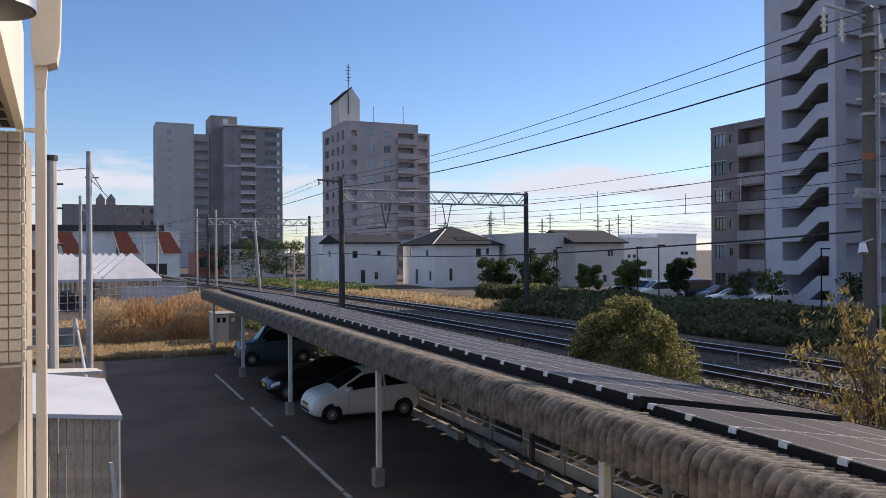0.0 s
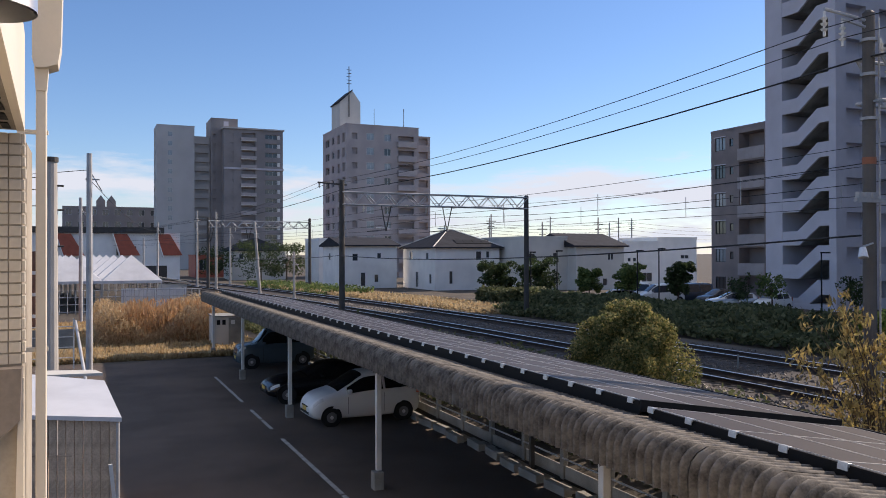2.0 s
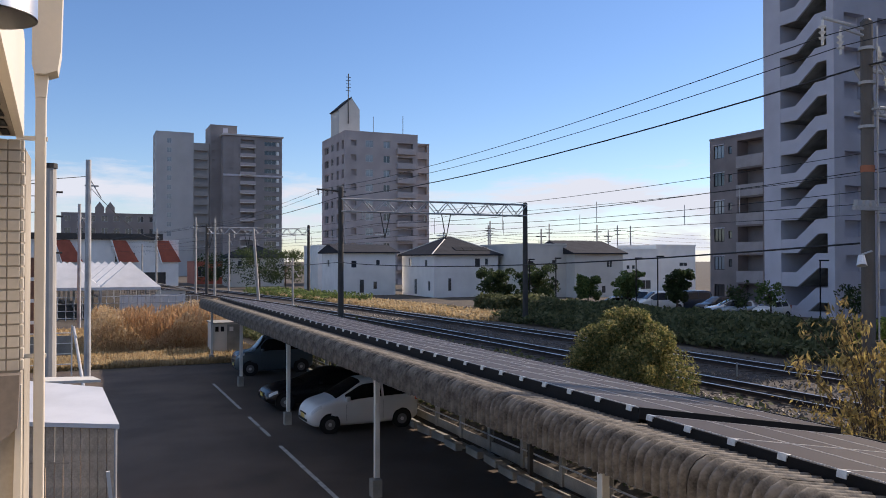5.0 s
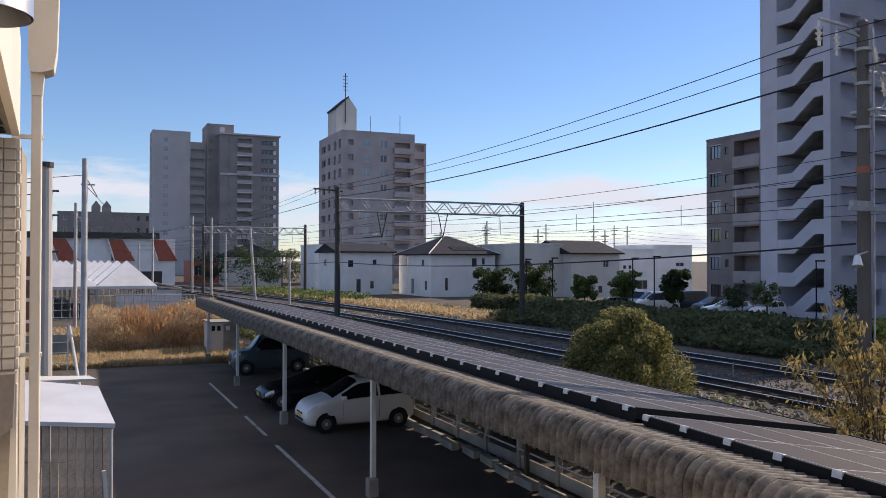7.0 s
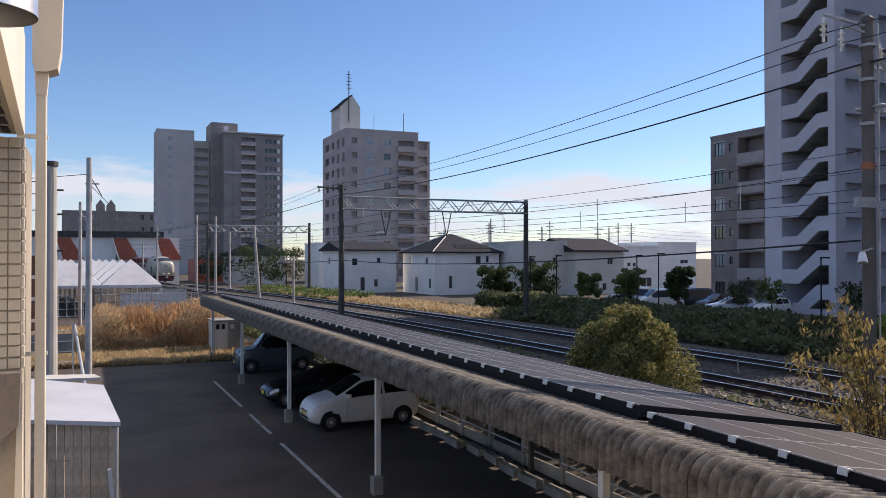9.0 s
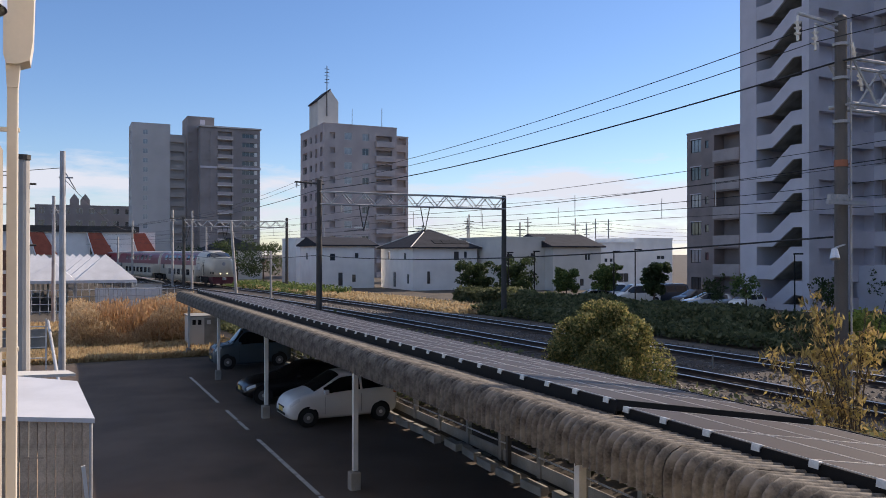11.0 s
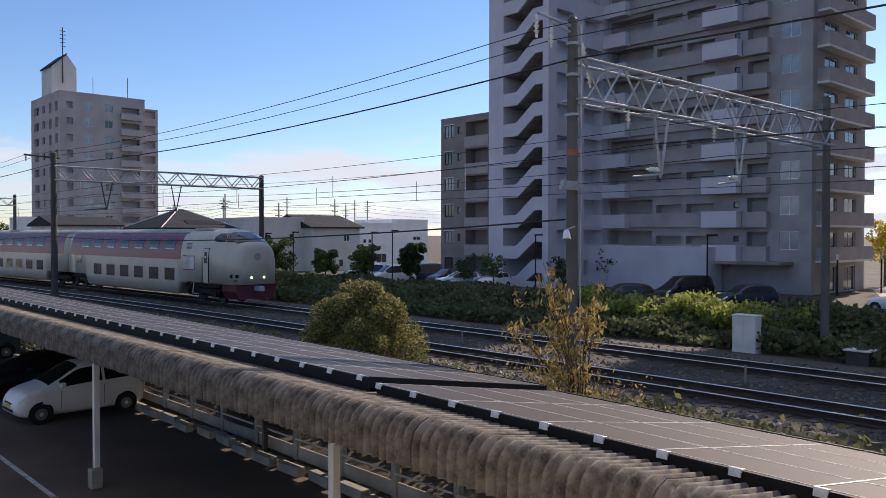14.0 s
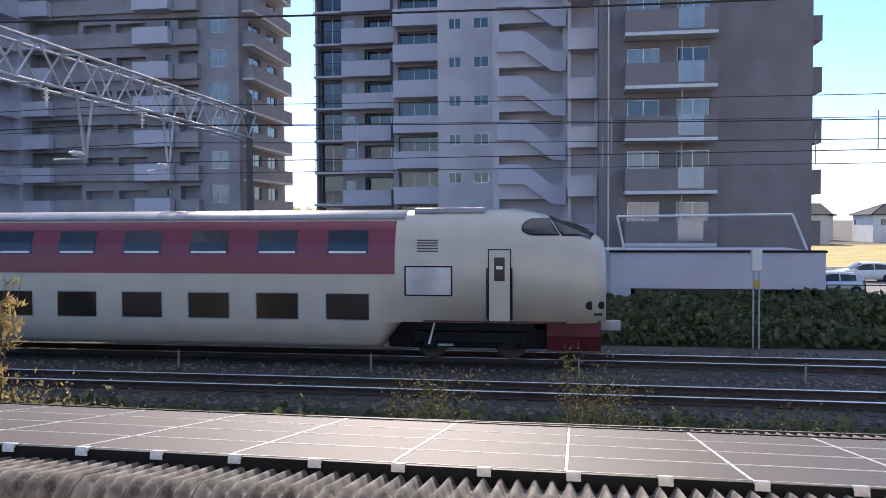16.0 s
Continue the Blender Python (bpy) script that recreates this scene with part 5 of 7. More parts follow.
# ---- overhead line ----
def truss(bm, a, b, z0, z1, depth, bays, r=0.03):
    a, b = Vector((*a, 0)), Vector((*b, 0))
    n = Vector((-(b - a).y, (b - a).x, 0)).normalized() * depth
    for s in (-1, 1):
        for z in (z0, z1):
            rod(bm, a + n * s + Vector((0, 0, z)), b + n * s + Vector((0, 0, z)), r * 1.3, seg=6)
        for i in range(bays):
            p, q, m = a.lerp(b, i / bays), a.lerp(b, (i + 1) / bays), a.lerp(b, (i + 0.5) / bays)
            rod(bm, p + n * s + Vector((0, 0, z1)), m + n * s + Vector((0, 0, z0)), r, seg=5)
            rod(bm, m + n * s + Vector((0, 0, z0)), q + n * s + Vector((0, 0, z1)), r, seg=5)
    for i in range(bays + 1):
        p = a.lerp(b, i / bays)
        for z in (z0, z1):
            rod(bm, p + n + Vector((0, 0, z)), p - n + Vector((0, 0, z)), r, seg=5)
    return bm


def insulator(parent, p, d):
    """Pale ribbed insulator along d."""
    bm, p, d = bmesh.new(), Vector(p), Vector(d)
    rod(bm, p, p + d, 0.03, seg=6)
    for k in range(3):
        c = p + d * (0.25 + 0.22 * k)
        rod(bm, c, c + d.normalized() * 0.04, 0.075, 0.05, seg=10)
    part("insulator", bm, WHITE_PAINT, parent, "pale ribbed insulator")


def portal(left, right, zt, chords, pole_mat, r, near=False):
    g = thing("catenary_portal", "lattice catenary portal over the tracks on two poles", "catenary portal", group="catenary portals")
    for k, (p, top) in enumerate(((left, zt[0]), (right, zt[1]))):
        pole = part("pole", rodm((*p, 0.5), (*p, top), r * 1.12, r * 0.9, 14), pole_mat, g)
        part("cap", rodm((*p, top), (*p, top + 0.06), r * 0.95, r * 0.5, 14), DARKPOLE, pole)
    bm = truss(bmesh.new(), left, right, chords[0], chords[1], 0.28, 9)
    part("truss", bm, GALV, g, "galvanised lattice beam")
    lv, rv = Vector((*left, 0)), Vector((*right, 0))
    for c in (TRACK_NEAR, TRACK_FAR):
        x = c + shift(left[1])
        f = (x - left[0]) / (right[0] - left[0])
        p = lv.lerp(rv, f)
        bm = bmesh.new()
        z = chords[0]
        rod(bm, p + Vector((0.9, 0, z)), p + Vector((0.55, 0, z - 1.6)), 0.035, seg=6)
        rod(bm, p + Vector((0.25, 0, z)), p + Vector((0.55, 0, z - 1.6)), 0.035, seg=6)
        rod(bm, p + Vector((0.55, 0, z - 1.5)), p + Vector((-0.7, 0, z - 1.62)), 0.025, seg=6)
        part("drop_bracket", bm, GALV if near else DARKPOLE, g)
        insulator(g, p + Vector((-0.9, 0, z)), (0, 0, -0.45))
        insulator(g, p + Vector((0.5, 0, z - 1.4)), (-0.6, 0, 0.0))
    if near:
        for k, (zz, dx) in enumerate(((9.72, -1.25), (9.58, -0.75))):
            part("cross_arm", rodm((left[0], left[1], zz), (left[0] + dx, left[1], zz + 0.1), 0.035, seg=6), GALV, g)
            insulator(g, (left[0] + dx, left[1], zz + 0.05), (0, 0, -0.5))
            insulator(g, (left[0] + 0.35 + 0.2 * k, left[1], zz - 0.3 - 0.4 * k), (0.1, 0, -0.45))
        # pale rod added to draw the pole's sunlit edge
        part("sunlit_edge_rod", rodm((left[0] + r + 0.02, left[1] - 0.12, 0.7), (left[0] + r + 0.02, left[1] - 0.12, zt[0] - 0.1), 0.02, seg=6), GALV, g, "bright rod drawn as the sunlit edge of the pole")
        for z in (9.3, 8.6, 7.7):
            part("band", rodm((*left, z), (*left, z + 0.06), r * 1.25, seg=14), GALV, g)
        part("marker_band", rodm((*left, 6.8), (*left, 6.94), r * 1.06, seg=14), mat("orange_band", (0.34, 0.12, 0.06), 0.7), g, "orange marker band")
        bm = boxm(left[0] - 0.75, left[0] + 0.35, left[1] - 0.32, left[1] - 0.24, 6.0, 6.08)
        for k in range(3):
            box(bm, left[0] - 0.7 + 0.2 * k, left[0] - 0.58 + 0.2 * k, left[1] - 0.33, left[1] - 0.23, 6.08, 6.2)
        part("cross_arm", bm, GALV, g)
        part("lamp", rodm((left[0] - 0.45, left[1] - 0.2, 5.1), (left[0] - 0.5, left[1] - 0.25, 4.9), 0.06, 0.1), ALU, g)
        part("lamp_arm", rodm((left[0], left[1] - 0.1, 5.2), (left[0] - 0.45, left[1] - 0.2, 5.12), 0.02, seg=6), GALV, g)
    else:
        part("cross_arm", rodm((left[0] - 1.5, left[1], zt[0] - 0.15), (left[0] + 0.3, left[1], zt[0] - 0.25), 0.05, seg=6), DARKPOLE, g)
        insulator(g, (left[0] - 1.4, left[1], zt[0] - 0.1), (0, 0, -0.4))
        insulator(g, (left[0] - 1.0, left[1], zt[0] - 0.15), (0, 0, -0.4))
    return g


def cable(name, label, pts, r, sag=0.0):
    """A hanging cable through its supports."""
    cu = bpy.data.curves.new(name, "CURVE")
    cu.dimensions, cu.bevel_depth, cu.bevel_resolution = "3D", r, 1
    sp = cu.splines.new("POLY")
    out = []
    for a, b in zip(pts, pts[1:]):
        a, b = Vector(a), Vector(b)
        for i in range(12):
            f = i / 12
            out.append(a.lerp(b, f) - Vector((0, 0, sag * 4 * f * (1 - f))))
    out.append(Vector(pts[-1]))
    sp.points.add(len(out) - 1)
    for q, p in zip(sp.points, out):
        q.co = (*p, 1)
    cu.materials.append(WIRE)
    return tagged(new(name, cu), label, "cable", group="overhead cables")


def overhead():
    portal((14.55, 11.4), (28.5, 11.4), (9.88, 9.75), (8.07, 8.98), mat("brown_concrete_pole", (0.125, 0.112, 0.1), 0.85, var=0.2), 0.13, near=True)
    portal((14.1, 47.0), (26.95, 47.0), (9.45, 8.85), (8.0, 8.75), DARKPOLE, 0.17)
    portal((12.2, 92.0), (23.7, 92.0), (9.0, 9.1), (8.0, 8.7), DARKPOLE, 0.17)
    for a, b, c, r, s in (((13.3, 11.4, 9.44), (12.7, 47, 9.3), (14.0, -34, 10.2), 0.01, 0.45), ((13.8, 11.4, 9.3), (13.1, 47, 9.2), (14.5, -34, 9.8), 0.01, 0.5), ((14.5, 11.4, 8.98), (14.0, 47, 8.87), (15.0, -34, 9.5), 0.02, 0.42)):
        cable("feeder_cable", "black feeder cable between catenary poles", [c, a, b, (b[0] - 2, 92, 8.8), (b[0] - 18, 170, 8.8)], r, s)
    for c in (TRACK_NEAR, TRACK_FAR):
        ys = [-50, 11.4, 47, 92, 140, 200]
        cable("contact_wire", "thin contact wire above the track", [(c + shift(y), y, RAIL_TOP + 5.05) for y in ys], 0.01)
        cable("messenger_wire", "thin messenger wire above the track", [(c + shift(y), y, RAIL_TOP + 5.95) for y in ys], 0.012, 0.35)
        cable("return_wire", "thin return wire above the track", [(c + 1.6 + shift(y), y, 8.0) for y in ys], 0.01, 0.3)
    d = thing("catenary_droppers", "bright vertical droppers between contact and messenger wires", "droppers")
    for c in (TRACK_NEAR, TRACK_FAR):
        for y in (-20, -13, -6.5, -1.2, 4.4, 18, 25, 32, 39, 55, 63, 71, 79):
            part("dropper", rodm((c + shift(y), y, RAIL_TOP + 5.05), (c + shift(y), y, RAIL_TOP + 5.85), 0.014, seg=5), GALV, d)
    cable("telephone_cable", "black telephone cable crossing before houses", [(14.3, 11.4, 5.35), (14.0, 47.0, 4.9), (12.1, 92, 4.9)], 0.022, 0.35)
    rng = random.Random(4)
    for x, y, h, r, lean, m, arm in ((0.05, 37.3, 9.3, 0.13, 0, GALV, 1), (-0.84, 22.0, 7.4, 0.17, 0, POLE, 0), (-0.5, 65, 9.2, 0.13, 0, GALV, 1), (14.9, 76, 8.0, 0.14, -0.6, POLE, 1), (15.8, 66.5, 5.2, 0.1, 0, POLE, 1), (11.5, 96, 10, 0.13, 0, POLE, 1), (12.5, 88, 9.5, 0.13, 0, POLE, 1), (9.0, 120, 9.5, 0.14, 0, POLE, 1), (16.5, 104, 8.5, 0.13, 0, POLE, 1), (7.6, 128, 7.5, 0.13, 0, POLE, 1)):
        t = thing("utility_pole", "slim grey utility pole with fittings" if arm else "thick pale concrete pole with banded top", "utility pole", pose(x, y, 0), group="utility poles")
        part("pole", rodm((0, 0, -0.1), (lean, 0, h), r * 1.1, r * 0.85, 12), m, t)
        if arm:
            part("cross_arm", rodm((lean - 0.15, 0, h - 1.1), (lean + 0.4, 0, h - 1.1), 0.035, seg=6), GALV, t)
            part("stay", rodm((lean, 0, h - 0.7), (lean + 0.5, 0, h - 1.6), 0.025, seg=6), GALV, t)
        else:
            part("band", rodm((0, 0, h - 0.12), (0, 0, h), r * 1.02, seg=12), DARKPOLE, t)
            for z in (5.2, 6.1, 6.7):
                part("step_bolt", rodm((r * 0.8, 0, z), (r + 0.12, 0, z), 0.025, seg=6), DARKPOLE, t)
    for z in (6.3, 6.7, 7.0):
        cable("service_cable", "black service cable from the house poles", [(-6, 23, z), (-0.84, 22, z - 0.1)], 0.012, 0.05)
    cable("service_cable", "black service cable from the house poles", [(0.05, 37.3, 8.2), (9.0, 120, 8.4)], 0.015, 0.8)
    cable("service_cable", "black service cable from the house poles", [(0.05, 37.3, 8.6), (-14, 40, 8.2)], 0.015, 0.3)
    # far poles on the skyline across the houses
    for x, y, h in ((61, 118, 11.5), (66, 110, 10), (72, 140, 12), (78, 112, 11), (92, 150, 13), (86, 120, 10.5), (100, 132, 12), (57, 128, 10), (110, 150, 13)):
        t = thing("utility_pole", "thin far utility pole above the roofs", "utility pole", pose(x, y, 0), group="far utility poles")
        part("pole", rodm((0, 0, 0), (0, 0, h), 0.16, 0.12), POLE, t)
        part("cross_arm", boxm(-0.9, 0.9, -0.06, 0.06, h - 1.2, h - 1.08), DARKPOLE, t)
        part("cross_arm", boxm(-0.6, 0.6, -0.06, 0.06, h - 2.1, h - 1.98), DARKPOLE, t)
    for z0, z1 in ((10.2, 11.2), (9.6, 10.4), (9.0, 9.6), (8.4, 8.6)):
        cable("power_line", "thin far power line above the roofs", [(57, 128, z0 - 0.4), (72, 140, z0 + 0.6), (100, 132, z1), (150, 150, z1)], 0.03, 0.6)


# ---- cars ----
# outline of each kind of car: length, width, then (x, roof line, waist line) from the tail to the nose,
# where the glass runs (rear pillar, side glass back and front, roof front, foot of the windscreen), wheel radius
CAR_KINDS = {
    "hatch": (3.4, 1.48, ((-1.7, 0.70, 0.62), (-1.67, 0.98, 0.84), (-1.57, 1.24, 0.96), (-1.4, 1.44, 0.98), (-1.0, 1.49, 0.97), (-0.4, 1.505, 0.95), (0.1, 1.47, 0.93), (0.5, 1.24, 0.91), (0.93, 0.985, 0.89), (1.25, 0.91, 0.83), (1.5, 0.82, 0.74), (1.65, 0.66, 0.58), (1.7, 0.52, 0.46)), (-1.45, -1.28, 0.62, 0.12, 0.9), 0.27),
    "box": (3.4, 1.48, ((-1.7, 0.9, 0.8), (-1.67, 1.3, 1.0), (-1.62, 1.62, 1.04), (-1.4, 1.70, 1.05), (-0.4, 1.72, 1.05), (0.35, 1.69, 1.04), (0.75, 1.22, 1.02), (0.86, 1.08, 1.0), (1.3, 1.04, 0.97), (1.58, 0.98, 0.9), (1.68, 0.82, 0.72), (1.7, 0.62, 0.55)), (-1.6, -1.45, 0.62, 0.4, 0.82), 0.31),
    "coupe": (4.3, 1.7, ((-2.15, 0.62, 0.56), (-2.1, 0.84, 0.76), (-1.8, 0.89, 0.82), (-1.4, 0.98, 0.83), (-0.9, 1.19, 0.83), (-0.4, 1.27, 0.82), (0.0, 1.25, 0.81), (0.4, 1.06, 0.8), (0.85, 0.86, 0.78), (1.5, 0.78, 0.7), (1.95, 0.68, 0.6), (2.1, 0.58, 0.5), (2.15, 0.5, 0.44)), (-1.5, -1.0, 0.4, 0.02, 0.82), 0.3),
    "estate": (4.3, 1.69, ((-2.15, 0.72, 0.64), (-2.1, 0.98, 0.86), (-1.95, 1.22, 0.94), (-1.7, 1.42, 0.95), (-1.1, 1.49, 0.94), (-0.3, 1.51, 0.92), (0.15, 1.47, 0.91), (0.6, 1.22, 0.9), (1.1, 0.97, 0.88), (1.6, 0.89, 0.8), (1.95, 0.78, 0.68), (2.1, 0.62, 0.54), (2.15, 0.5, 0.44)), (-1.8, -1.6, 0.7, 0.18, 1.05), 0.3),
    "van": (4.4, 1.69, ((-2.2, 0.8, 0.72), (-2.17, 1.3, 0.98), (-2.1, 1.74, 1.03), (-1.8, 1.86, 1.03), (-0.4, 1.88, 1.02), (0.6, 1.83, 1.01), (1.1, 1.46, 1.0), (1.55, 1.08, 0.97), (1.9, 0.96, 0.85), (2.12, 0.8, 0.68), (2.2, 0.55, 0.48)), (-2.0, -1.85, 1.15, 0.65, 1.5), 0.31),
}


def car(label, paint, m, kind, group=""):
    """A car facing +x, its shell lofted from the outline, glass laid into it. Origin under its middle."""
    L, W, line, (rear, glass0, glass1, roof1, cowl), wr = CAR_KINDS[kind]
    t = thing("car", label, "car", m, group)
    h, lx = L / 2, [q[0] for q in line]

    def section(x):
        zt, zb = float(np.interp(x, lx, [q[1] for q in line])), float(np.interp(x, lx, [q[2] for q in line]))
        w = W / 2 * float(np.interp(x / h, (-1, -0.98, -0.92, -0.6, 0.6, 0.82, 0.93, 0.985, 1), (0.8, 0.91, 0.97, 1, 1, 0.97, 0.9, 0.78, 0.66)))
        zl = float(np.interp(abs(x) / h, (0, 0.9, 1), (0.2, 0.22, 0.32)))
        wt = w * (0.9 - 0.2 * min(max((zt - zb) / 0.5, 0), 1))
        return [(w * 0.88, zl), (w * 0.975, zl + 0.09), (w, (zl + zb) / 2), (w * 0.99, zb - 0.06), (w * 0.965, zb), (wt + 0.012, zt - 0.075 * min(1, (zt - zb) / 0.3)), (wt * 0.88, zt - 0.015), (wt * 0.45, zt + 0.012), (0, zt + 0.018)]

    stations = sorted({round(-h + L * k / 44, 3) for k in range(45)} | {-h + 0.02, h - 0.02})
    secs = [(x, section(x)) for x in stations]
    # round the outline a little along its length
    soft = [secs[0]] + [(b[0], [tuple((p[j] + 2 * q[j] + r[j]) / 4 for j in (0, 1)) for p, q, r in zip(a[1], b[1], c[1])]) for a, b, c in zip(secs, secs[1:], secs[2:])] + [secs[-1]]
    part("body", loft(soft, paint), None, t)

    def skin(x, i, f):
        k = max(j for j in range(len(soft) - 1) if soft[j][0] <= x + 1e-6)
        g = (x - soft[k][0]) / (soft[k + 1][0] - soft[k][0])
        q = [Vector(a).lerp(Vector(b), g) for a, b in zip(soft[k][1], soft[k + 1][1])]
        return q[i].lerp(q[i + 1], f)

    def grid(cols, rows, at):
        v = [at(i / cols, j / rows) for i in range(cols + 1) for j in range(rows + 1)]
        f = [(i * (rows + 1) + j, (i + 1) * (rows + 1) + j, (i + 1) * (rows + 1) + j + 1, i * (rows + 1) + j + 1) for i in range(cols) for j in range(rows)]
        return raw(v, f, CAR_GLASS, True)

    def top_glass(name, x0, x1):
        def at(u, v):
            x = x0 + (x1 - x0) * u
            a = abs(2 * v - 1) * 3
            i = 7 - min(int(a), 2)
            p = skin(x, i, 1 - (a - (7 - i)) * (0.75 if i == 5 else 1))
            return (x, (1 if v > 0.5 else -1) * p.x, p.y + 0.012)
        part(name, grid(8, 12, at), None, t)

    top_glass("windscreen", roof1, cowl)
    top_glass("rear_window", -h + 0.09, rear)
    mid = (glass0 + roof1) / 2 + 0.05
    for s2 in (-1, 1):
        for x0, x1 in ((glass0, mid - 0.04), (mid + 0.04, glass1)):
            def at(u, v):
                x = x0 + (x1 - x0) * u
                p = skin(x, 4, 0.06 + 0.84 * v)
                return (x, s2 * (p.x + 0.012), p.y)
            part("side_window", grid(8, 3, at), None, t)
        y = s2 * W / 2
        z = skin(h - 0.2, 4, 0).y
        def lamp_at(u, v):
            x = h - 0.36 + 0.28 * u
            p = skin(x, 3, 0.1 + 0.8 * v) if v < 0.5 else skin(x, 4, (v - 0.5) * 1.2)
            return (x, s2 * (p.x + 0.008), p.y + 0.004)
        me = grid(5, 4, lamp_at)
        me.materials[0] = LAMPGLASS
        part("headlight", me, None, t, "clear headlight")
        zb = skin(-h + 0.12, 4, 0).y
        part("tail_light", boxm(-h + 0.03, -h + 0.13, y * 0.93 - 0.04, y * 0.93 + 0.03, zb - 0.12, zb + 0.2, 0.02), RED, t)
        part("mirror", boxm(glass1 - 0.12, glass1 + 0.02, y * 1.07 - 0.08, y * 1.07 + 0.05, skin(glass1, 4, 0).y + 0.01, skin(glass1, 4, 0).y + 0.14, 0.03), paint, t)
        for x in (-h + 0.56, h - 0.6):
            wh = part("wheel", rodm((x, y * 0.8, wr), (x, y * 1.0, wr), wr, seg=26), TYRE, t)
            part("rim", rodm((x, y * 0.98, wr), (x, y * 1.008, wr), wr * 0.62, wr * 0.55, seg=18), RIM, wh, "grey wheel trim")
            part("hub", rodm((x, y * 1.0, wr), (x, y * 1.012, wr), wr * 0.22, wr * 0.2, seg=12), ALU, wh)
            part("arch", rodm((x, y * 0.79, wr + 0.02), (x, y * 0.995, wr + 0.02), wr + 0.035, seg=26), BLACK, wh)
        for x in (mid, glass1 - 0.02):
            part("door_seam", boxm(x - 0.004, x + 0.004, y - 0.004, y + 0.003, 0.34, skin(x, 3, 0).y - 0.02), BLACK, t)
        part("door_handle", boxm(mid + 0.08, mid + 0.24, y - 0.012, y + 0.016, skin(mid, 3, 0).y - 0.08, skin(mid, 3, 0).y - 0.045, 0.008), paint, t)
    part("grille", boxm(h - 0.06, h + 0.004, -0.28, 0.28, line[-1][1] + 0.01, line[-1][1] + 0.06, 0.01), BLACK, t)
    part("lower_grille", boxm(h - 0.1, h + 0.006, -0.42, 0.42, 0.34, 0.42, 0.01), BLACK, t)
    part("plate", boxm(h - 0.02, h + 0.018, -0.16, 0.16, 0.43, 0.55), PLATE, t, "plain yellow plate")
    return t


PLATE = mat("plate_yellow", (0.7, 0.5, 0.12), 0.5)


RIM = mat("wheel_trim_grey", (0.22, 0.22, 0.23), 0.45, 0.5, bump=0.1)


def car_paint(name, c, metal=0.0, rough=0.25):
    return mat(name, c, rough, metal, var=0.05, bump=0, spec=0.6)


def cars():
    white = car_paint("white_car_paint", (0.78, 0.78, 0.76))
    silver = car_paint("silver_car_paint", (0.5, 0.51, 0.53), 0.6)
    navy = car_paint("navy_car_paint", (0.035, 0.05, 0.075), 0.2)
    black = car_paint("black_car_paint", (0.012, 0.012, 0.014), 0.1)
    teal = car_paint("slate_car_paint", (0.09, 0.12, 0.14), 0.2)
    car("white small hatchback parked under carport", white, pose(7.52, 23.25, 0, rz=181.5), "hatch")
    car("slate-blue boxy mini off-roader under carport", teal, pose(7.6, 35.9, 0, rz=180), "box")
    car("black low coupe parked nose out under carport", black, pose(7.6, 27.4, 0, rz=181), "coupe")
    far = ((44.6, 61.6, 150, silver, "estate"), (49.7, 66.1, 160, white, "van"), (50.6, 62.4, 165, white, "van"), (54.1, 62.1, 172, navy, "van"), (50.7, 53.1, 150, silver, "estate"), (52.6, 50.4, 185, white, "hatch"), (53.4, 57.6, 178, black, "estate"), (46.4, 32.2, 150, black, "estate"), (52.7, 31.2, 160, black, "van"), (51.8, 26.1, 150, navy, "estate"), (55.1, 17.2, 95, white, "estate"), (58.2, 11.9, 88, white, "hatch"), (54.0, -16.5, 88, silver, "estate"), (65.9, -22.7, 90, white, "estate"), (61.0, 70.8, 180, black, "estate"))
    words = {"estate": "estate car", "van": "tall van", "hatch": "small hatchback"}
    shade = {"white_car_paint": "white", "silver_car_paint": "silver", "navy_car_paint": "dark blue", "black_car_paint": "black"}
    for x, y, rz, p, kind in far:
        car(shade[p.name] + " " + words[kind] + " parked behind the hedge", p, pose(x, y, 0.175, rz=rz), kind, group="cars in the far car park")


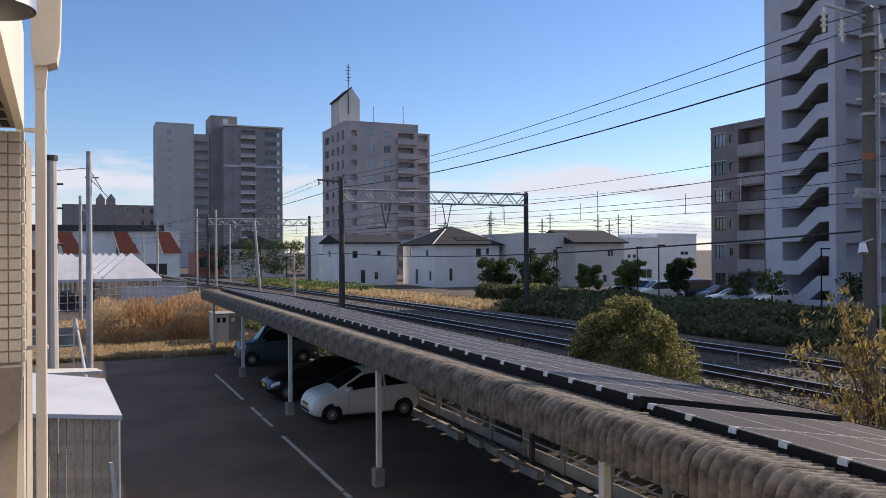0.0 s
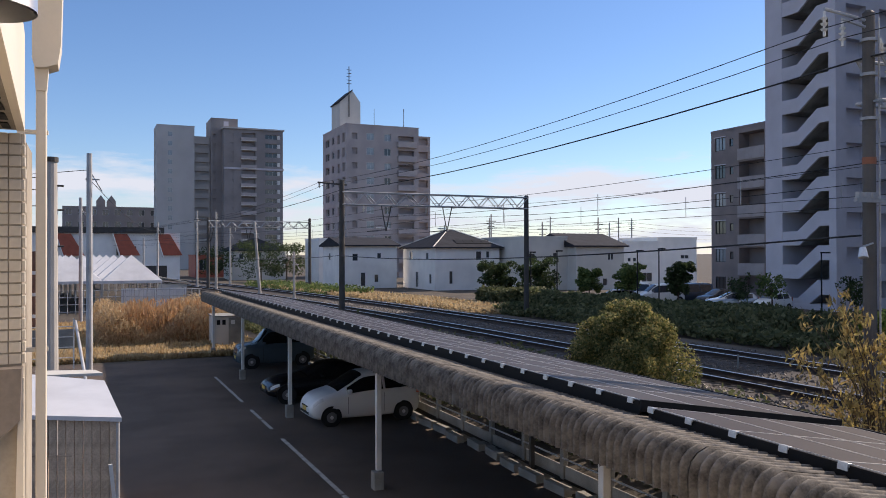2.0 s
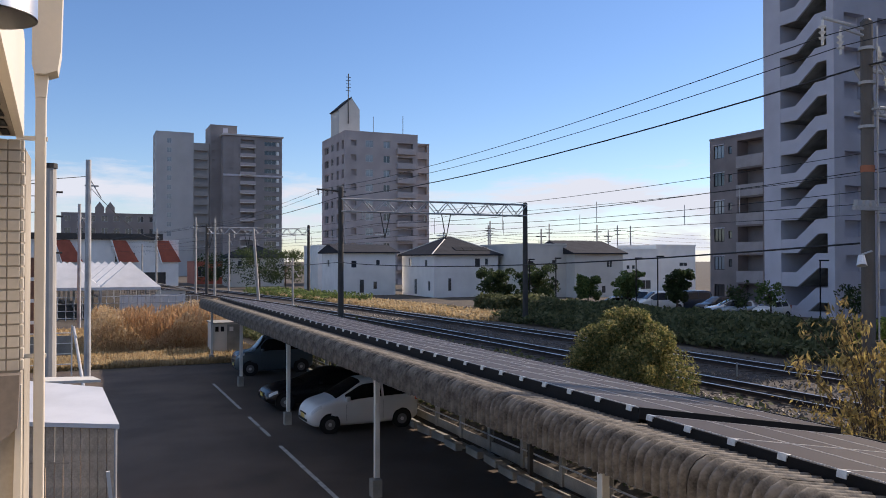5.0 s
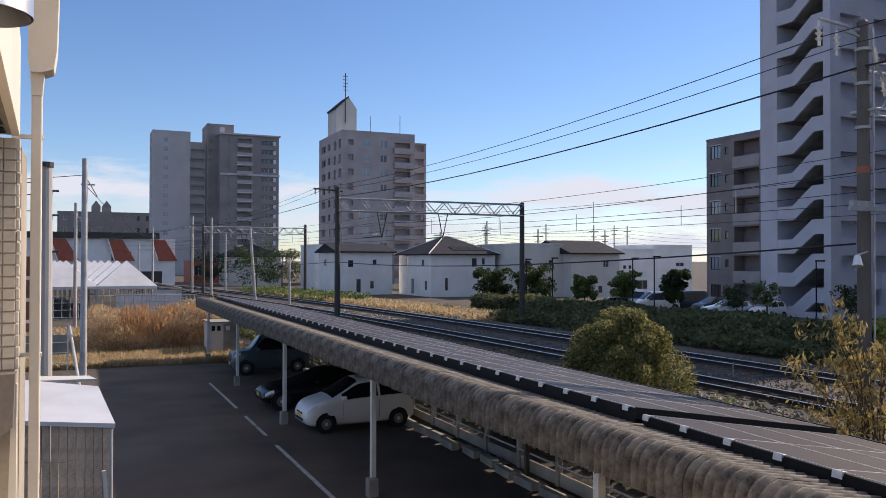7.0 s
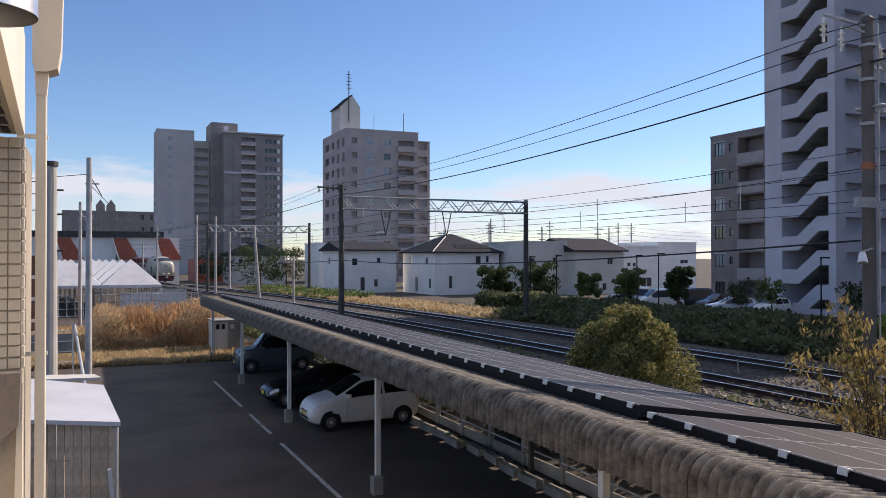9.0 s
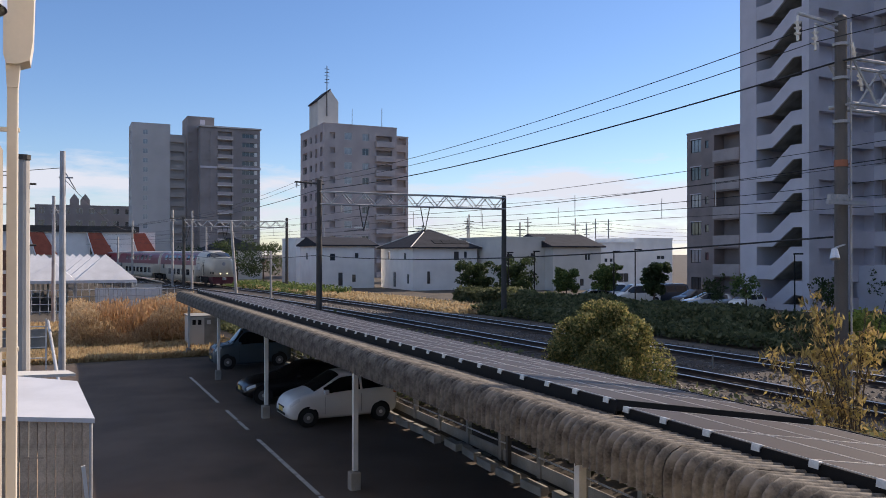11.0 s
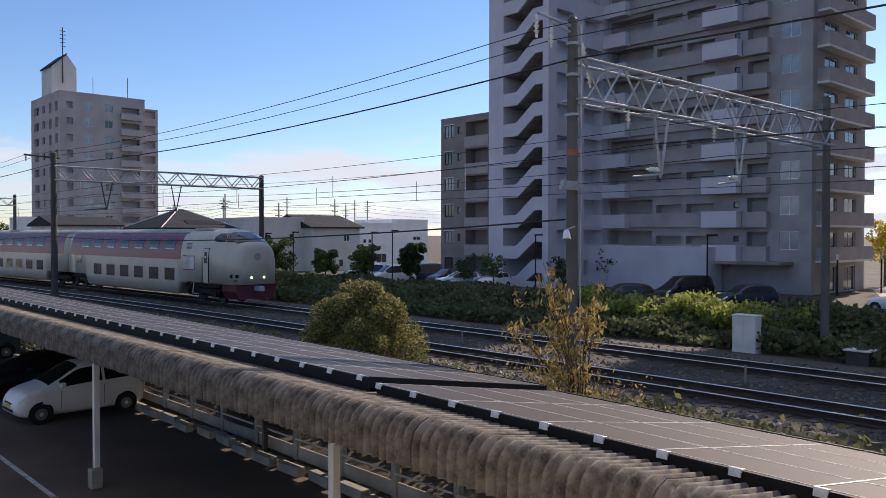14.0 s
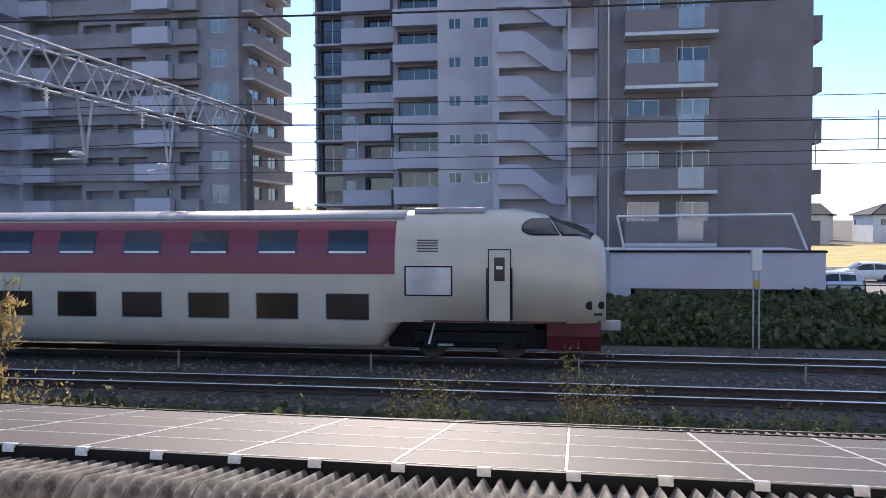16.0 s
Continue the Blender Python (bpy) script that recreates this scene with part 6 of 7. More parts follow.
# ---- the house the camera looks from ----
def own_house():
    w = thing("house_wall", "ivory mosaic-tiled corner of the house wall", "wall", kind="structure")
    part("wall_core", boxm(-1.6, -0.262, 3.899, 4.6, 0, 5.52), mat("pale_grout", (0.42, 0.37, 0.30), 0.9), w)
    tile = mesh_of(boxm(0, 0.046, 0, 0.014, 0, 0.043, 0.002), TILE)
    edge = mesh_of(boxm(0, 0.014, 0, 0.05, 0, 0.043, 0.003), TILE)
    rng = random.Random(6)
    for j in range(20):
        for i in range(5):
            part("tile", tile, None, w, m=pose(-0.310 - 0.05 * i, 3.892 + rng.uniform(-0.001, 0.001), 4.53 + 0.05 * j))
        part("tile", edge, None, w, m=pose(-0.263 + rng.uniform(-0.002, 0.003), 3.896, 4.53 + 0.05 * j))
    # flashing and sunlit return below the tiles
    part("sill_flashing", poly(bmesh.new(), [(-1.6, 4.52), (-0.255, 4.52), (-0.262, 4.30), (-1.6, 3.1)], "y", 3.80, 3.903), mat("taupe_flashing", (0.26, 0.22, 0.19), 0.5), w, "taupe metal flashing")
    part("corner_trim", poly(bmesh.new(), [(-0.30, 3.2), (-0.252, 3.2), (-0.252, 4.47), (-0.27, 4.47)], "y", 3.87, 3.90), CREAM, w, "cream corner trim")
    s = thing("eaves", "cream fascia and vented soffit over the wall", "eaves", kind="structure")
    bm = bmesh.new()
    def strip(o0, o1, z0, z1):
        a, b = Vector((-0.25, 3.89)), Vector((-0.165, 1.5))
        n = Vector((1, 0))
        vs = [bm.verts.new((p.x + o, p.y, z)) for p in (a, b) for o, z in ((o0, z0), (o1, z0), (o1, z1), (o0, z1))]
        for f in ((0, 1, 5, 4), (1, 2, 6, 5), (2, 3, 7, 6), (3, 0, 4, 7), (0, 3, 2, 1), (4, 5, 6, 7)):
            bm.faces.new([vs[k] for k in f])
    strip(-0.03, 0.0, 5.53, 5.95)
    part("fascia", bm, CREAM, s, "cream ribbed fascia")
    bm = bmesh.new()
    strip(-1.4, -0.032, 5.535, 5.56)
    part("soffit", bm, mat("taupe_soffit", (0.33, 0.29, 0.24), 0.7), s)
    for k in range(9):
        part("vent_slot", boxm(-0.327 + 0.0085 * k, -0.297 + 0.0085 * k, 3.66 - 0.24 * k, 3.82 - 0.24 * k, 5.530, 5.534), BLACK, s)
    g = thing("downpipe", "cream rainwater hopper and square downpipe", "downpipe")
    bm = bmesh.new()
    poly(bm, [(-0.235, 6.6), (-0.235, 5.9), (-0.222, 5.86), (-0.178, 5.86), (-0.128, 5.88), (-0.115, 5.97), (-0.1, 6.6)], "y", 4.1, 4.26)
    part("hopper", bm, CREAM, g)
    part("pipe", boxm(-0.222, -0.176, 4.15, 4.2, 0, 5.87, 0.006), CREAM, g)
    part("collar", poly(bmesh.new(), [(-0.228, 5.87), (-0.222, 5.76), (-0.176, 5.76), (-0.168, 5.87)], "y", 4.142, 4.208), CREAM, g)
    for z in (5.56, 4.55):
        part("bracket", boxm(-0.30, -0.17, 4.16, 4.19, z, z + 0.018), CREAM, g)
    v = thing("vent_hood", "brushed stainless round vent hood seen from below", "vent hood")
    bm = bmesh.new()
    c = (-0.16, 1.5)
    dz = -0.033
    for r0, r1, z0, z1 in ((0.083, 0.078, 5.435, 5.85), (0.078, 0.074, 5.435, 5.84)):
        rod(bm, (*c, z0 + dz), (*c, z1 + dz), r0, r1, 40, caps=False)
    part("shell", bm, mat("stainless", (0.78, 0.78, 0.78), 0.38, 1.0, var=0.1, bump=0.02), v, smooth=True)
    part("inner_plate", rodm((*c, 5.47), (*c, 5.49), 0.074, seg=32), BLACK, v)
    # out of view; lengthened so its sunlit side bounces warm light on the car park
    part("unseen_house_body", boxm(-9.0, -0.62, -26.0, 3.7, 0.0, 8.4), CREAM, w, "unseen cream house side that bounces warm light")


def shed():
    t = thing("shed", "lean-to shed of weathered boards with white sheet roof", "shed")
    fl, fr, br, bl = Vector((-1.05, 15.55, 2.24)), Vector((0.53, 14.88, 2.19)), Vector((0.31, 17.95, 2.4)), Vector((-1.18, 19.3, 2.44))
    vs = [fl, fr, br, bl] + [p - Vector((0, 0, 0.075)) for p in (fl, fr, br, bl)]
    part("roof", raw([tuple(p) for p in vs], [(0, 1, 2, 3), (7, 6, 5, 4), (0, 4, 5, 1), (1, 5, 6, 2), (2, 6, 7, 3), (3, 7, 4, 0)], SHEDROOF), None, t, "white sheet-metal roof")
    def boards(a, b, n, drop):
        a, b = Vector(a), Vector(b)
        d = (b - a).normalized()
        rng = random.Random(7)
        for i in range(n):
            p = a.lerp(b, (i + 0.5) / n)
            w = (b - a).length / n
            bm = boxm(-w / 2 + 0.008, w / 2 - 0.008, -0.012, 0.012, 0.02, p.z - drop, 0.003)
            part("board", bm, WOOD, t, m=Matrix.Translation((p.x, p.y, 0)) @ Matrix.Rotation(math.atan2(d.y, d.x), 4, "Z") @ pose(0, rng.uniform(-0.008, 0.008), 0))
    boards(fl + Vector((0.02, 0.08, 0)), fr + Vector((-0.05, 0.06, 0)), 11, 0.08)
    boards(fr + Vector((-0.05, 0.08, 0)), br + Vector((-0.05, -0.05, 0)), 18, 0.08)
    d = (fr - fl).normalized()
    bm = boxm(0.02, (fr - fl).length - 0.06, -0.03, -0.012, 1.5, 1.53)
    part("batten", bm, WOOD, t, m=Matrix.Translation((fl.x, fl.y + 0.08, 0)) @ Matrix.Rotation(math.atan2(d.y, d.x), 4, "Z"))
    part("corner_post", rodm((0.47, 14.95, 0), (0.47, 14.95, 2.1), 0.03, seg=8), GALV, t)
    b = thing("board", "pale plywood sheet lying behind the shed roof", "board")
    part("sheet", poly(bmesh.new(), [(-1.1, 20.4), (0.15, 20.0), (0.3, 19.4), (-1.0, 19.6)], "z", 2.3, 2.36), HOUSE_G, b)
    part("prop", boxm(-0.5, -0.4, 19.7, 19.8, 0, 2.3), WOOD, b)
    r = thing("stake", "short pale timber stake beside the shed", "stake", pose(0.5, 14.3, 0, ry=-6))
    part("stick", boxm(-0.03, 0.03, -0.02, 0.02, 0.0, 1.55), WHITE_PAINT, r)
    f = thing("fence", "white metal garden fence with solid panel", "fence")
    for k in range(4):
        part("rail", boxm(-4.0, -0.55, 38.4, 38.45, 0.5 + 0.45 * k, 0.54 + 0.45 * k), WHITE_PAINT, f)
    for k in range(5):
        part("post", boxm(-4.0 + 0.85 * k, -3.94 + 0.85 * k, 38.38, 38.44, 0, 2.2), WHITE_PAINT, f)
    part("panel", boxm(-4.0, -0.6, 38.46, 38.5, 0.9, 1.75), CONCRETE, f)
    part("brace", rodm((-0.5, 38.4, 2.1), (0.0, 31.5, 0.0), 0.06), GALV, f)


def rear_fence():
    t = thing("fence", "weathered concrete fence behind parking bays", "fence")
    for k in range(32):
        y = -9 + 1.72 * k
        part("post", boxm(9.52, 9.64, y - 0.07, y + 0.07, 0, 1.42, 0.012), CONCRETE, t)
        if k < 31:
            for z0, z1 in ((0.0, 0.34), (0.684, 1.02), (1.024, 1.36)):
                part("slab", boxm(9.56, 9.60, y + 0.075, y + 1.645, z0, z1, 0.006), CONCRETE, t)
    for k in range(31):
        part("rail", rodm((9.5, -8.93 + 1.72 * k, 0.52), (9.5, -7.35 + 1.72 * k, 0.52), 0.022, seg=6), GALV, t)
    rng = random.Random(9)
    for k in range(46):
        y = -6 + 1.02 * k + rng.uniform(-0.06, 0.06)
        s = thing("kerb_block", "worn concrete block lying as wheel stop", "concrete block", pose(9.05 + rng.uniform(-0.08, 0.08), y, 0, rz=rng.uniform(-7, 7)), group="blocks along the bays")
        part("block", boxm(-0.1, 0.1, -0.39, 0.39, 0.0, 0.19, 0.012), CONCRETE, s)
        part("slab", boxm(0.12, 0.42, -0.3, 0.42, 0.0, 0.07, 0.01), CONCRETE, s)


# ---- beyond the car park ----
def tents():
    base = None
    for i in range(2):
        for k in range(8):
            m = pose(3.57 - 4.9 * i - 0.6 * k, 77.5 + 5.0 * k, 0)
            if base is None:
                base = thing("tent", "white pyramid-roofed event tent on posts", "tent", m, group="row of white tents")
                part("canopy", raw([(-2.45, -2.45, 2.7), (2.45, -2.45, 2.7), (2.45, 2.45, 2.7), (-2.45, 2.45, 2.7), (0, 0, 4.95), (-2.45, -2.45, 2.45), (2.45, -2.45, 2.45), (2.45, 2.45, 2.45), (-2.45, 2.45, 2.45)], [(0, 1, 4), (1, 2, 4), (2, 3, 4), (3, 0, 4), (0, 5, 6, 1), (1, 6, 7, 2), (2, 7, 8, 3), (3, 8, 5, 0)], SHEDROOF), None, base)
                for a in (-2.4, 2.4):
                    for b in (-2.4, 2.4):
                        part("pole", rodm((a, b, 0), (a, b, 2.6), 0.04, seg=6), GALV, base)
            else:
                copy_thing(base, m)
    f = thing("fence", "pale mesh fence before the tents", "fence")
    for k in range(30):
        part("post", rodm((-9 + 0.62 * k, 73.5, 0), (-9 + 0.62 * k, 73.5, 2.0), 0.035, seg=6), GALV, f)
    for z in (0.2, 0.8, 1.4, 1.95):
        part("rail", rodm((-9, 73.5, z), (9.2, 73.5, z), 0.03, seg=6), GALV, f)
    w = thing("screen", "pale ribbed sheet screen beside the tents", "screen")
    for k in range(15):
        part("sheet", boxm(2.6 + 0.36 * k, 2.6 + 0.36 * k + 0.33, 74.2 - 0.02 * (k % 2), 74.24, 0.15, 2.05), SHEDROOF, w)
    for z in (0.6, 1.6):
        part("rail", boxm(2.6, 8.0, 74.25, 74.3, z, z + 0.06), GALV, w)
    part("foot_beam", boxm(2.6, 8.0, 74.19, 74.3, 0, 0.145), CONCRETE, w)
    h = thing("storage_shed", "pale corrugated storage shed beside the tents", "shed", pose(6.4, 84, 0))
    bm = bmesh.new()
    for k in range(12):
        box(bm, 0.22 * k, 0.22 * k + 0.12, -0.03, 0.0, 0, 2.0)
    part("rib_sheet", bm, HOUSE_G, h)
    part("wall", boxm(0, 2.7, 0.002, 2.4, 0, 2.0), HOUSE_G, h)
    part("roof", poly(bmesh.new(), [(-0.2, 2.75), (2.9, 2.05), (2.9, 2.15), (-0.2, 2.85)], "y", -0.2, 2.6), CONCRETE, h)
    k = thing("kiosk", "grey prefabricated hut with posted notices", "hut", pose(6.0, 43.0, 0))
    part("cabin", boxm(0, 1.5, 0, 1.8, 0.25, 1.72, 0.02), HOUSE_G, k)
    part("roof", boxm(-0.06, 1.56, -0.06, 1.86, 1.722, 1.78, 0.01), CONCRETE, k)
    for x in (0.14, 0.42):
        part("small_window", boxm(x, x + 0.17, -0.012, -0.002, 1.3, 1.56), BLACK, k)
    part("door", boxm(0.74, 1.42, -0.025, -0.002, 0.3, 1.66), CONCRETE, k, "grey door with a posted notice")
    part("notice", boxm(0.86, 1.06, -0.034, -0.027, 1.32, 1.54), WHITE_PAINT, k)
    part("drainpipe", rodm((-0.05, -0.06, 0), (-0.05, -0.06, 1.72), 0.03), DARKPOLE, k)
    part("skid", boxm(0.02, 1.48, 0.02, 1.78, 0, 0.25), BLACK, k)


def far_left():
    t = thing("shop", "low white retail building with red slanted panels", "shop", pose(-12, 140, 0.1))
    hs = [(16.2, 19.2, 4.7, 6.2, 0.3), (2, 9, 0.5, 3.2, 0.4), (11, 24, 0.5, 3.0, 0.4)]
    block(t, 26, 18, 8.2, HOUSE_W, holes=hs)
    for q in hs:
        window(t, front, *q, DARKPOLE, GLASS, 4)
    part("roof_strip", boxm(-0.3, 23.5, -0.5, 14, 8.32, 9.3), DARKPOLE, t, "ribbed dark roof edge")
    for x in (7.4, 15.7, 22.3):
        bm = poly(bmesh.new(), [(x, 8.2), (x + 2.1, 8.2), (x + 4.1, 4.7), (x + 1.1, 4.7)], "y", -0.35, -0.05)
        part("red_panel", bm, RED, t, "red slanted panel")
        part("edge_post", rodm((x - 0.1, -0.4, 8.3), (x + 1.05, -0.4, 4.4), 0.12, seg=6), HOUSE_W, t)
    far_box("office_building", "long grey office block far beyond the shop", "office building", -8, 23, 300, 20, 21.2, T_DARK, 5, 8)
    g = thing("roof_house", "pair of dark gabled plant rooms on a roof", "plant room", pose(2.6, 303, 21.2))
    for x in (0, 3.4):
        part("gable", poly(bmesh.new(), [(x, 0), (x + 2.9, 0), (x + 2.9, 2.4), (x + 1.45, 4.4), (x, 2.4)], "y", 0, 6), T_DARK, g)
    r = thing("annex", "brown clad annex wall with pale bands", "building", pose(-7.5, 58, 0))
    part("wall", boxm(0, 4.4, 0, 8, 0, 5.4), mat("brown_cladding", (0.24, 0.12, 0.08), 0.8), r)
    for z in (0.9, 2.3, 3.7, 5.2):
        part("band", boxm(-0.02, 4.42, -0.06, -0.004, z, z + 0.22), HOUSE_W, r)
    far_box("shop", "low red-fronted shop beyond the railway", "shop", 20, 36, 170, 12, 4.6, RED, 1, 5)
    # railing along the near side of the line
    f = thing("railing", "dark metal railing beside the railway", "railing")
    for k in range(60):
        y = 52 + 1.5 * k
        part("post", rodm((13.2 + shift(y), y, 0.6), (13.2 + shift(y), y, 1.75), 0.035, seg=6), DARKPOLE, f)
    for z in (1.2, 1.7):
        part("rail", swept([(-0.03, -0.03), (0.03, -0.03), (0.03, 0.03), (-0.03, 0.03)], 13.2, 52, 142, 3.0, DARKPOLE, z), None, f)


def houses():
    house(41.2, 95.5, 9.4, 11.5, 5.75, 8.2, HOUSE_W, ROOF_DK, "hip", "white two-storey house, dark hipped roof with solar panels", [(5.9, 6.7, 4.0, 5.2), (7.4, 7.9, 4.3, 5.2), (2.0, 2.5, 0.9, 2.6)], side=[(2.6, 3.5, 4.1, 5.2), (8.3, 9.2, 4.1, 5.0), (4.6, 5.6, 0.3, 2.4), (9.4, 10.2, 0.9, 2.2)])
    s = thing("solar_array", "black solar panels on a hipped house roof", "solar panels", pose(44.6, 95.6, 6.0, rx=23))
    for i in range(4):
        part("panel", boxm(1.3 * i, 1.3 * i + 1.25, 0.6, 1.9, 0.08, 0.13), BLACK, s)
    house(31.9, 106, 7.9, 10, 6.1, 7.25, HOUSE_W, ROOF_DK, "gable", "white two-storey house with low dark gable roof", [(1.4, 2.2, 3.9, 4.9), (5.0, 5.6, 4.2, 5.0), (4.6, 5.2, 0.9, 2.0), (2.6, 3.3, 0.4, 2.3)], side=[(3, 4, 4, 5)])
    house(34.0, 126, 5.2, 9, 7.2, 7.3, HOUSE_W, ROOF_DK, "flat", "white boxy flat-roofed house", [(1.0, 1.6, 4.4, 5.4), (2.2, 2.8, 4.4, 5.4), (1.8, 2.7, 0.9, 2.0)])
    house(51.2, 90, 6.6, 12, 6.9, 7.2, HOUSE_G, ROOF_DK, "flat", "beige flat-fronted two-storey house", [(0.8, 1.7, 3.9, 4.9), (4.4, 5.0, 4.2, 5.0), (4.0, 4.8, 0.6, 1.8)])
    house(57.8, 88, 7.6, 11, 5.9, 7.6, HOUSE_G, ROOF_DK, "gable", "pale house with shallow dark gable roof", [(5.0, 5.9, 4.0, 4.9), (4.2, 4.9, 0.6, 1.6)], rz=0)
    house(74.0, 100, 7.3, 10, 6.5, 7.0, HOUSE_W, ROOF_DK, "flat", "white flat-roofed two-storey house", [(1.0, 1.6, 3.6, 4.2), (2.0, 2.6, 3.6, 4.2), (3.6, 5.6, 0.5, 1.9)])
    house(81.4, 101, 7.8, 10, 7.2, 7.5, HOUSE_W, ROOF_DK, "flat", "tall white boxy house", [(4.6, 6.2, 4.0, 4.6), (3.0, 3.6, 0.6, 1.6)])
    house(54.0, 118, 9, 9, 5.8, 8.0, HOUSE_G, ROOF_DK, "hip", "beige house with dark hipped roof behind others", [(1.4, 2.2, 3.9, 4.9)])
    house(92.0, 122, 12, 10, 5.8, 7.6, HOUSE_G, ROOF_DK, "hip", "beige house with dark hipped roof behind others", [(1.4, 2.2, 3.9, 4.9)])
    house(24.0, 150, 10, 9, 5.6, 7.8, HOUSE_G, ROOF_DK, "hip", "far pale house with dark hipped roof", [(1.4, 2.2, 3.9, 4.9)])
    house(62.0, 165, 12, 10, 5.8, 8.0, HOUSE_W, ROOF_DK, "hip", "far pale house with dark hipped roof", [(1.4, 2.2, 3.9, 4.9)])
    house(78.0, 180, 14, 10, 5.8, 8.0, HOUSE_G, ROOF_DK, "gable", "far pale house with dark gable roof", [(1.4, 2.2, 3.9, 4.9)])
    house(110.0, 170, 14, 10, 5.8, 8.4, HOUSE_W, ROOF_DK, "gable", "far pale house with dark gable roof", [(1.4, 2.2, 3.9, 4.9)])
    # far town south of the blocks
    for i, (x, y, w) in enumerate(((160, -40, 14), (175, -62, 12), (190, -50, 16), (210, -78, 14), (150, -66, 12), (230, -60, 18), (140, 38, 14), (170, 52, 16), (200, 60, 18))):
        house(x, y, 9, w, 5.8, 8.0, HOUSE_W if i % 2 else HOUSE_G, ROOF_DK, "hip" if i % 3 else "gable", "far pale house in the town beyond", [(1.4, 2.4, 3.6, 4.9)], rz=-90, side=[(1, 2.2, 3.6, 4.8)])


def lineside():
    c = thing("signal_cabinet", "pale grey trackside equipment cabinet", "cabinet", pose(27.2, 13.7, 0.98, rz=-90))
    part("body", boxm(-0.43, 0.43, 0, 0.5, -0.35, 1.14, 0.02), WHITE_PAINT, c)
    part("roof", boxm(-0.46, 0.46, -0.04, 0.54, 1.14, 1.18, 0.01), WHITE_PAINT, c)
    part("door", boxm(-0.4, -0.01, -0.02, -0.003, 0.1, 1.09), WHITE_PAINT, c)
    part("door", boxm(0.01, 0.4, -0.02, -0.003, 0.1, 1.09), WHITE_PAINT, c)
    b = thing("junction_box", "dark trackside box with pale lid", "junction box", pose(27.6, 9.9, 0.75))
    part("body", boxm(-0.3, 0.3, -0.35, 0.35, 0, 0.5, 0.02), DARKPOLE, b)
    part("lid", boxm(-0.36, 0.36, -0.42, 0.42, 0.5, 0.55, 0.01), WHITE_PAINT, b)
    s = thing("signal_post", "slim grey signal post with small lamp boxes", "signal", pose(27.2, -6.33, 0.7))
    for x in (-0.09, 0.09):
        part("post", rodm((0, x, 0), (0, x, 3.1), 0.03, seg=8), GALV, s)
    part("head", boxm(-0.12, 0.1, -0.15, 0.17, 2.65, 3.35, 0.02), WHITE_PAINT, s)
    part("plate", boxm(-0.13, -0.1, -0.08, 0.12, 2.1, 2.35), mat("amber_plate", (0.5, 0.35, 0.06), 0.6), s)
    for y in (-5.45, -0.25, 4.95, 10.15, 15.35, 20.55, 25.75):
        k = thing("marker_post", "short pale trackside marker post", "marker post", pose(19.7 + shift(y), y - 0.3, 1.15), group="marker posts between the tracks")
        part("post", boxm(-0.022, 0.022, -0.022, 0.022, 0, 0.5, 0.006), CONCRETE, k)
    # raised terrace in front of the dark block
    w = thing("terrace_wall", "pale rendered terrace wall with pipe frame", "wall", pose(33.0, -2.0, 0.1, rz=-90))
    part("wall", boxm(0, 8.2, 0, 6.0, 2.15, 3.6, 0.02), A_WALL, w)
    part("base", boxm(1.0, 8.0, 0.6, 6.0, 0, 2.15), BRICK_DK, w)
    part("pier", boxm(0.0, 0.8, 0.02, 6.0, 0, 2.15), A_WALL, w)
    part("coping", boxm(-0.05, 8.25, -0.05, 0.4, 3.6, 3.68), BLACK, w)
    for a, b in (((0.6, 0.6, 3.6), (0.3, 0.6, 5.05)), ((7.7, 0.6, 3.6), (7.1, 0.6, 5.1)), ((0.3, 0.6, 5.05), (7.1, 0.6, 5.1))):
        part("pipe_frame", rodm(a, b, 0.05), WHITE_PAINT, w)
    p = thing("sign", "small yellow trackside plate on a post", "sign", pose(31.9, -3.6, 0.5))
    part("post", rodm((0, 0, 0), (0, 0, 0.95), 0.025, seg=6), GALV, p)
    part("plate", boxm(-0.035, -0.02, -0.24, 0.24, 0.86, 1.06, 0.004), mat("yellow_plate", (0.6, 0.45, 0.05), 0.6), p)
    # lamps of the far car park
    for x, y, h in ((37.1, 59.4, 5.0), (44.0, 54.4, 5.15), (51.5, 44.5, 4.8), (52, 29, 4.8), (36.0, 62.0, 4.9), (43.0, 56.0, 5.0)):
        l = thing("street_lamp", "slim black car park lamp with flat head", "street lamp", pose(x, y, 0.15), group="car park lamps")
        part("pole", rodm((0, 0, 0), (0, 0, h), 0.06, 0.05), BLACK, l)
        part("head", boxm(-0.1, 0.1, -0.75, 0.05, h, h + 0.12, 0.02), BLACK, l)
    # paved yard between the blocks, and the road and field beyond
    y = poly(bmesh.new(), [(63, 21), (130, 21), (130, 31), (76, 26.5)], "z", 0.15, 0.2)
    tagged(part("paved_yard", y, mat("pale_paving", (0.5, 0.44, 0.36), 0.9)), "pale sunlit paving between the blocks", "pavement", kind="structure")
    f = poly(bmesh.new(), [(70, -95), (160, -95), (160, -22), (70, -24)], "z", 0.15, 0.2)
    tagged(part("field", f, mat("yellow_field", (0.42, 0.33, 0.1), 0.95, scale=0.3)), "yellow dry field beyond the road", "field", kind="structure")
    q = poly(bmesh.new(), [(44, -60), (68, -60), (68, -14), (44, -14)], "z", 0.15, 0.21)
    tagged(part("side_lot", q, mat("pale_asphalt", (0.2, 0.19, 0.18), 0.9)), "pale sunlit asphalt car park", "car park", kind="structure")
    g = thing("guard_rail", "white guard rail along the far road", "guard rail")
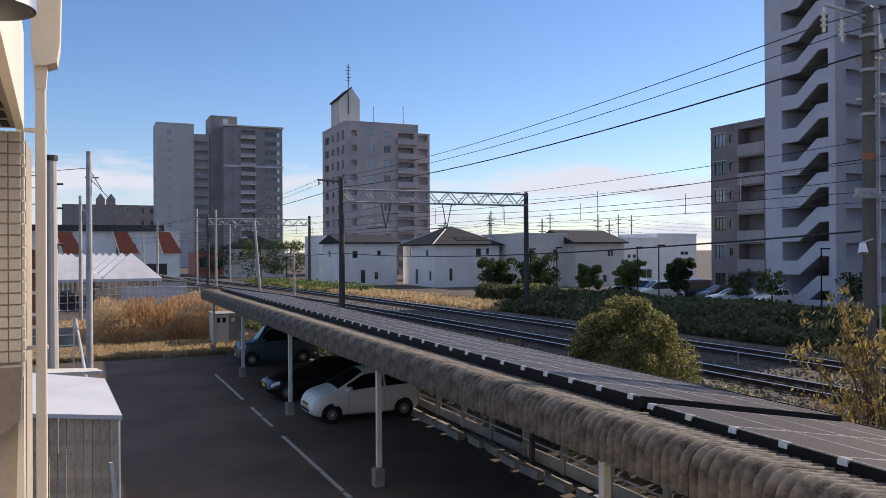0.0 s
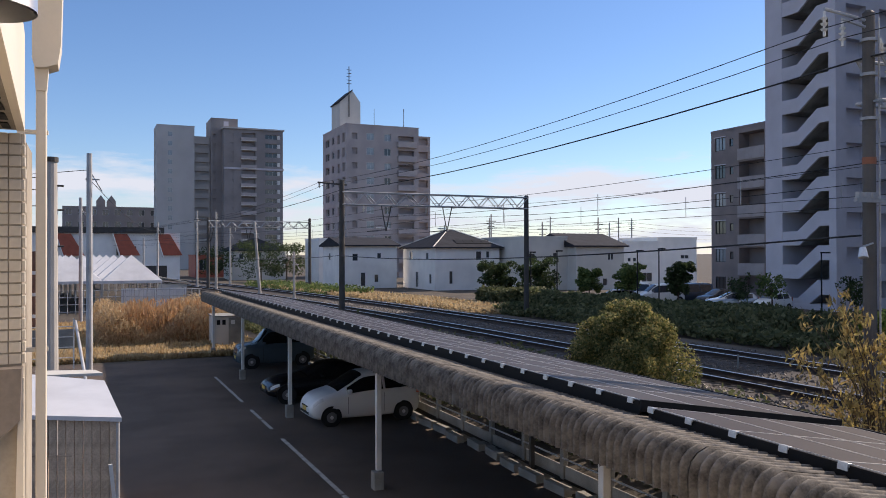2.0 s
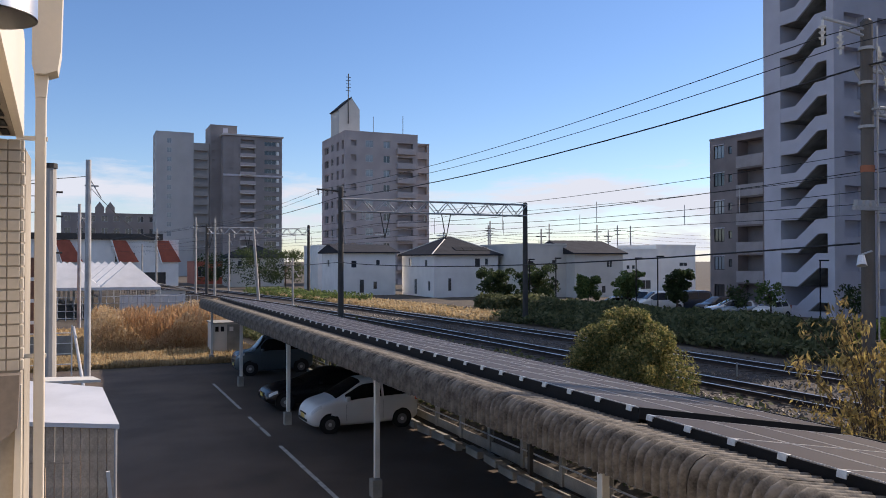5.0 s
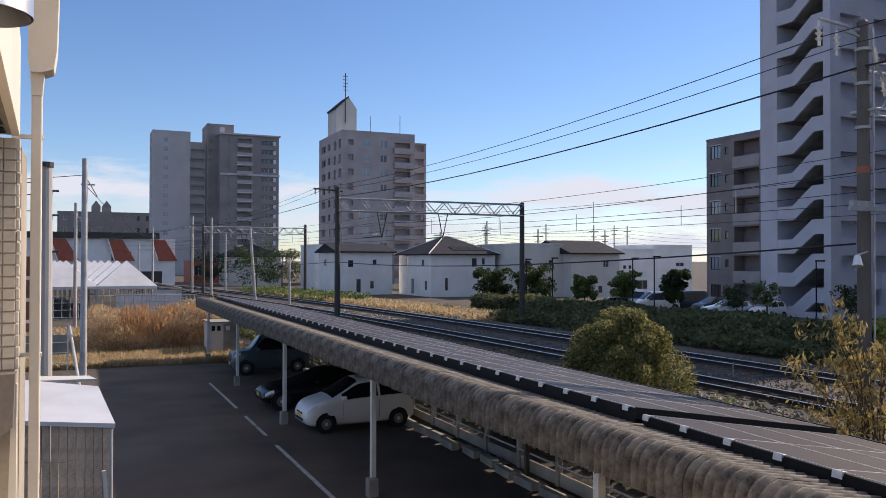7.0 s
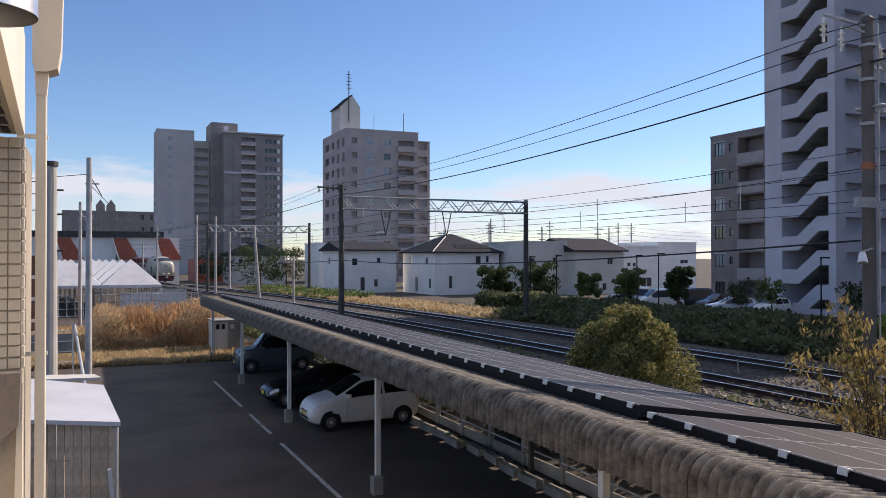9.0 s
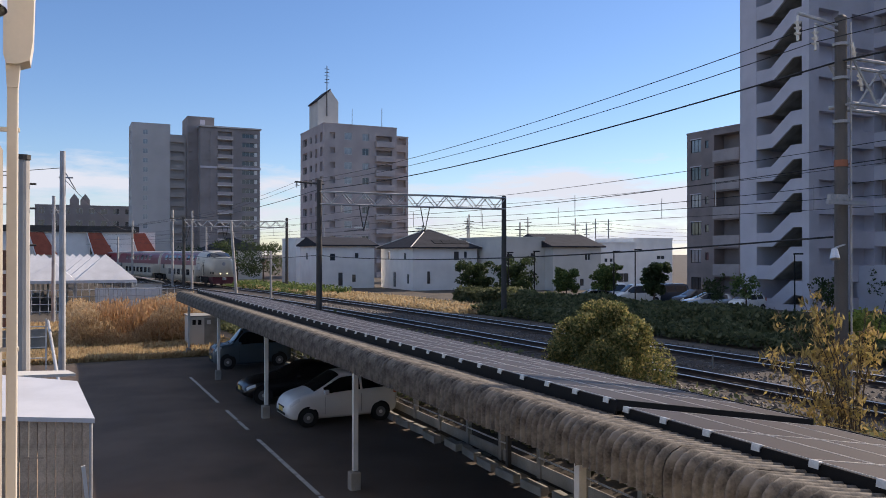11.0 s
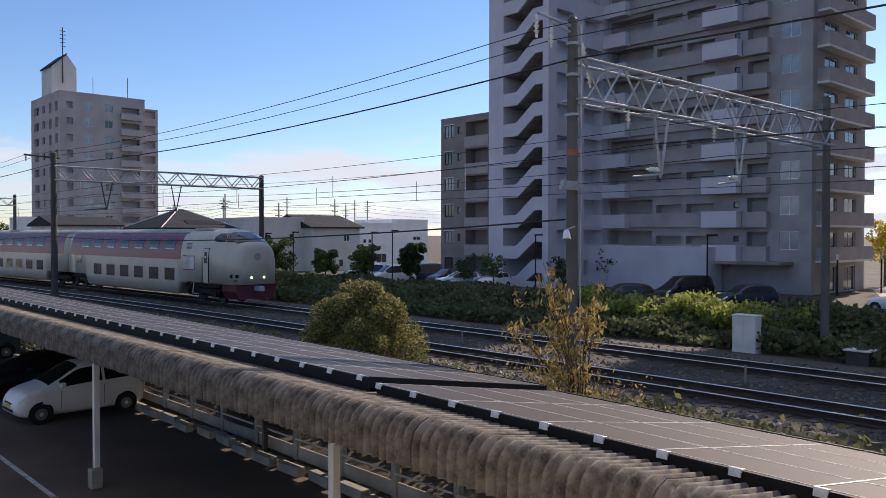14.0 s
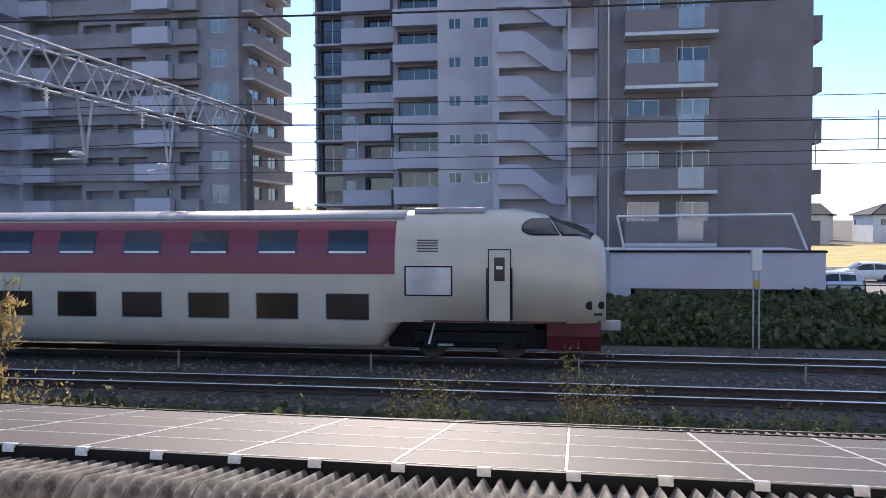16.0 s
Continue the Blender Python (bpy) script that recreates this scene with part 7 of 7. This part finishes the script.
    for k in range(20):
        part("post", boxm(69.4, 69.6, -14 - 3 * k, -13.9 - 3 * k, 0.2, 1.1), WHITE_PAINT, g)
    part("rail", boxm(69.4, 69.5, -75, -13, 0.8, 1.1), WHITE_PAINT, g)
    h = thing("fence", "low dark mesh fence above the railway bank", "fence")
    for k in range(14):
        part("post", rodm((35.5, -11 - 1.5 * k, 0.2), (35.5, -11 - 1.5 * k, 2.3), 0.03, seg=6), DARKPOLE, h)
    for z in (1.3, 2.25):
        part("rail", rodm((35.5, -11, z), (35.5, -32, z), 0.025, seg=6), DARKPOLE, h)


def trees():
    tree(46.8, -0.4, 3.8, 2.4, L_DARKTREE, 71, 0.35, 200, "sparse young pine before the apartment block")
    tree(62.5, 44.5, 3.6, 2.6, L_DARKTREE, 72, 0.3, 500, "sparse young pine before the apartment block")
    for x, y in ((66.0, 25.6), (72.0, 24.4), (79.0, 25.8)):
        l = thing("street_lamp", "short black courtyard lamp with pale head", "street lamp", pose(x, y, 0.18), group="courtyard lamps")
        part("pole", rodm((0, 0, 0), (0, 0, 2.9), 0.07), BLACK, l)
        part("head", rodm((0, 0, 2.9), (0, 0, 3.3), 0.12, 0.1, 10), LAMPGLASS, l)
    for x, y, h, w, m, s in ((34.9, 66.6, 4.1, 3.2, L_DARKTREE, 51), (38.3, 65.0, 4.5, 4.0, L_DARKTREE, 52), (41.9, 61.6, 3.5, 2.4, L_TREE, 54), (45.0, 59.8, 4.0, 2.7, L_TREE, 55), (48.4, 57.2, 4.0, 2.4, L_DARKTREE, 56), (48.5, 46.5, 3.2, 2.0, L_TREE, 57), (51.5, 41.5, 3.2, 2.0, L_DARKTREE, 58), (51.0, 52.4, 3.0, 2.0, L_DARKTREE, 59)):
        tree(x, y, h, w, m, s, 0.36 if m is L_TREE else 0.22, 900 if s > 56 else 4200, "dark clipped evergreen tree beside car park" if m is L_DARKTREE else "small leafy street tree beside car park")
    for x, y, h, w, s in ((26.5, 135, 7.0, 8.0, 61), (31.5, 138, 7.2, 8.0, 62), (21.5, 150, 6.0, 7.0, 63)):
        tree(x, y, h, w, L_DARKTREE, s, 0.12, 2600, "broad dark evergreen tree beyond the railway")
    tree(82, 27.5, 6.5, 3.5, leaf_mat("ginkgo_leaf", (0.4, 0.3, 0.03), (0.5, 0.4, 0.05), (0.3, 0.28, 0.05)), 64, 0.3, 1500, "yellow autumn tree between the apartment blocks")


ground_sheet()
railway()
ballast_stones()
parking()
carport()
solar_array()
own_house()
stair_block()
small_block()
stepped_block()
tower_a()
tower_b()
far_left()
houses()
overhead()
tents()
shed()
rear_fence()
lineside()
cars()
bush()
yellow_shrub()
hedge_and_weeds()
dry_field()
trees()
motions()
